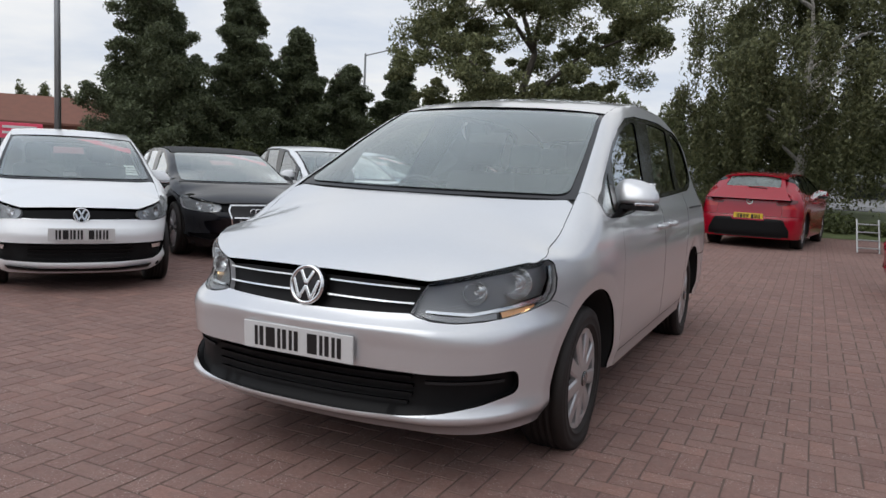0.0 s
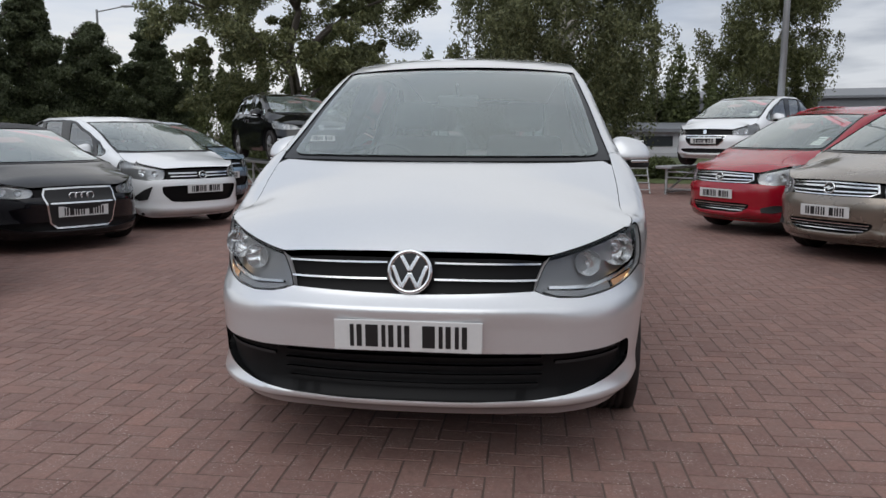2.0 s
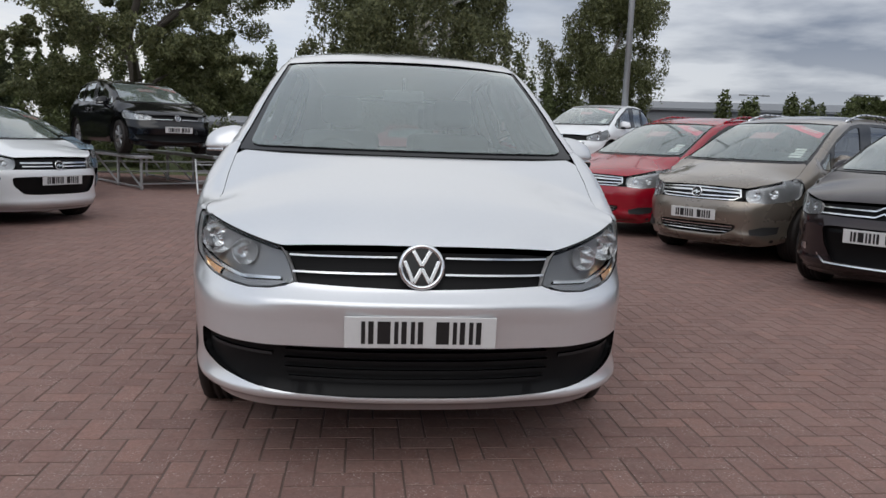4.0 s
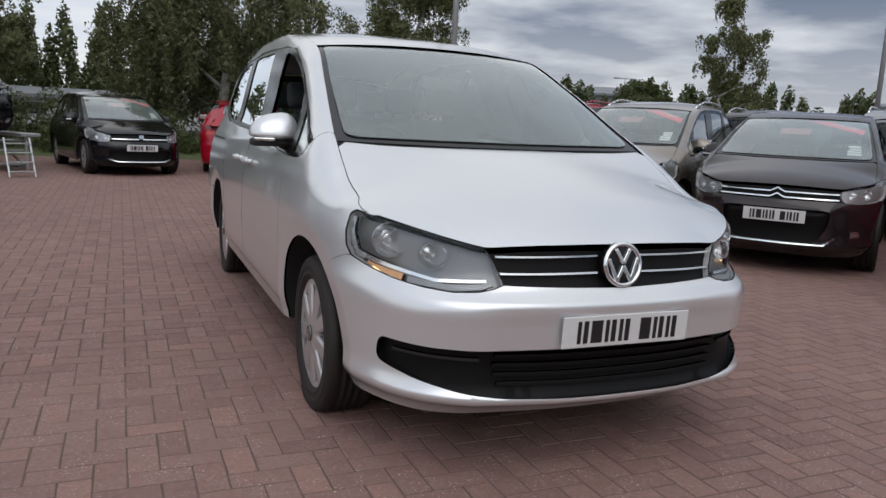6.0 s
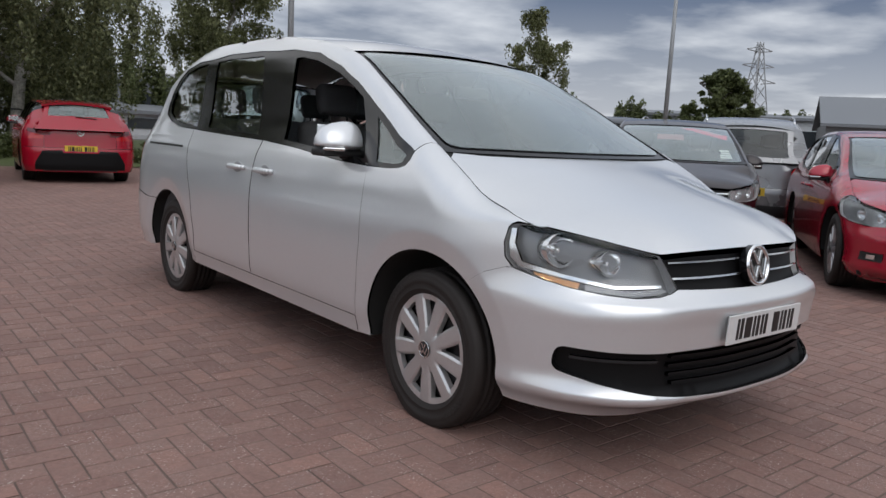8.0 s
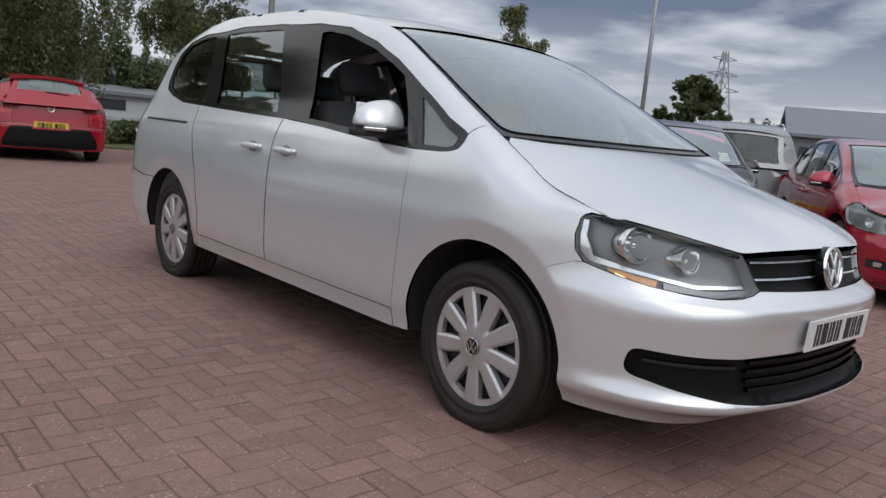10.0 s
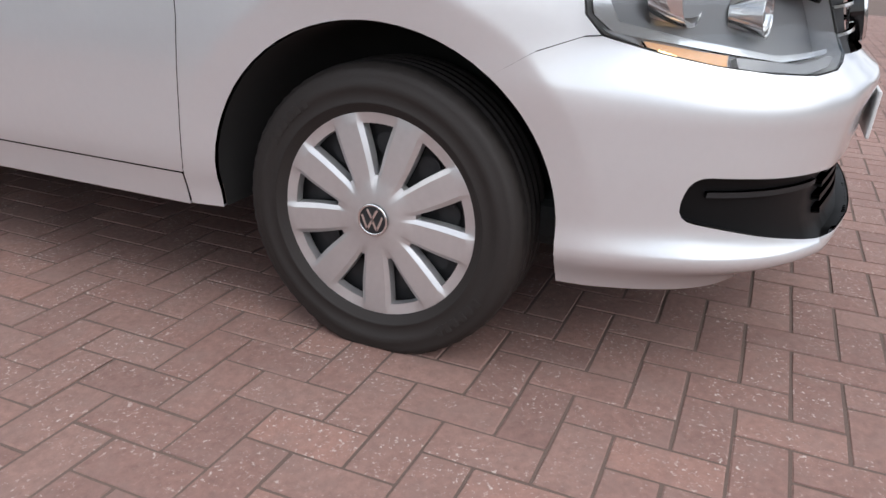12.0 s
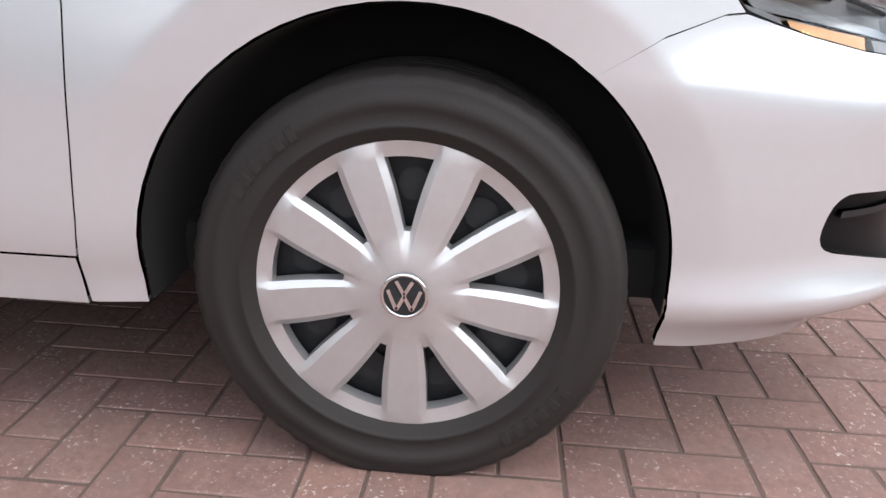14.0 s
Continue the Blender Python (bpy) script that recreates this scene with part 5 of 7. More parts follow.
def ring_badge(car, c, z, r, strokes):
    """A chrome ring on a dark disc with plain strokes inside; strokes in parts of the radius."""
    p = c.side([0.0], [z])[0]
    bd = new("nose_badge"); bd.parent = car
    m = pose(0, p[1] - 0.012, z, -8, 0, 0)
    bm = bmesh.new(); bmesh.ops.create_cone(bm, cap_ends=True, segments=28, radius1=r * 0.97, radius2=r * 0.97, depth=0.016, matrix=pose(0, 0, 0, 90, 0, 0))
    part("badge_disc", bm, M_GLOSSBLK, bd, "dark disc", m=m)
    v, f = revolve([(-0.008, r), (-0.014, r * 0.95), (-0.014, r * 0.86), (-0.008, r * 0.82)], 28)
    mr = m @ pose(0, 0, 0, 0, 0, 90)
    mesh_ob("badge_ring", [tuple(mr @ Vector(q)) for q in v], f, M_CHROME, bd, "chrome ring")
    for x0, z0, x1, z1 in strokes:
        d = Vector((x1 - x0, 0, z1 - z0)) * r
        bm = bmesh.new(); box(bm, (0, 0, 0), (r * 0.2, 0.008, d.length))
        part("badge_stroke", bm, M_CHROME, bd, m=m @ pose((x0 + x1) / 2 * r, -0.011, (z0 + z1) / 2 * r, 0, math.degrees(math.atan2(d.x, d.z)), 0))


SLANT = ((-.7, -.1, .1, .25), (.1, .25, -.1, -.25), (-.1, -.25, .7, .1))


def linked_rings(car, c, z, r):
    """Four small chrome rings side by side, each overlapping the next."""
    p = c.side([0.0], [z])[0]
    bd = new("nose_badge"); bd.parent = car
    for i in range(4):
        v, f = revolve([(-0.006, r), (-0.012, r * 0.93), (-0.012, r * 0.80), (-0.006, r * 0.74)], 24)
        m = pose((i - 1.5) * r * 1.45, p[1] - 0.014 - 0.002 * (i % 2), z, 0, 0, 90)
        mesh_ob("badge_ring", [tuple(m @ Vector(q)) for q in v], f, M_CHROME, bd, "chrome ring")


def parked(name, label, paint, k, fascia, at, turn, lift=0.0, plate_z=0.46, badge=(0.0, 0.05, 0.05), rear=False, **kw):
    car, c = build_car(name, label, paint, k, fascia, step=0.09, group=CARS, **kw)
    if plate_z:
        p = c.side([0.0], [plate_z])[0]
        plate(car, (0, p[1] - 0.012, plate_z), 3)
    if badge and badge[0] == "rings":
        linked_rings(car, c, *badge[1:])
    elif badge and len(badge) == 3 and not isinstance(badge[2], float):
        ring_badge(car, c, *badge)
    elif badge:
        oval_badge(car, c, *badge)
    stand(car, *at, turn, lift)
    return car, c


# white hatchback with gloss black grille band
K = Warp(**HATCH, w=0.84)
parked("hatchback", "white hatchback parked facing out, black lower grille", M_WHITE, K, simple_front(K, (0.56, 0.93), 0.105, (0.435, 0.27, 0.88), strips=[(0.637, 0.08, 0.54, 0.010)], bars_z=(0.30, 0.335, 0.37, 0.405), lift=0.075,
       extra=[([(0.60, 0.405), (0.70, 0.408), (0.69, 0.375), (0.61, 0.37)], M_LAMPSIL, "fog_lamp", -0.012), ([(0, 0.208), (0.35, 0.21), (0.60, 0.235), (0.58, 0.205), (0.35, 0.185), (0, 0.183)], M_PLASTIC, "front_splitter", 0.004)]),
       (-3.83, 2.12), 54, plate_z=0.515, badge=(0.675, 0.066, FOLDED), alloy=True, spokes=5, tyre=0.31, cap=0.22, banner=True)
# black convertible with a tall framed grille
K = Warp(ys=(0, 0.88, 1.35, 1.55, 2.15, 2.60, 3.20, 3.63, 4.62), zs=(0, 0.25, 0.60, 0.69, 0.90, 1.27, 1.37), w=0.92)
frame_big = [(0, 0.255), (0.27, 0.255), (0.33, 0.31), (0.375, 0.61), (0.35, 0.672), (0, 0.678)]
frame_in = [(0, 0.273), (0.262, 0.273), (0.315, 0.32), (0.357, 0.605), (0.338, 0.654), (0, 0.66)]
parked("convertible", "black convertible with a black fabric roof and chrome-framed grille", M_BLACKP, K,
       simple_front(K, (0.50, 0.90), 0.11, (0.33, 0.24, 0.84), extra=[(frame_big, M_CHROME, "grille_frame", 0.004), (frame_in, M_PLASTIC, "tall_grille", 0.009)]),
       (-4.20, 4.93), 57, plate_z=0.43, badge=("rings", 0.585, 0.042), alloy=True, spokes=10, tyre=0.33, cap=0.24, roof_paint=M_PLASTIC, banner=True)
# white small hatchback with a chrome bar grille
K = Warp(ys=(0, 0.82, 1.10, 1.28, 1.95, 2.30, 2.9, 3.33, 4.0), zs=(0, 0.28, 0.68, 0.80, 0.98, 1.38, 1.48), w=0.87)
parked("small_hatchback", "white small hatchback with a chrome bar across its grille", M_WHITE, K, simple_front(K, (0.56, 0.93), 0.15, (0.575, 0.36, 0.62), strips=[(0.73, 0.08, 0.50, 0.02), (0.69, 0.08, 0.48, 0.012)],
       extra=[([(0.62, 0.565), (0.68, 0.53), (0.76, 0.42), (0.72, 0.385), (0.66, 0.40)], M_PLASTIC, "fog_recess", 0.008)], lift=0.09),
       (-3.78, 7.0), 57, plate_z=0.53, badge=(0.70, 0.055, SLANT), spokes=7, tyre=0.30, cap=0.21, banner=False)
# pale blue small hatchback
parked("small_hatchback", "pale blue small hatchback half hidden in the row", M_BLUE, K, simple_front(K, (0.56, 0.93), 0.15, (0.50, 0.33, 0.66), strips=[(0.72, 0.08, 0.50, 0.02)], lift=0.09),
       (-4.75, 10.1), 60, plate_z=0.53, badge=(0.70, 0.055, SLANT), spokes=7, tyre=0.30, cap=0.21, banner=True)
# black hatchback on the display ramp
K = Warp(ys=(0, 0.87, 1.2, 1.4, 2.05, 2.45, 3.08, 3.50, 4.25), zs=(0, 0.27, 0.64, 0.74, 0.97, 1.36, 1.45), w=0.90)
parked("hatchback", "black hatchback raised on a metal display ramp", M_BLACKP, K, simple_front(K, (0.52, 0.92), 0.10, (0.38, 0.26, 0.80), strips=[(0.66, 0.1, 0.5, 0.01)]),
       (-3.70, 12.4), 35, lift=0.68, plate_z=0.47, badge=(0.68, 0.06, FOLDED), spokes=7, alloy=True, tyre=0.315, cap=0.22, banner=True)
# black small hatchback with bright lower trim
K = Warp(**HATCH, w=0.855)
parked("small_hatchback", "black small hatchback with chrome lower trim by the hedge", M_BLACKP, K, simple_front(K, (0.58, 0.93), 0.14, (0.46, 0.26, 0.62), strips=[(0.65, 0.04, 0.55, 0.018)], lift=0.09,
       extra=[([(0, 0.262), (0.4, 0.265), (0.52, 0.31), (0.52, 0.292), (0.41, 0.25), (0, 0.247)], M_CHROME, "chrome_lip", 0.004)]), (-1.25, 12.3), 14, plate_z=0.50, badge=(0.69, 0.05, 0.04), spokes=7, alloy=True, tyre=0.305, cap=0.215, banner=True)
# white hatchback raised on the second ramp
K = Warp(**HATCH, w=0.86)
parked("hatchback", "white hatchback raised on a display stand", M_WHITE, K, simple_front(K, (0.60, 0.93), 0.12, (0.36, 0.27, 0.62), lift=0.13,
       extra=[([(0, 0.608), (0.42, 0.612), (0.38, 0.50), (0.29, 0.415), (0, 0.405)], M_CHROME, "grille_frame", 0.006), ([(0, 0.592), (0.395, 0.596), (0.362, 0.507), (0.28, 0.43), (0, 0.42)], M_GRILLE, "grille_inner", 0.011)]), (3.75, 13.0), -38, lift=0.62, plate_z=0.51, badge=(0.68, 0.04, 0.05), spokes=7, alloy=True, tyre=0.305, cap=0.215, banner=True)
# two compact people carriers
K = Warp(ys=(0, 0.92, 1.15, 1.38, 1.95, 2.45, 3.2, 3.62, 4.47), zs=(0, 0.32, 0.68, 0.80, 1.05, 1.50, 1.635), w=0.90)
ZF = dict(lamp=(0.56, 0.93), drop=0.15, lower=(0.415, 0.30, 0.50), lift=0.10, bars_z=(0.33, 0.36, 0.39),
          extra=[([(0, 0.655), (0.40, 0.66), (0.465, 0.70), (0.45, 0.775), (0, 0.788)], M_CHROME, "grille_frame", 0.006),
                 ([(0, 0.395), (0.42, 0.393), (0.42, 0.385), (0, 0.387)], M_CHROME, "chrome_bar", 0.006), ([(0, 0.365), (0.41, 0.364), (0.41, 0.356), (0, 0.357)], M_CHROME, "chrome_bar", 0.006), ([(0, 0.335), (0.38, 0.335), (0.38, 0.327), (0, 0.327)], M_CHROME, "chrome_bar", 0.006),
                 ([(0, 0.667), (0.395, 0.672), (0.448, 0.70), (0.435, 0.764), (0, 0.776)], M_GRILLE, "grille_inner", 0.011),
                 ([(0, 0.756), (0.44, 0.748), (0.445, 0.730), (0, 0.735)], M_CHROME, "chrome_bar", 0.016), ([(0, 0.700), (0.44, 0.705), (0.43, 0.692), (0, 0.686)], M_CHROME, "chrome_bar", 0.016),
                 ([(0.56, 0.365), (0.66, 0.40), (0.76, 0.405), (0.75, 0.335), (0.66, 0.31), (0.57, 0.315)], M_PLASTIC, "fog_recess", 0.008)])
parked("compact_people_carrier", "red compact people carrier with roof rails and chrome grille bar", M_RED, K, simple_front(K, **ZF), (2.70, 7.32), -57, plate_z=0.52, badge=(0.725, 0.06, SLANT), spokes=5, alloy=True, tyre=0.315, cap=0.22, rails=M_RED, banner=True)
parked("compact_people_carrier", "bronze brown compact people carrier with chrome grille bar", M_BROWN, K, simple_front(K, **ZF), (3.26, 5.28), -55, plate_z=0.50, badge=(0.725, 0.06, SLANT), spokes=5, alloy=True, tyre=0.315, cap=0.22, rails=M_CHROME, banner=True)
# dark brown crossover with twin chevrons
K = Warp(ys=(0, 0.9, 1.2, 1.4, 2.05, 2.45, 3.05, 3.5, 4.28), zs=(0, 0.30, 0.68, 0.80, 1.02, 1.42, 1.53), w=0.905)
chev = lambda z: [(0, z + 0.045), (0.06, z + 0.012), (0.50, z + 0.012), (0.50, z), (0.06, z), (0, z + 0.032)]
parked("crossover", "dark brown crossover with chrome chevron grille lines", M_CHOC, K, simple_front(K, (0.58, 0.94), 0.13, (0.60, 0.30, 0.50), lift=0.06,
       extra=[(chev(0.735), M_CHROME, "chevron_line", 0.006), (chev(0.685), M_CHROME, "chevron_line", 0.006), ([(0, 0.292), (0.42, 0.295), (0.50, 0.36), (0.50, 0.345), (0.43, 0.28), (0, 0.277)], M_CHROME, "chrome_lip", 0.004),
              ([(0.62, 0.42), (0.68, 0.42), (0.69, 0.36), (0.62, 0.36)], M_LAMPSIL, "fog_lamp", 0.004)]), (3.78, 3.02), -53, plate_z=0.53, badge=None, spokes=5, alloy=True, tyre=0.335, cap=0.23, banner=True)
# dark red saloon
K = Warp(ys=(0, 0.95, 1.35, 1.55, 2.2, 2.65, 3.4, 3.8, 4.85), zs=(0, 0.27, 0.64, 0.75, 0.97, 1.37, 1.47), w=0.925)
parked("family_hatchback", "dark red family hatchback with bright fog lamps", M_DKRED, K, simple_front(K, (0.62, 0.94), 0.13, (0.48, 0.26, 0.50), strips=[(0.70, 0.05, 0.55, 0.015)], lift=0.08,
       extra=[([(0.60, 0.40), (0.74, 0.40), (0.74, 0.33), (0.60, 0.33)], M_PLASTIC, "fog_recess", 0.008), ([(0.645, 0.385), (0.695, 0.385), (0.695, 0.345), (0.645, 0.345)], M_LAMPSIL, "fog_lamp", 0.014)]), (4.05, 0.50), -57, plate_z=0.50, badge=(0.72, 0.075, 0.03), spokes=10, alloy=True, tyre=0.33, cap=0.235)


def rear_plate(car, c, z, y=None):
    p = c.side([c.smax - 1e-4], [z])[0]
    plate(car, (0, p[1] + 0.012, z), 3, yellow=True, rear=True)


# red coupe hatchback seen from behind
K = Warp(ys=(0, 0.92, 1.25, 1.45, 2.15, 2.6, 3.2, 3.62, 4.46), zs=(0, 0.28, 0.66, 0.77, 1.02, 1.36, 1.44), w=0.92)
car, c = parked("coupe_hatchback", "red three-door coupe parked tail out by the hedge", M_RED, K, dict(simple_front(K), tail_glass=M_SCREEN, tail_q=0.60, fastback=True), (1.21, 17.36), 173, plate_z=0, badge=None, spokes=10, alloy=True, tyre=0.34, cap=0.245, glass=M_DKGLASS)
rear_plate(car, c, 0.60)
p = c.side([c.smax - 1e-4], [0.88])[0]
v, f = revolve([(-0.004, 0.062), (-0.012, 0.058), (-0.012, 0.046), (-0.004, 0.042)], 28)
mv = pose(0, p[1] + 0.006, 0.88, 0, 0, -90)
tb = mesh_ob("tail_badge", [tuple(mv @ Vector(q)) for q in v], f, M_CHROME, car, "round chrome badge")
bm = bmesh.new(); box(bm, (0, 0, 0), (0.085, 0.008, 0.018), 0.003)
part("badge_stroke", bm, M_CHROME, tb, m=pose(0, p[1] + 0.014, 0.88, 0, -35, 0))
# spoiler: a bowed blade over the rear glass
xs_sp = np.linspace(-1, 1, 13)
y_sp, z_sp = c.tail[0], float(c.rc(c.tail[0])) + 0.012
sv = []
for q in xs_sp:
    dz, dy = -0.055 * q * q, -0.05 * q * q
    sv += [(0.56 * q, y_sp - 0.10 + dy, z_sp + dz + 0.012), (0.56 * q, y_sp + 0.17 + dy, z_sp + dz - 0.012), (0.56 * q, y_sp + 0.165 + dy, z_sp + dz - 0.045), (0.56 * q, y_sp - 0.08 + dy, z_sp + dz - 0.03)]
sf = [(i * 4 + j, i * 4 + (j + 1) % 4, i * 4 + 4 + (j + 1) % 4, i * 4 + 4 + j) for i in range(12) for j in range(4)] + [(0, 1, 2, 3), (51, 50, 49, 48)]
mesh_ob("roof_spoiler", sv, sf, M_RED, car, "red roof spoiler", smooth=False)
bm = bmesh.new(); box(bm, (0, 0, 0), (0.34, 0.02, 0.018), 0.006)
part("rear_wiper", bm, M_PLASTIC, car, "black rear wiper", m=pose(-0.10, c.tail[1] - 0.10, float(c.ez(c.tail[1] - 0.17)) + 0.035, 0, -4, 0))
S_ = c.smax
surface_patch("rear_skirt", c.side, [(S_ - 0.74, 0.24), (S_ + 0.74, 0.24), (S_ + 0.72, 0.36), (S_ + 0.60, 0.56), (S_ + 0.30, 0.57), (S_ + 0.28, 0.53), (S_ - 0.28, 0.53), (S_ - 0.30, 0.57), (S_ - 0.60, 0.56), (S_ - 0.72, 0.36)], (), 0.06, M_GRILLE, car, "black rear skirt", 0.01, 0.008, inward=(0, 2, 0.5))
for sg in (1, -1):
    surface_patch("lamp_strip", c.side, [(S_ + sg * 0.46, 0.86), (S_ + sg * 0.72, 0.90), (S_ + sg * 0.86, 0.93), (S_ + sg * 0.86, 0.88), (S_ + sg * 0.62, 0.825), (S_ + sg * 0.48, 0.825)], (), 0.06, mat_smoke, car, "slim smoked red tail lamp", 0.02, 0.016, inward=(0, 2, 0.5))
# cars of the next row, tails towards the lot
K = Warp(ys=(0, 0.92, 1.15, 1.38, 1.95, 2.45, 3.2, 3.62, 4.47), zs=(0, 0.36, 0.72, 0.86, 1.10, 1.54, 1.68), w=0.92)
car, c = parked("estate_car", "silver grey tall estate parked tail towards the lot with roof rails", M_GREYP, K, simple_front(K), (10.95, 6.6), 122, plate_z=0, badge=None, spokes=5, alloy=True, tyre=0.34, cap=0.235, rails=M_CHROME, glass=M_DKGLASS)
rear_plate(car, c, 0.62)
parked("estate_car", "black estate car with silver roof rails in the next row", M_BLACKP, K, simple_front(K), (11.4, 9.6), 122, plate_z=0, badge=None, spokes=5, alloy=True, tyre=0.34, cap=0.235, rails=M_CHROME, glass=M_DKGLASS)

# ---- display ramps ----
M_GALV = mat("galvanised_steel", (0.42, 0.43, 0.44), rough=0.45, metal=0.7, vary=0.2, vary_scale=8)


def ramp_stand(at, turn, top=0.66, length=4.4, width=1.9):
    st = tagged(new("display_ramp"), "galvanised steel car display ramp with lattice sides", "ramp", "display ramps")
    for sx in (-1, 1):
        x = sx * width / 2 * 0.82
        bm = bmesh.new(); box(bm, (x, length / 2, top - 0.03), (0.36, length, 0.06), 0.01)
        part("track", bm, M_GALV, st, "steel wheel track")
        for y in (0.15, length * 0.33, length * 0.66, length - 0.15):
            bm = bmesh.new(); tube(bm, (x, y, 0), (x, y, top - 0.05), 0.03, n=8)
            part("post", bm, M_GALV, st)
        for y0, y1 in ((0.15, length * 0.33), (length * 0.33, length * 0.66), (length * 0.66, length - 0.15)):
            bm = bmesh.new(); tube(bm, (x, y0, 0.06), (x, y1, top - 0.08), 0.02, n=6)
            part("brace", bm, M_GALV, st)
        bm = bmesh.new(); tube(bm, (x, 0.1, 0.05), (x, length - 0.1, 0.05), 0.022, n=6)
        part("bottom_rail", bm, M_GALV, st)
    for y in (0.15, length - 0.15):
        for z in (0.12, 0.36, top - 0.12):
            bm = bmesh.new(); tube(bm, (-width / 2 * 0.82, y, z), (width / 2 * 0.82, y, z), 0.018, n=6)
            part("cross_bar", bm, M_GALV, st)
    st.matrix_basis = pose(*at, GROUND, 0, 0, turn)
    return st


def ladder(at, turn, hgt=0.62):
    ld = tagged(new("step_ladder"), "short galvanised step ladder leaning at a display ramp", "ladder", "step ladders")
    for x in (-0.19, 0.19):
        bm = bmesh.new(); tube(bm, (x, -0.22, 0), (x, 0.08, hgt), 0.018, n=8)
        part("rail", bm, M_GALV, ld)
    for i in range(4):
        t = (i + 0.6) / 4.2
        bm = bmesh.new(); box(bm, (0, -0.22 + 0.30 * t, hgt * t), (0.36, 0.10, 0.02), 0.004)
        part("rung", bm, M_GALV, ld)
    ld.matrix_basis = pose(*at, GROUND, 0, 0, turn)
    return ld


ramp_stand((-3.70, 12.75), 35)
ramp_stand((3.78, 13.35), -38, top=0.60)
ladder((-3.15, 12.1), 20)
ladder((2.72, 14.2), 10)

# ---- trees and hedges ----
def leaf_mat(name, color, tint):
    m = bpy.data.materials.new(name)
    m.use_nodes = True
    n, l = m.node_tree.nodes, m.node_tree.links
    b = n["Principled BSDF"]
    b.inputs["Roughness"].default_value = 0.6
    gi = n.new("ShaderNodeNewGeometry")
    rp = n.new("ShaderNodeValToRGB")
    rp.color_ramp.elements[0].color = (*[q * 0.55 for q in color], 1)
    rp.color_ramp.elements[1].color = (*tint, 1)
    l.new(gi.outputs["Random Per Island"], rp.inputs[0]); l.new(rp.outputs[0], b.inputs["Base Color"])
    tr = n.new("ShaderNodeBsdfTranslucent"); l.new(rp.outputs[0], tr.inputs[0])
    mx = n.new("ShaderNodeMixShader"); mx.inputs[0].default_value = 0.35
    l.new(b.outputs[0], mx.inputs[1]); l.new(tr.outputs[0], mx.inputs[2]); l.new(mx.outputs[0], n["Material Output"].inputs[0])
    return m


M_OAK = leaf_mat("oak_leaves", (0.14, 0.16, 0.07), (0.26, 0.275, 0.13))
M_BIRCH = leaf_mat("birch_leaves", (0.10, 0.115, 0.05), (0.205, 0.215, 0.10))
M_YBIRCH = leaf_mat("pale_birch_leaves", (0.10, 0.115, 0.045), (0.19, 0.20, 0.085))
M_CONIF = leaf_mat("conifer_needles", (0.085, 0.11, 0.055), (0.17, 0.20, 0.105))
M_HEDGE = leaf_mat("hedge_leaves", (0.065, 0.085, 0.03), (0.14, 0.165, 0.06))
M_BARK = mat("bark", (0.10, 0.085, 0.07), rough=0.9, bump=0.6, scale=30, vary=0.35, vary_scale=6)
M_BIRCHBARK = mat("birch_bark", (0.38, 0.36, 0.33), rough=0.8, bump=0.4, scale=20, vary=0.5, vary_scale=5)


def leaves(name, centres, radii, per, size, material, parent, rng, droop=0.0, label=""):
    """Many small leaf sprays gathered in clumps."""
    cs, rs = np.repeat(np.array(centres), per, 0), np.repeat(np.array(radii), per, 0)
    n = len(cs)
    d = rng.normal(0, 1, (n, 3))
    d /= np.linalg.norm(d, axis=1, keepdims=True)
    p = cs + d * rs * (rng.random((n, 1)) ** 0.45)
    if droop:
        p[:, 2] -= droop * rng.random(n) ** 2
    a = rng.normal(0, 1, (n, 3)); a /= np.linalg.norm(a, axis=1, keepdims=True)
    if droop:
        a[:, 2] -= 0.9; a /= np.linalg.norm(a, axis=1, keepdims=True)
    b = np.cross(a, rng.normal(0, 1, (n, 3))); b /= np.linalg.norm(b, axis=1, keepdims=True)
    s = size * (0.6 + 0.8 * rng.random((n, 1)))
    v = np.empty((n, 3, 3))
    v[:, 0], v[:, 1], v[:, 2] = p - a * s * 0.5 - b * s * 0.36, p - a * s * 0.5 + b * s * 0.36, p + a * s * 0.75
    me = bpy.data.meshes.new(name)
    me.vertices.add(n * 3); me.vertices.foreach_set("co", v.ravel())
    me.loops.add(n * 3); me.loops.foreach_set("vertex_index", np.arange(n * 3, dtype=np.int32))
    me.polygons.add(n); me.polygons.foreach_set("loop_start", np.arange(0, n * 3, 3, dtype=np.int32))
    me.materials.append(material)
    me.update(); me.validate()
    ob = new(name, me)
    ob.parent = parent
    if label:
        ob["label"] = label
    return ob


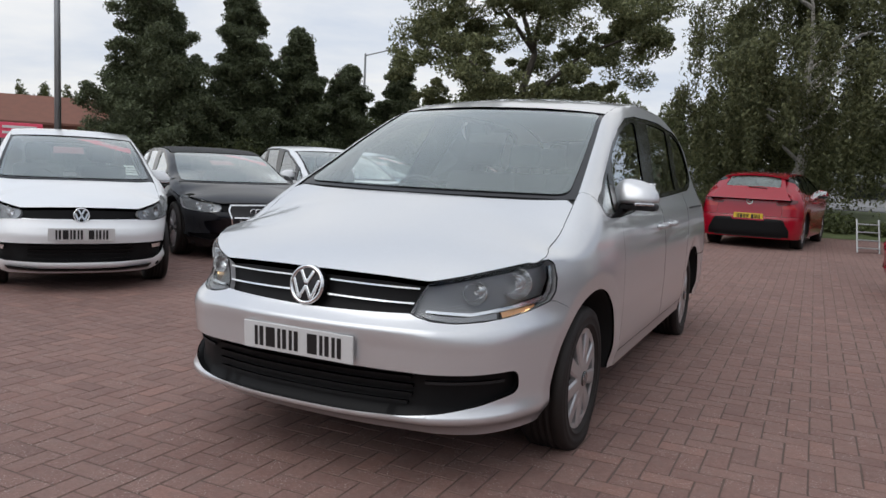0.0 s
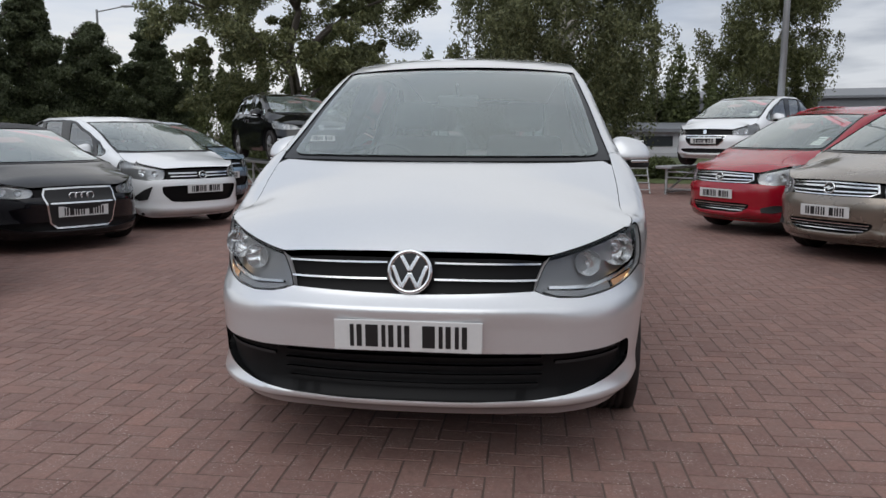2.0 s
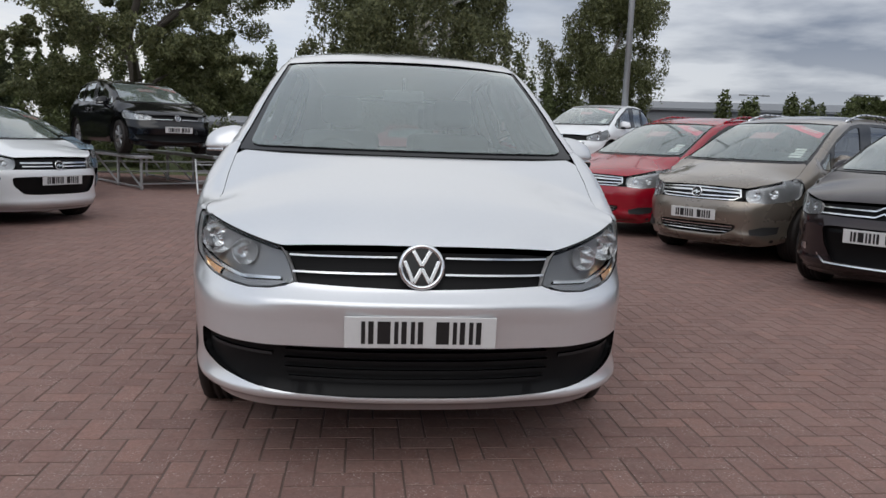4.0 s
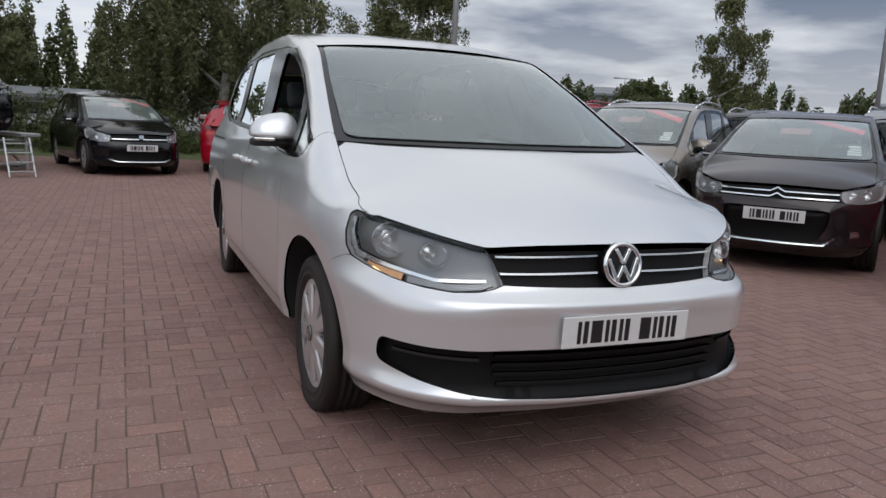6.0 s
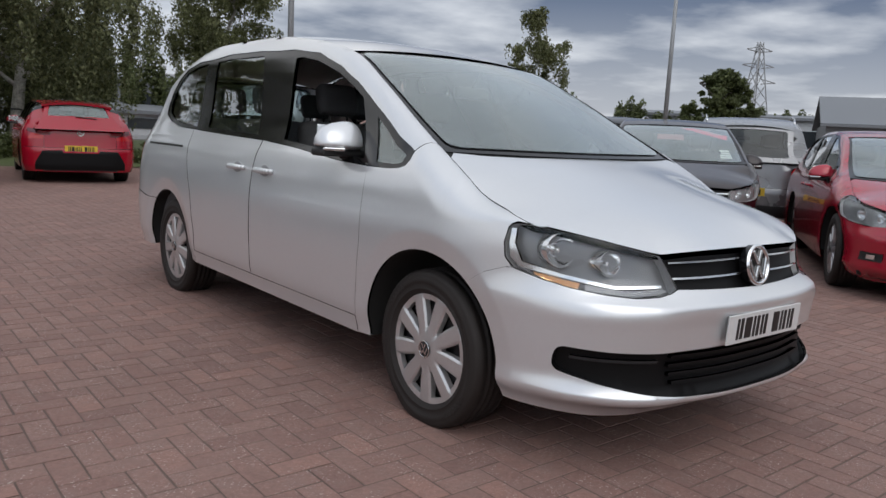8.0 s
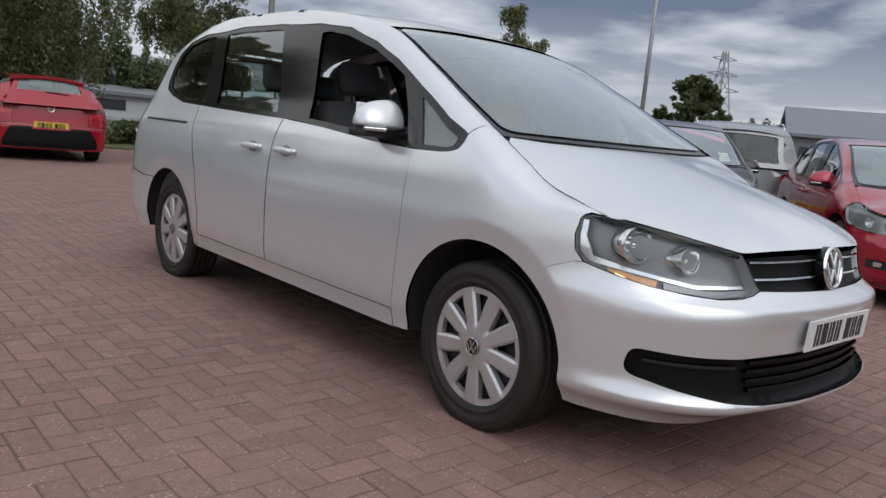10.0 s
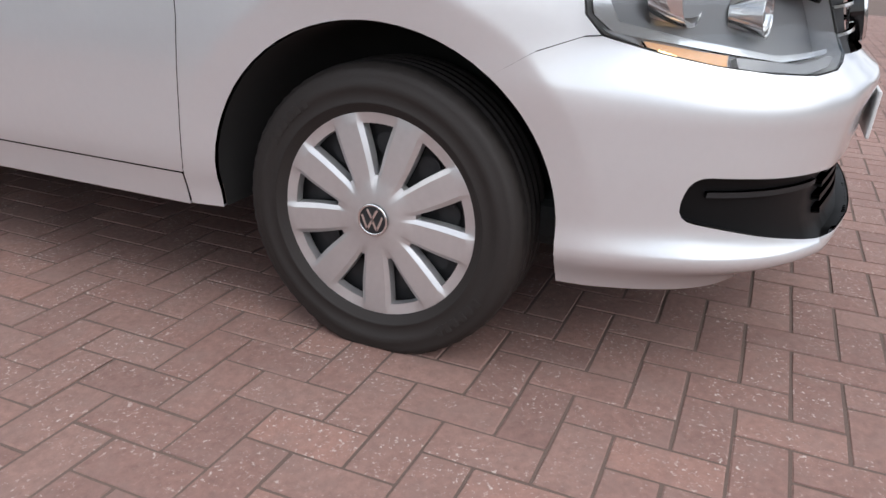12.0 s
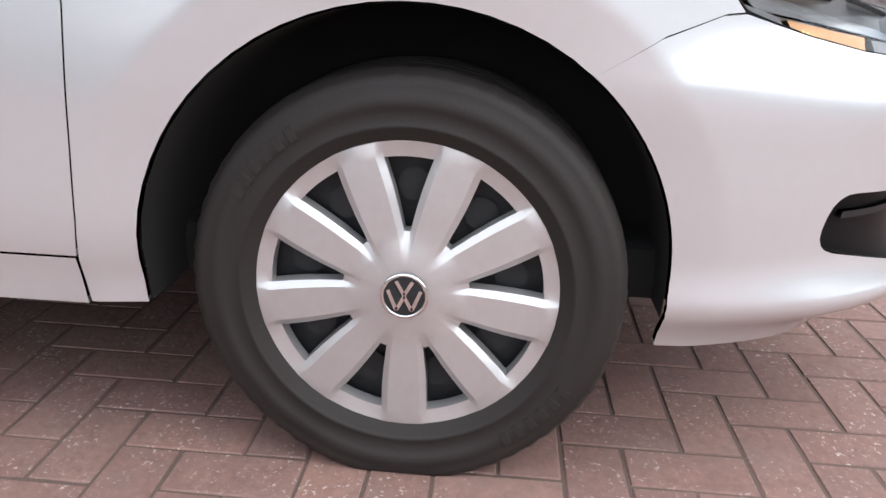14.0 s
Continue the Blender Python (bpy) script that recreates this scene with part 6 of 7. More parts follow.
def tree(name, label, at, height, spread, material, bark, seed, base=0.2, clumps=60, per=200, size=0.2, shape="round", droop=0.0, trunk=0.18):
    rng = np.random.default_rng(seed)
    t = tagged(new(name), label, "tree")
    bm = bmesh.new()
    pts = [Vector((0, 0, -0.1))]
    for i in range(1, 7):
        pts.append(Vector((rng.normal(0, 0.06) * i, rng.normal(0, 0.06) * i, height * 0.9 * i / 6)))
    for i in range(6):
        tube(bm, pts[i], pts[i + 1], trunk * (1 - i / 6.5), trunk * (1 - (i + 1) / 6.5), n=8, cap=False)
    part("trunk", bm, bark, t, smooth=True)
    cs, rs, sub_c, sub_r = [], [], [], []
    for i in range(clumps):
        a = rng.random() * 2 * math.pi
        if shape == "cone":
            # tiers of boughs that sweep up a little and thin out to their tips
            q = (i + rng.random()) / clumps
            z = height * (base + (0.97 - base) * q)
            ln = spread * ((1 - q) ** 0.8 * (0.6 + 0.5 * rng.random()) + 0.05)
            tip = (ln * math.cos(a), ln * math.sin(a), z + ln * 0.22)
            cs.append(tip); rs.append((0.2, 0.2, 0.2))
            for f in (0.25, 0.5, 0.72, 0.9, 1.05):
                k = (0.16 + 0.30 * (1 - q)) * spread * (1.15 - 0.75 * f) * (0.7 + 0.6 * rng.random())
                sub_c.append((tip[0] * f + rng.normal(0, 0.08), tip[1] * f + rng.normal(0, 0.08), z + ln * 0.22 * f * f - 0.1 * f)); sub_r.append((k, k, k * 0.7))
            continue
        q = rng.random()
        z = height * (base + (1 - base) * q)
        if shape == "column":
            r = spread * (math.sin(math.pi * min(1, q * 0.86 + 0.12)) ** 0.7) * (0.3 + 0.7 * rng.random())
        else:
            r = spread * math.sqrt(max(0.02, 1 - (2 * q - 0.85) ** 2 / 1.4)) * (0.25 + 0.75 * math.sqrt(rng.random()))
        cs.append((r * math.cos(a), r * math.sin(a), z))
        k = (0.5 + 0.6 * rng.random()) * (spread * 0.24 if shape == "round" else spread * 0.34)
        rs.append((k, k, k * 0.75))
        for f in range(7):
            # each clump breaks up into twigs round its rim
            d = rng.normal(0, 1, 3); d /= np.linalg.norm(d)
            kk = k * (0.26 + 0.30 * rng.random())
            sub_c.append(tuple(np.array(cs[-1]) + d * k * (0.35 + 0.75 * rng.random()) * np.array((1, 1, 0.7)))); sub_r.append((kk, kk, kk * 0.7))
    for i in range(0, clumps, max(1, clumps // 12)):
        bm = bmesh.new()
        c = Vector(cs[i]); z = max(height * base * 0.8, c.z - 0.55 * c.xy.length)
        j = min(5, int(z / (height * 0.9) * 6)); a = pts[j].lerp(pts[j + 1], min(1, max(0, z / (height * 0.15) - j)))
        m = a.lerp(c, 0.5) + Vector((0, 0, 0.12 * c.xy.length))
        tube(bm, a, m, trunk * 0.35, trunk * 0.22, n=6, cap=False); tube(bm, m, c, trunk * 0.22, trunk * 0.08, n=6, cap=False)
        part("limb", bm, bark, t, smooth=True)
    leaves("crown", sub_c, sub_r, per, size, material, t, rng, droop)
    t.matrix_basis = pose(*at, GROUND, 0, 0, seed * 37)
    return t


tree("conifer", "tall dark green conifer behind the parked cars", (-16.6, 14.8), 8.2, 2.2, M_CONIF, M_BARK, 1, 0.02, 100, 260, 0.07, "cone")
tree("conifer", "tall dark green conifer beside its neighbour", (-15.9, 18.0), 7.3, 2.1, M_CONIF, M_BARK, 2, 0.02, 95, 260, 0.07, "cone")
tree("conifer", "medium dark green conifer in the boundary row", (-15.2, 20.2), 6.0, 2.1, M_CONIF, M_BARK, 3, 0.02, 85, 260, 0.07, "cone")
tree("conifer", "bushy dark conifer in the boundary row", (-14.2, 22.0), 4.9, 2.3, M_CONIF, M_BARK, 4, 0.02, 80, 260, 0.07, "cone")
tree("conifer", "dark conifer with a pointed top", (-13.2, 24.0), 5.3, 1.9, M_CONIF, M_BARK, 14, 0.02, 80, 260, 0.07, "cone")
tree("conifer", "broad dark conifer behind the hedge", (-18.5, 16.9), 6.2, 2.3, M_CONIF, M_BARK, 15, 0.02, 90, 260, 0.07, "cone")
tree("oak_tree", "broad oak with open dark green crown", (-7.6, 23.2), 8.9, 4.8, M_OAK, M_BARK, 5, 0.22, 92, 270, 0.09, "round", trunk=0.28)
tree("birch_tree", "large drooping birch with fine dark leaves", (1.2, 22.0), 8.3, 3.35, M_BIRCH, M_BIRCHBARK, 6, 0.14, 95, 230, 0.078, "round", droop=1.6, trunk=0.2)
tree("birch_tree", "slender birch with thin yellowish green leaves", (9.2, 27.0), 9.0, 2.3, M_YBIRCH, M_BIRCHBARK, 7, 0.2, 70, 170, 0.08, "column", droop=0.9, trunk=0.14)
tree("birch_tree", "lone slender birch far across the lot", (19.0, 20.2), 6.2, 1.4, M_YBIRCH, M_BIRCHBARK, 8, 0.15, 45, 60, 0.08, "column", droop=0.5, trunk=0.1)
tree("round_bush", "dark green bushy tree beyond the cars", (30.4, 19.3), 4.7, 1.7, M_HEDGE, M_BARK, 9, 0.05, 60, 90, 0.13, "column")
tree("round_bush", "dark green shrub tree at the lot's edge", (17.0, 22.6), 2.9, 1.4, M_HEDGE, M_BARK, 10, 0.05, 40, 80, 0.10, "column")


def hedge(name, label, pts, hgt, wide, seed, size=0.065, per=650, mater=None):
    rng = np.random.default_rng(seed)
    h = tagged(new(name), label, "hedge")
    cs, rs = [], []
    for a, b in zip(pts, pts[1:]):
        a, b = np.array(a), np.array(b)
        k = int(np.linalg.norm(b - a) / 0.45)
        for i in range(k):
            for q in range(2):
                c = a + (b - a) * (i + rng.random()) / k + rng.normal(0, wide * 0.25, 2)
                z = hgt * (0.25 + 0.55 * rng.random()) if q else hgt * 0.3
                cs.append((c[0], c[1], z)); rs.append((0.45, 0.45, hgt * 0.30))
    leaves("hedge_leaves", cs, rs, per, size, mater or M_HEDGE, h, rng)
    for a, b in zip(pts, pts[1:]):
        k = int(math.dist(a, b) / 1.2)
        for i in range(k):
            x, y = a[0] + (b[0] - a[0]) * (i + 0.5) / k, a[1] + (b[1] - a[1]) * (i + 0.5) / k
            bm = bmesh.new()
            tube(bm, (x, y, -0.05), (x + rng.normal(0, 0.1), y, hgt * 0.7), 0.03, 0.01, n=5)
            part("stem", bm, M_BARK, h)
    h.location.z = GROUND
    return h


hedge("boundary_hedge", "dense dark green hedge along the lot's edge", [(-19, 12.5), (-13, 17.0), (-8, 18.6), (-3, 19.2)], 1.75, 0.9, 21)
hedge("low_shrubs", "low mixed green shrubs behind the red coupe", [(-3, 18.6), (0.5, 19.0)], 1.15, 0.9, 22)
hedge("low_shrubs", "knee-high dark shrubs beside the display stand", [(0.5, 19.0), (5.5, 18.6)], 0.62, 0.7, 26)
hedge("low_shrubs", "low green shrubs beyond the raised hatchback", [(5.5, 19.5), (10, 20.5), (15, 22)], 0.9, 0.7, 23, per=260)
hedge("far_hedge", "line of distant dark green trees", [(20, 40), (40, 36), (62, 22), (70, 5)], 4.4, 2.5, 24, 0.20, 420)
hedge("far_hedge", "line of distant dark trees on the skyline", [(-60, 40), (-35, 46), (-10, 48), (15, 46)], 6.5, 3.0, 25, 0.22, 420)

# grass bank behind the lot
M_GRASS = mat("grass", (0.08, 0.10, 0.035), rough=0.9, bump=0.5, scale=80, vary=0.3, vary_scale=2)
bm = bmesh.new()
n1 = 60
g = [[bm.verts.new((-30 + i * 1.0, 17.6 + j * 3.0 + 0.002 * (i - 28) ** 2 * 0, GROUND + (0.005, 0.25, 0.45, 0.42)[j] + 0.05 * noise.noise((i * 0.5, j, 0)))) for i in range(n1)] for j in range(4)]
for j in range(3):
    for i in range(n1 - 1):
        bm.faces.new((g[j][i], g[j][i + 1], g[j + 1][i + 1], g[j + 1][i]))
tagged(part("grass_bank", bm, M_GRASS, smooth=True), "grass bank behind the paved lot", "grass", kind="structure")

# road beyond the bank
bm = bmesh.new(); box(bm, (-5, 30.6, GROUND + 0.30), (90, 7.0, 0.30), 0.02)
tagged(part("road", bm, mat("pale_road", (0.22, 0.22, 0.22), rough=0.9, vary=0.15, vary_scale=0.8, bump=0.3, scale=60)), "pale grey road beyond the grass bank", "road", kind="structure")

# ---- masts, pylon and buildings ----
M_MAST = mat("mast_grey", (0.30, 0.31, 0.32), rough=0.5, metal=0.5, vary=0.1)


def mast(at, hgt, r, label, arm=True):
    m = tagged(new("lamp_post"), label, "lamp post", "lamp posts")
    bm = bmesh.new(); tube(bm, (0, 0, 0), (0, 0, hgt), r, r * 0.6, n=14)
    part("pole", bm, M_MAST, m, smooth=True)
    if arm:
        bm = bmesh.new(); tube(bm, (-0.6, 0, hgt), (0.6, 0, hgt), 0.03, n=8)
        part("arm", bm, M_MAST, m)
        for x in (-0.75, 0.75):
            bm = bmesh.new(); box(bm, (x, 0, hgt), (0.5, 0.22, 0.09), 0.03)
            part("lantern", bm, M_MAST, m)
    m.location = (*at, GROUND)
    return m


mast((5.9, 15.4), 9.0, 0.085, "tall grey lamp post between the rows")
mast((19.2, 14.2), 9.0, 0.085, "tall grey lamp post in the next row")
mast((-20.6, 14.6), 11.0, 0.10, "tall grey mast beside the brick house", arm=False)
mast((-20.0, 14.2), 11.0, 0.08, "tall grey mast paired with its neighbour", arm=False)
mast((24.5, 45.0), 4.6, 0.05, "far small lamp post")
mast((33.0, 46.0), 5.0, 0.05, "far small lamp post")
m_ = tagged(new("street_lamp"), "street lamp with one arm behind the conifers", "street lamp")
bm = bmesh.new(); tube(bm, (0, 0, 0), (0, 0, 6.6), 0.07, 0.05, n=10); part("pole", bm, M_MAST, m_)
bm = bmesh.new(); tube(bm, (0, 0, 6.5), (1.0, 0.3, 6.75), 0.03, n=8); part("arm", bm, M_MAST, m_)
bm = bmesh.new(); box(bm, (1.25, 0.37, 6.78), (0.6, 0.18, 0.08), 0.03); part("lantern", bm, M_MAST, m_)
m_.location = (-18.6, 30.0, GROUND)

py = tagged(new("pylon"), "distant lattice electricity pylon", "pylon")
def taper(z): return 2.6 * (1 - z / 23.5) ** 1.15 + 0.25
for sx in (-1, 1):
    for sy in (-1, 1):
        bm = bmesh.new()
        for i in range(8):
            z0, z1 = 22 * i / 8, 22 * (i + 1) / 8
            tube(bm, (sx * taper(z0), sy * taper(z0), z0), (sx * taper(z1), sy * taper(z1), z1), 0.12, n=5)
        part("leg", bm, M_MAST, py)
for i in range(8):
    z0, z1 = 22 * i / 8, 22 * (i + 1) / 8
    bm = bmesh.new()
    a, b = taper(z0), taper(z1)
    for (x0, y0), (x1, y1) in (((-1, -1), (1, -1)), ((1, -1), (1, 1)), ((1, 1), (-1, 1)), ((-1, 1), (-1, -1))):
        tube(bm, (x0 * a, y0 * a, z0), (x1 * b, y1 * b, z1), 0.07, n=4); tube(bm, (x1 * a, y1 * a, z0), (x0 * b, y0 * b, z1), 0.07, n=4)
    part("lattice", bm, M_MAST, py)
for z, w in ((14.5, 4.6), (17.5, 3.8), (20.5, 3.0)):
    for s in (-1, 1):
        bm = bmesh.new()
        tube(bm, (s * taper(z), 0, z + 0.5), (s * w, 0, z), 0.10, n=5); tube(bm, (s * taper(z), 0, z - 0.4), (s * w, 0, z), 0.10, n=5)
        part("cross_arm", bm, M_MAST, py)
py.matrix_basis = pose(139.3, 79.3, 0, 0, 0, -20)

M_CLAD = mat("pale_cladding", (0.50, 0.52, 0.54), rough=0.6, vary=0.08, vary_scale=0.5)
M_ROOFG = mat("grey_roof_sheet", (0.16, 0.17, 0.185), rough=0.5, vary=0.1, vary_scale=0.5)
M_DKCLAD = mat("dark_cladding", (0.17, 0.175, 0.185), rough=0.6, vary=0.08, vary_scale=0.5)
M_WIN = mat("dark_window", (0.03, 0.035, 0.04), rough=0.1, vary=0.1)
M_BRICK = mat("red_brick", (0.26, 0.11, 0.075), rough=0.9, vary=0.2, vary_scale=4, bump=0.3, scale=40)
M_TILES = mat("brown_roof_tiles", (0.20, 0.09, 0.065), rough=0.9, vary=0.2, vary_scale=2)


def shed(at, turn, size, eave, ridge, wall, roof, label, windows=6, sign=False):
    b = tagged(new("building"), label, "building")
    L, D = size
    bm = bmesh.new(); box(bm, (0, 0, eave / 2), (L, D, eave))
    part("wall", bm, wall, b)
    bm = bmesh.new()
    P = [(-L / 2 - .3, -D / 2 - .4, eave), (L / 2 + .3, -D / 2 - .4, eave), (L / 2 + .3, 0, ridge), (-L / 2 - .3, 0, ridge), (-L / 2 - .3, D / 2 + .4, eave), (L / 2 + .3, D / 2 + .4, eave)]
    v = [bm.verts.new(q) for q in P] + [bm.verts.new((x, y, z - 0.18)) for x, y, z in P]
    for f in ((0, 1, 2, 3), (3, 2, 5, 4), (6, 9, 8, 7), (9, 10, 11, 8), (0, 6, 7, 1), (4, 5, 11, 10), (0, 3, 9, 6), (3, 4, 10, 9), (1, 7, 8, 2), (2, 8, 11, 5)):
        bm.faces.new([v[i] for i in f])
    part("roof", bm, roof, b)
    for i in range(windows):
        x = -L / 2 + L * (i + 0.5) / windows
        bm = bmesh.new(); box(bm, (x, -D / 2 - 0.02, eave * 0.58), (L / windows * 0.55, 0.06, eave * 0.34), 0.01)
        part("window", bm, M_WIN, b)
    if sign:
        bm = bmesh.new(); box(bm, (L * 0.18, -D / 2 - 0.08, eave * 0.86), (3.4, 0.08, 0.62), 0.02)
        sb = part("sign_panel", bm, M_PAPER, b, "white sign panel")
        bm = bmesh.new(); box(bm, (L * 0.18 + 0.3, -D / 2 - 0.13, eave * 0.86), (2.2, 0.02, 0.18))
        part("text_bar", bm, M_ROOFG, sb, "grey bar for writing")
    b.matrix_basis = pose(*at, GROUND, 0, 0, turn)
    return b


shed((49.0, 14.2), -62, (16, 10), 2.9, 4.7, M_DKCLAD, M_ROOFG, "low dark showroom with grey pitched roof and white sign", 7, sign=True)
shed((52.0, 32.0), -58, (14, 9), 3.6, 4.0, M_CLAD, M_ROOFG, "pale flat workshop building in the distance", 4)
shed((36.0, 46.0), -38, (24, 10), 2.4, 2.7, M_CLAD, M_ROOFG, "long pale warehouse on the skyline", 8)
shed((26.0, 62.0), -20, (30, 10), 4.2, 5.0, M_ROOFG, M_ROOFG, "far grey industrial shed", 6)
shed((2.0, 44.0), 5, (26, 8), 1.6, 2.0, M_CLAD, M_ROOFG, "pale low building glimpsed through the trees", 8)
shed((-55.0, 37.5), 52, (13, 8), 3.2, 5.4, M_BRICK, M_TILES, "red brick house with a brown tiled roof", 4)

sg = tagged(new("sign_board"), "red sign board on a post beside the house", "sign")
bm = bmesh.new(); box(bm, (0, 0, 1.62), (0.95, 0.04, 0.36), 0.01); part("panel", bm, M_BANNER, sg)
for z in (1.70, 1.57):
    bm = bmesh.new(); box(bm, (0, -0.024, z), (0.7, 0.006, 0.06)); part("text_bar", bm, M_PAPER, sg, "white bar for writing")
for x in (-0.35, 0.35):
    bm = bmesh.new(); tube(bm, (x, 0.03, 0), (x, 0.03, 1.7), 0.025, n=8); part("post", bm, M_MAST, sg)
sg.matrix_basis = pose(-14.9, 9.3, GROUND, 0, 0, 55)

# unseen long wall, added on the side nobody looks at to darken the car's nose
M_WALL = mat("grey_render", (0.22, 0.205, 0.19), rough=0.85, vary=0.15, vary_scale=0.8, bump=0.2, scale=40)
bm = bmesh.new(); box(bm, (0, 0, 1.4), (60, 0.3, 2.8), 0.02)
tagged(part("unseen_wall_south", bm, M_WALL, m=pose(0, -14.0, GROUND)), "plain grey unseen wall, added to darken light and reflections from the south", "wall", kind="structure")

# ---- ground and block paving ----
def paving_mat(name, per_island):
    m = bpy.data.materials.new(name)
    m.use_nodes = True
    n, l = m.node_tree.nodes, m.node_tree.links
    b = n["Principled BSDF"]
    b.inputs["Roughness"].default_value = 0.82
    if per_island:
        rnd = n.new("ShaderNodeNewGeometry").outputs["Random Per Island"]
    else:
        rnd = n.new("ShaderNodeObjectInfo").outputs["Random"]
    ramp = n.new("ShaderNodeValToRGB")
    e = ramp.color_ramp.elements
    e[0].position, e[0].color = 0.0, (0.184, 0.106, 0.091, 1)
    e[1].position, e[1].color = 1.0, (0.258, 0.144, 0.118, 1)
    k = ramp.color_ramp.elements.new(0.35); k.color = (0.213, 0.121, 0.102, 1)
    k = ramp.color_ramp.elements.new(0.82); k.color = (0.227, 0.136, 0.115, 1)
    l.new(rnd, ramp.inputs[0])
    tc = n.new("ShaderNodeTexCoord")
    geo = n.new("ShaderNodeNewGeometry")
    big = n.new("ShaderNodeTexNoise"); big.inputs["Scale"].default_value = 0.7; big.inputs["Detail"].default_value = 5
    fine = n.new("ShaderNodeTexNoise"); fine.inputs["Scale"].default_value = 55; fine.inputs["Detail"].default_value = 6; fine.inputs["Roughness"].default_value = 0.7
    sp = n.new("ShaderNodeTexNoise"); sp.inputs["Scale"].default_value = 105; sp.inputs["Detail"].default_value = 3; sp.inputs["Roughness"].default_value = 0.7
    for q in (big, fine, sp):
        l.new(geo.outputs["Position"], q.inputs["Vector"])
    mr = n.new("ShaderNodeMapRange"); mr.inputs[3].default_value, mr.inputs[4].default_value = 0.78, 1.22
    l.new(big.outputs["Fac"], mr.inputs[0])
    mr2 = n.new("ShaderNodeMapRange"); mr2.inputs[1].default_value, mr2.inputs[2].default_value = 0.3, 0.7; mr2.inputs[3].default_value, mr2.inputs[4].default_value = 0.80, 1.18
    l.new(fine.outputs["Fac"], mr2.inputs[0])
    mm = n.new("ShaderNodeMath"); mm.operation = "MULTIPLY"; l.new(mr.outputs[0], mm.inputs[0]); l.new(mr2.outputs[0], mm.inputs[1])
    hs = n.new("ShaderNodeHueSaturation"); l.new(ramp.outputs[0], hs.inputs["Color"]); l.new(mm.outputs[0], hs.inputs["Value"])
    # greyed wear in patches
    wear = n.new("ShaderNodeTexNoise"); wear.inputs["Scale"].default_value = 11; wear.inputs["Detail"].default_value = 5; wear.inputs["Roughness"].default_value = 0.65
    l.new(geo.outputs["Position"], wear.inputs["Vector"])
    wm = n.new("ShaderNodeMapRange"); wm.inputs[1].default_value, wm.inputs[2].default_value = 0.46, 0.66; wm.inputs[4].default_value = 0.55
    l.new(wear.outputs["Fac"], wm.inputs[0])
    wx = n.new("ShaderNodeMixRGB"); wx.inputs[2].default_value = (0.209, 0.136, 0.119, 1)
    l.new(wm.outputs[0], wx.inputs[0]); l.new(hs.outputs[0], wx.inputs[1])
    # pale grit caught in the surface
    gr = n.new("ShaderNodeMapRange"); gr.inputs[1].default_value, gr.inputs[2].default_value = 0.59, 0.68
    l.new(sp.outputs["Fac"], gr.inputs[0])
    gm = n.new("ShaderNodeMapRange"); gm.inputs[1].default_value, gm.inputs[2].default_value = 0.40, 0.60
    patch = n.new("ShaderNodeTexNoise"); patch.inputs["Scale"].default_value = 7; patch.inputs["Detail"].default_value = 3
    l.new(geo.outputs["Position"], patch.inputs["Vector"])
    l.new(patch.outputs["Fac"], gm.inputs[0])
    gg = n.new("ShaderNodeMath"); gg.operation = "MULTIPLY"; l.new(gr.outputs[0], gg.inputs[0]); l.new(gm.outputs[0], gg.inputs[1])
    mx = n.new("ShaderNodeMixRGB"); mx.inputs[2].default_value = (0.50, 0.42, 0.38, 1)
    l.new(gg.outputs[0], mx.inputs[0]); l.new(wx.outputs[0], mx.inputs[1]); l.new(mx.outputs[0], b.inputs["Base Color"])
    bp = n.new("ShaderNodeBump"); bp.inputs["Strength"].default_value = 0.7; bp.inputs["Distance"].default_value = 0.004
    hm = n.new("ShaderNodeMath"); hm.operation = "MULTIPLY_ADD"; hm.inputs[1].default_value = 1.5; l.new(wear.outputs["Fac"], hm.inputs[0]); l.new(fine.outputs["Fac"], hm.inputs[2])
    l.new(hm.outputs[0], bp.inputs["Height"]); l.new(bp.outputs[0], b.inputs["Normal"])
    return m


M_PAVE, M_PAVE1 = paving_mat("block_paving", True), paving_mat("block_paving_near", False)
M_SAND = mat("joint_sand", (0.118, 0.080, 0.066), rough=0.95, vary=0.3, vary_scale=1.5, bump=0.4, scale=300)
bm = bmesh.new()
bmesh.ops.create_grid(bm, x_segments=2, y_segments=2, size=400)
ground = tagged(part("ground", bm, M_SAND), "sandy ground below the block paving", "ground", kind="structure")
ground.location.z = GROUND - 0.0022
# far part of the lot, where single blocks cannot be told apart
M_FARPAVE = mat("far_paving", (0.190, 0.117, 0.103), rough=0.85, vary=0.2, vary_scale=0.6, scale=8)
bm = bmesh.new()
for x0, x1, y0, y1 in ((-40, -11, -30, 17.5), (13, 60, -30, 30), (-11, 13, -30, -6), (5, 13, 20, 30)):
    v = [bm.verts.new((x, y, 0)) for x, y in ((x0, y0), (x1, y0), (x1, y1), (x0, y1))]
    bm.faces.new(v)
fp = tagged(part("far_pavement", bm, M_FARPAVE), "red block paving further off", "pavement", kind="structure")
fp.location.z = GROUND - 0.003

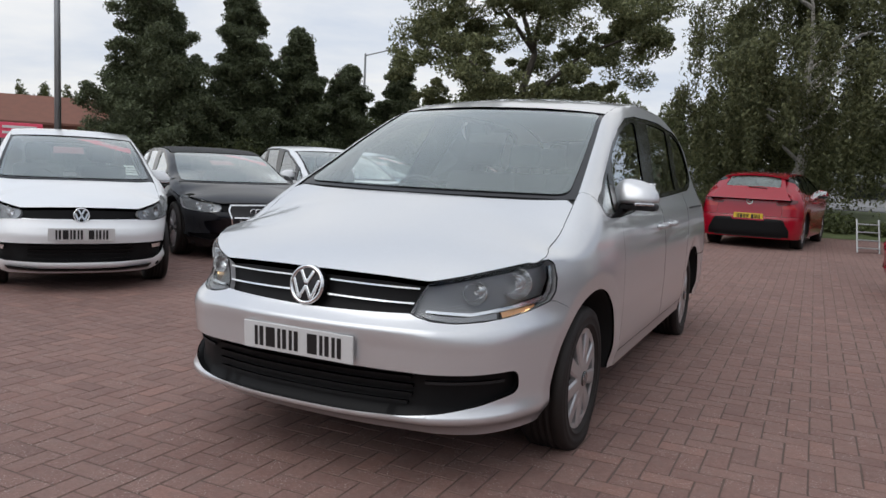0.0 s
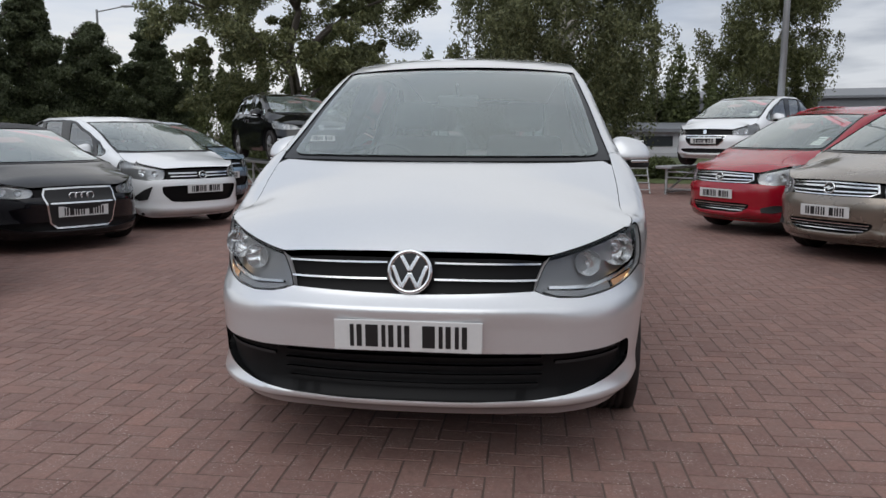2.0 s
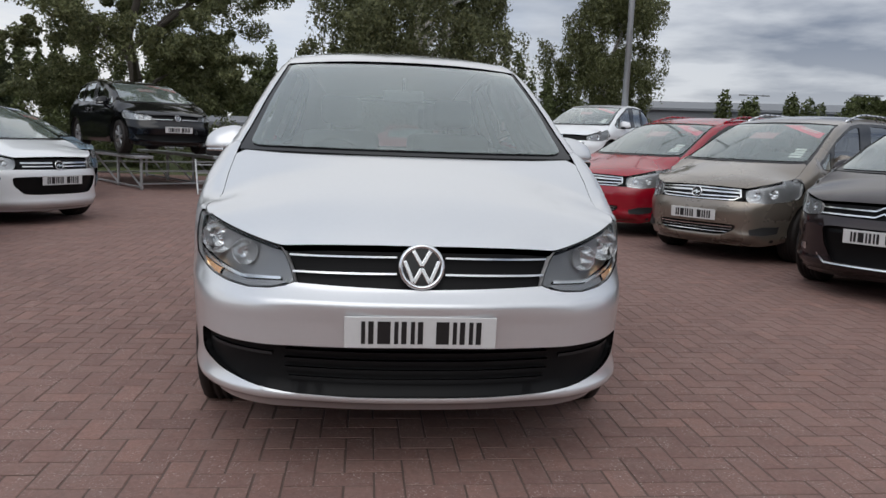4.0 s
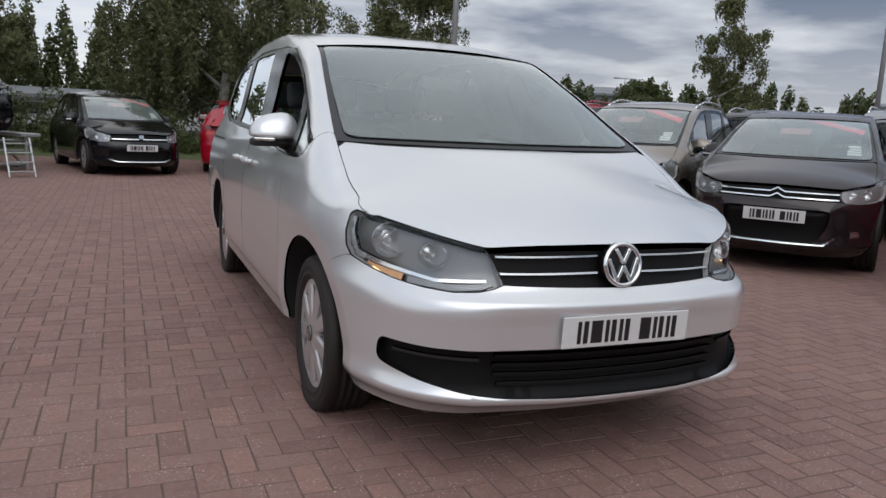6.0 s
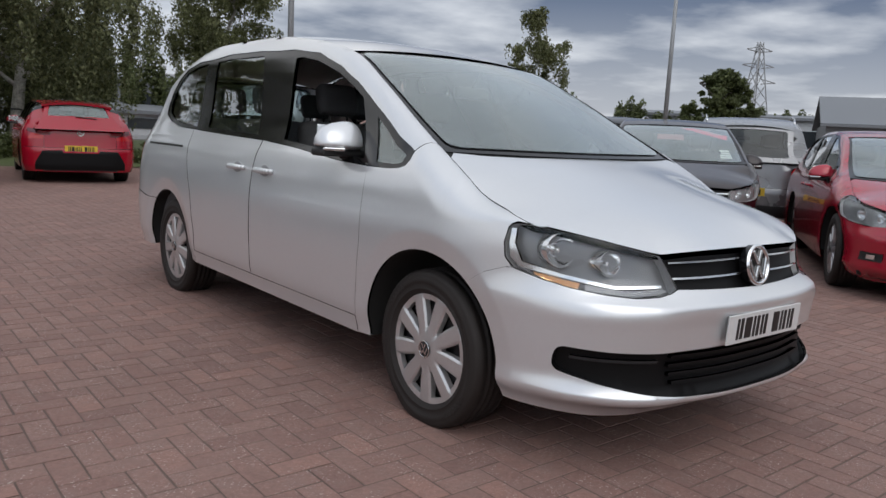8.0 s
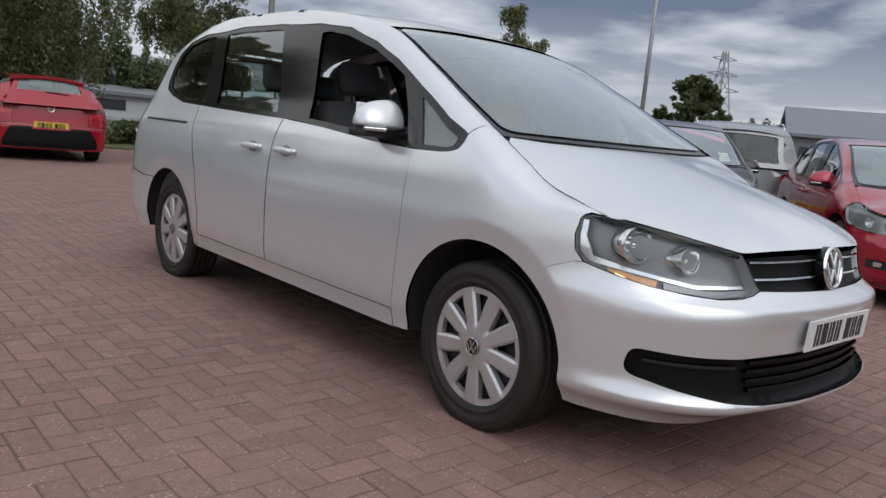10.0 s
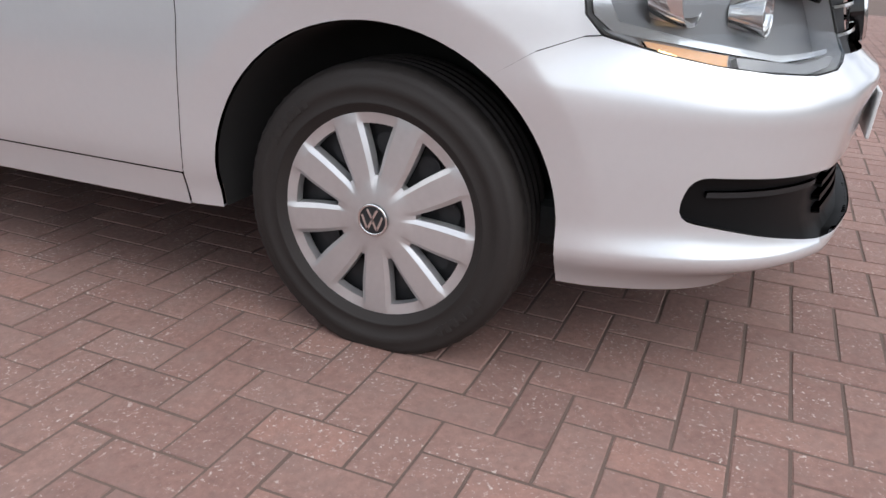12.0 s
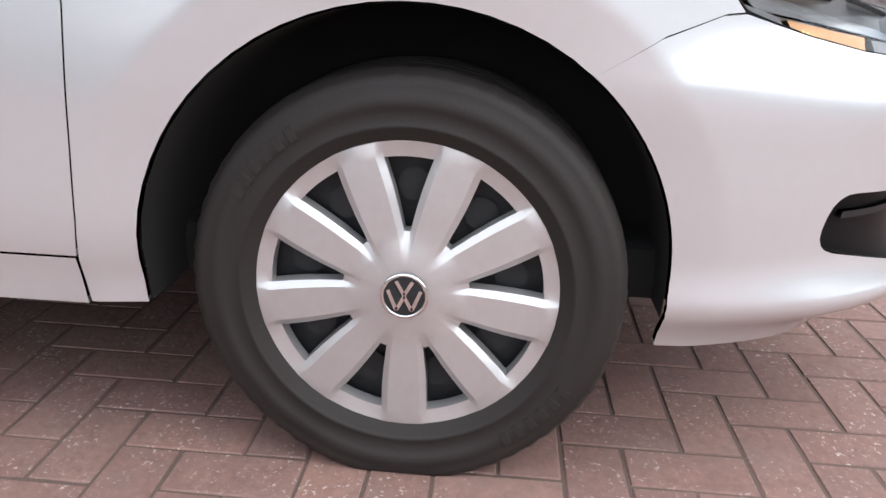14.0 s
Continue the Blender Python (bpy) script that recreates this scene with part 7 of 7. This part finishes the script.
W = 0.1045
PHASE_X, PHASE_Y, PAVE_TURN, MIRROR = -0.983 - 3 * W, 0.306, 0.0, 1
pave = tagged(new("pavement"), "weathered red brick block paving in herringbone bond", "pavement", kind="structure")
rng = np.random.default_rng(5)
cells = []
for j in range(-70, 210):
    for m4 in range(-90, 90):
        for (x, y, a, b) in ((j + 4 * m4, j, 2, 1), (j + 3 + 4 * m4, j, 1, 2)):
            cx, cy = (x + a / 2) * W * MIRROR + PHASE_X, (y + b / 2) * W + PHASE_Y
            if -11 < cx < 13 and -6 < cy < 20:
                cells.append((cx, cy, a, b))
cells = np.array(cells)
is_near = (cells[:, 0] > -2.45) & (cells[:, 0] < -0.75) & (cells[:, 1] > -0.75) & (cells[:, 1] < 1.75)
far = cells[~is_near]
n = len(far)
hx, hy = far[:, 2] * W / 2 - 0.0022, far[:, 3] * W / 2 - 0.0022
v = np.zeros((n, 8, 3))
tz = rng.normal(0, 0.0003, n)
for i, (sx, sy) in enumerate(((-1, -1), (1, -1), (1, 1), (-1, 1))):
    v[:, i, 0], v[:, i, 1], v[:, i, 2] = far[:, 0] + sx * (hx - 0.0028) + rng.normal(0, 0.0009, n), far[:, 1] + sy * (hy - 0.0028) + rng.normal(0, 0.0009, n), tz + rng.normal(0, 0.0002, n)
    v[:, i + 4, 0], v[:, i + 4, 1], v[:, i + 4, 2] = far[:, 0] + sx * hx, far[:, 1] + sy * hy, -0.0065
quads = np.array([(0, 1, 2, 3), (4, 5, 1, 0), (5, 6, 2, 1), (6, 7, 3, 2), (7, 4, 0, 3)])
idx = (np.arange(n)[:, None, None] * 8 + quads[None]).reshape(-1).astype(np.int32)
me = bpy.data.meshes.new("paving_blocks")
me.vertices.add(n * 8); me.vertices.foreach_set("co", v.ravel())
me.loops.add(len(idx)); me.loops.foreach_set("vertex_index", idx)
me.polygons.add(n * 5); me.polygons.foreach_set("loop_start", np.arange(0, len(idx), 4, dtype=np.int32))
me.polygons.foreach_set("use_smooth", [False] * (n * 5))
me.materials.append(M_PAVE); me.update(); me.validate()
pb = tagged(new("paving_blocks", me), "weathered red brick paving blocks in herringbone bond", kind="stuff")
pb.parent = pave
blocks = {}
for a, b in ((2, 1), (1, 2)):
    for q in range(6):
        bm = bmesh.new()
        box(bm, (0, 0, -0.012), (a * W - 0.0042, b * W - 0.0042, 0.024), 0.0032, seg=1)
        for vv in bm.verts:
            # worn, slightly crooked edges
            vv.co.x += rng.normal(0, 0.0010); vv.co.y += rng.normal(0, 0.0010)
            vv.co.z += rng.normal(0, 0.0002) if vv.co.z > -0.006 else 0
        me = bpy.data.meshes.new("paving_block"); bm.to_mesh(me); bm.free(); me.materials.append(M_PAVE1)
        blocks[(a, b, q)] = me
for cx, cy, a, b in cells[is_near]:
    ob = new("paving_block", blocks[(int(a), int(b), int(rng.integers(6)))])
    ob.parent = pave
    ob.matrix_basis = pose(cx, cy, rng.normal(0, 0.0003), rng.normal(0, 0.1), rng.normal(0, 0.1), 0)
pave.matrix_basis = pose(0, 0, GROUND, 0, 0, PAVE_TURN)
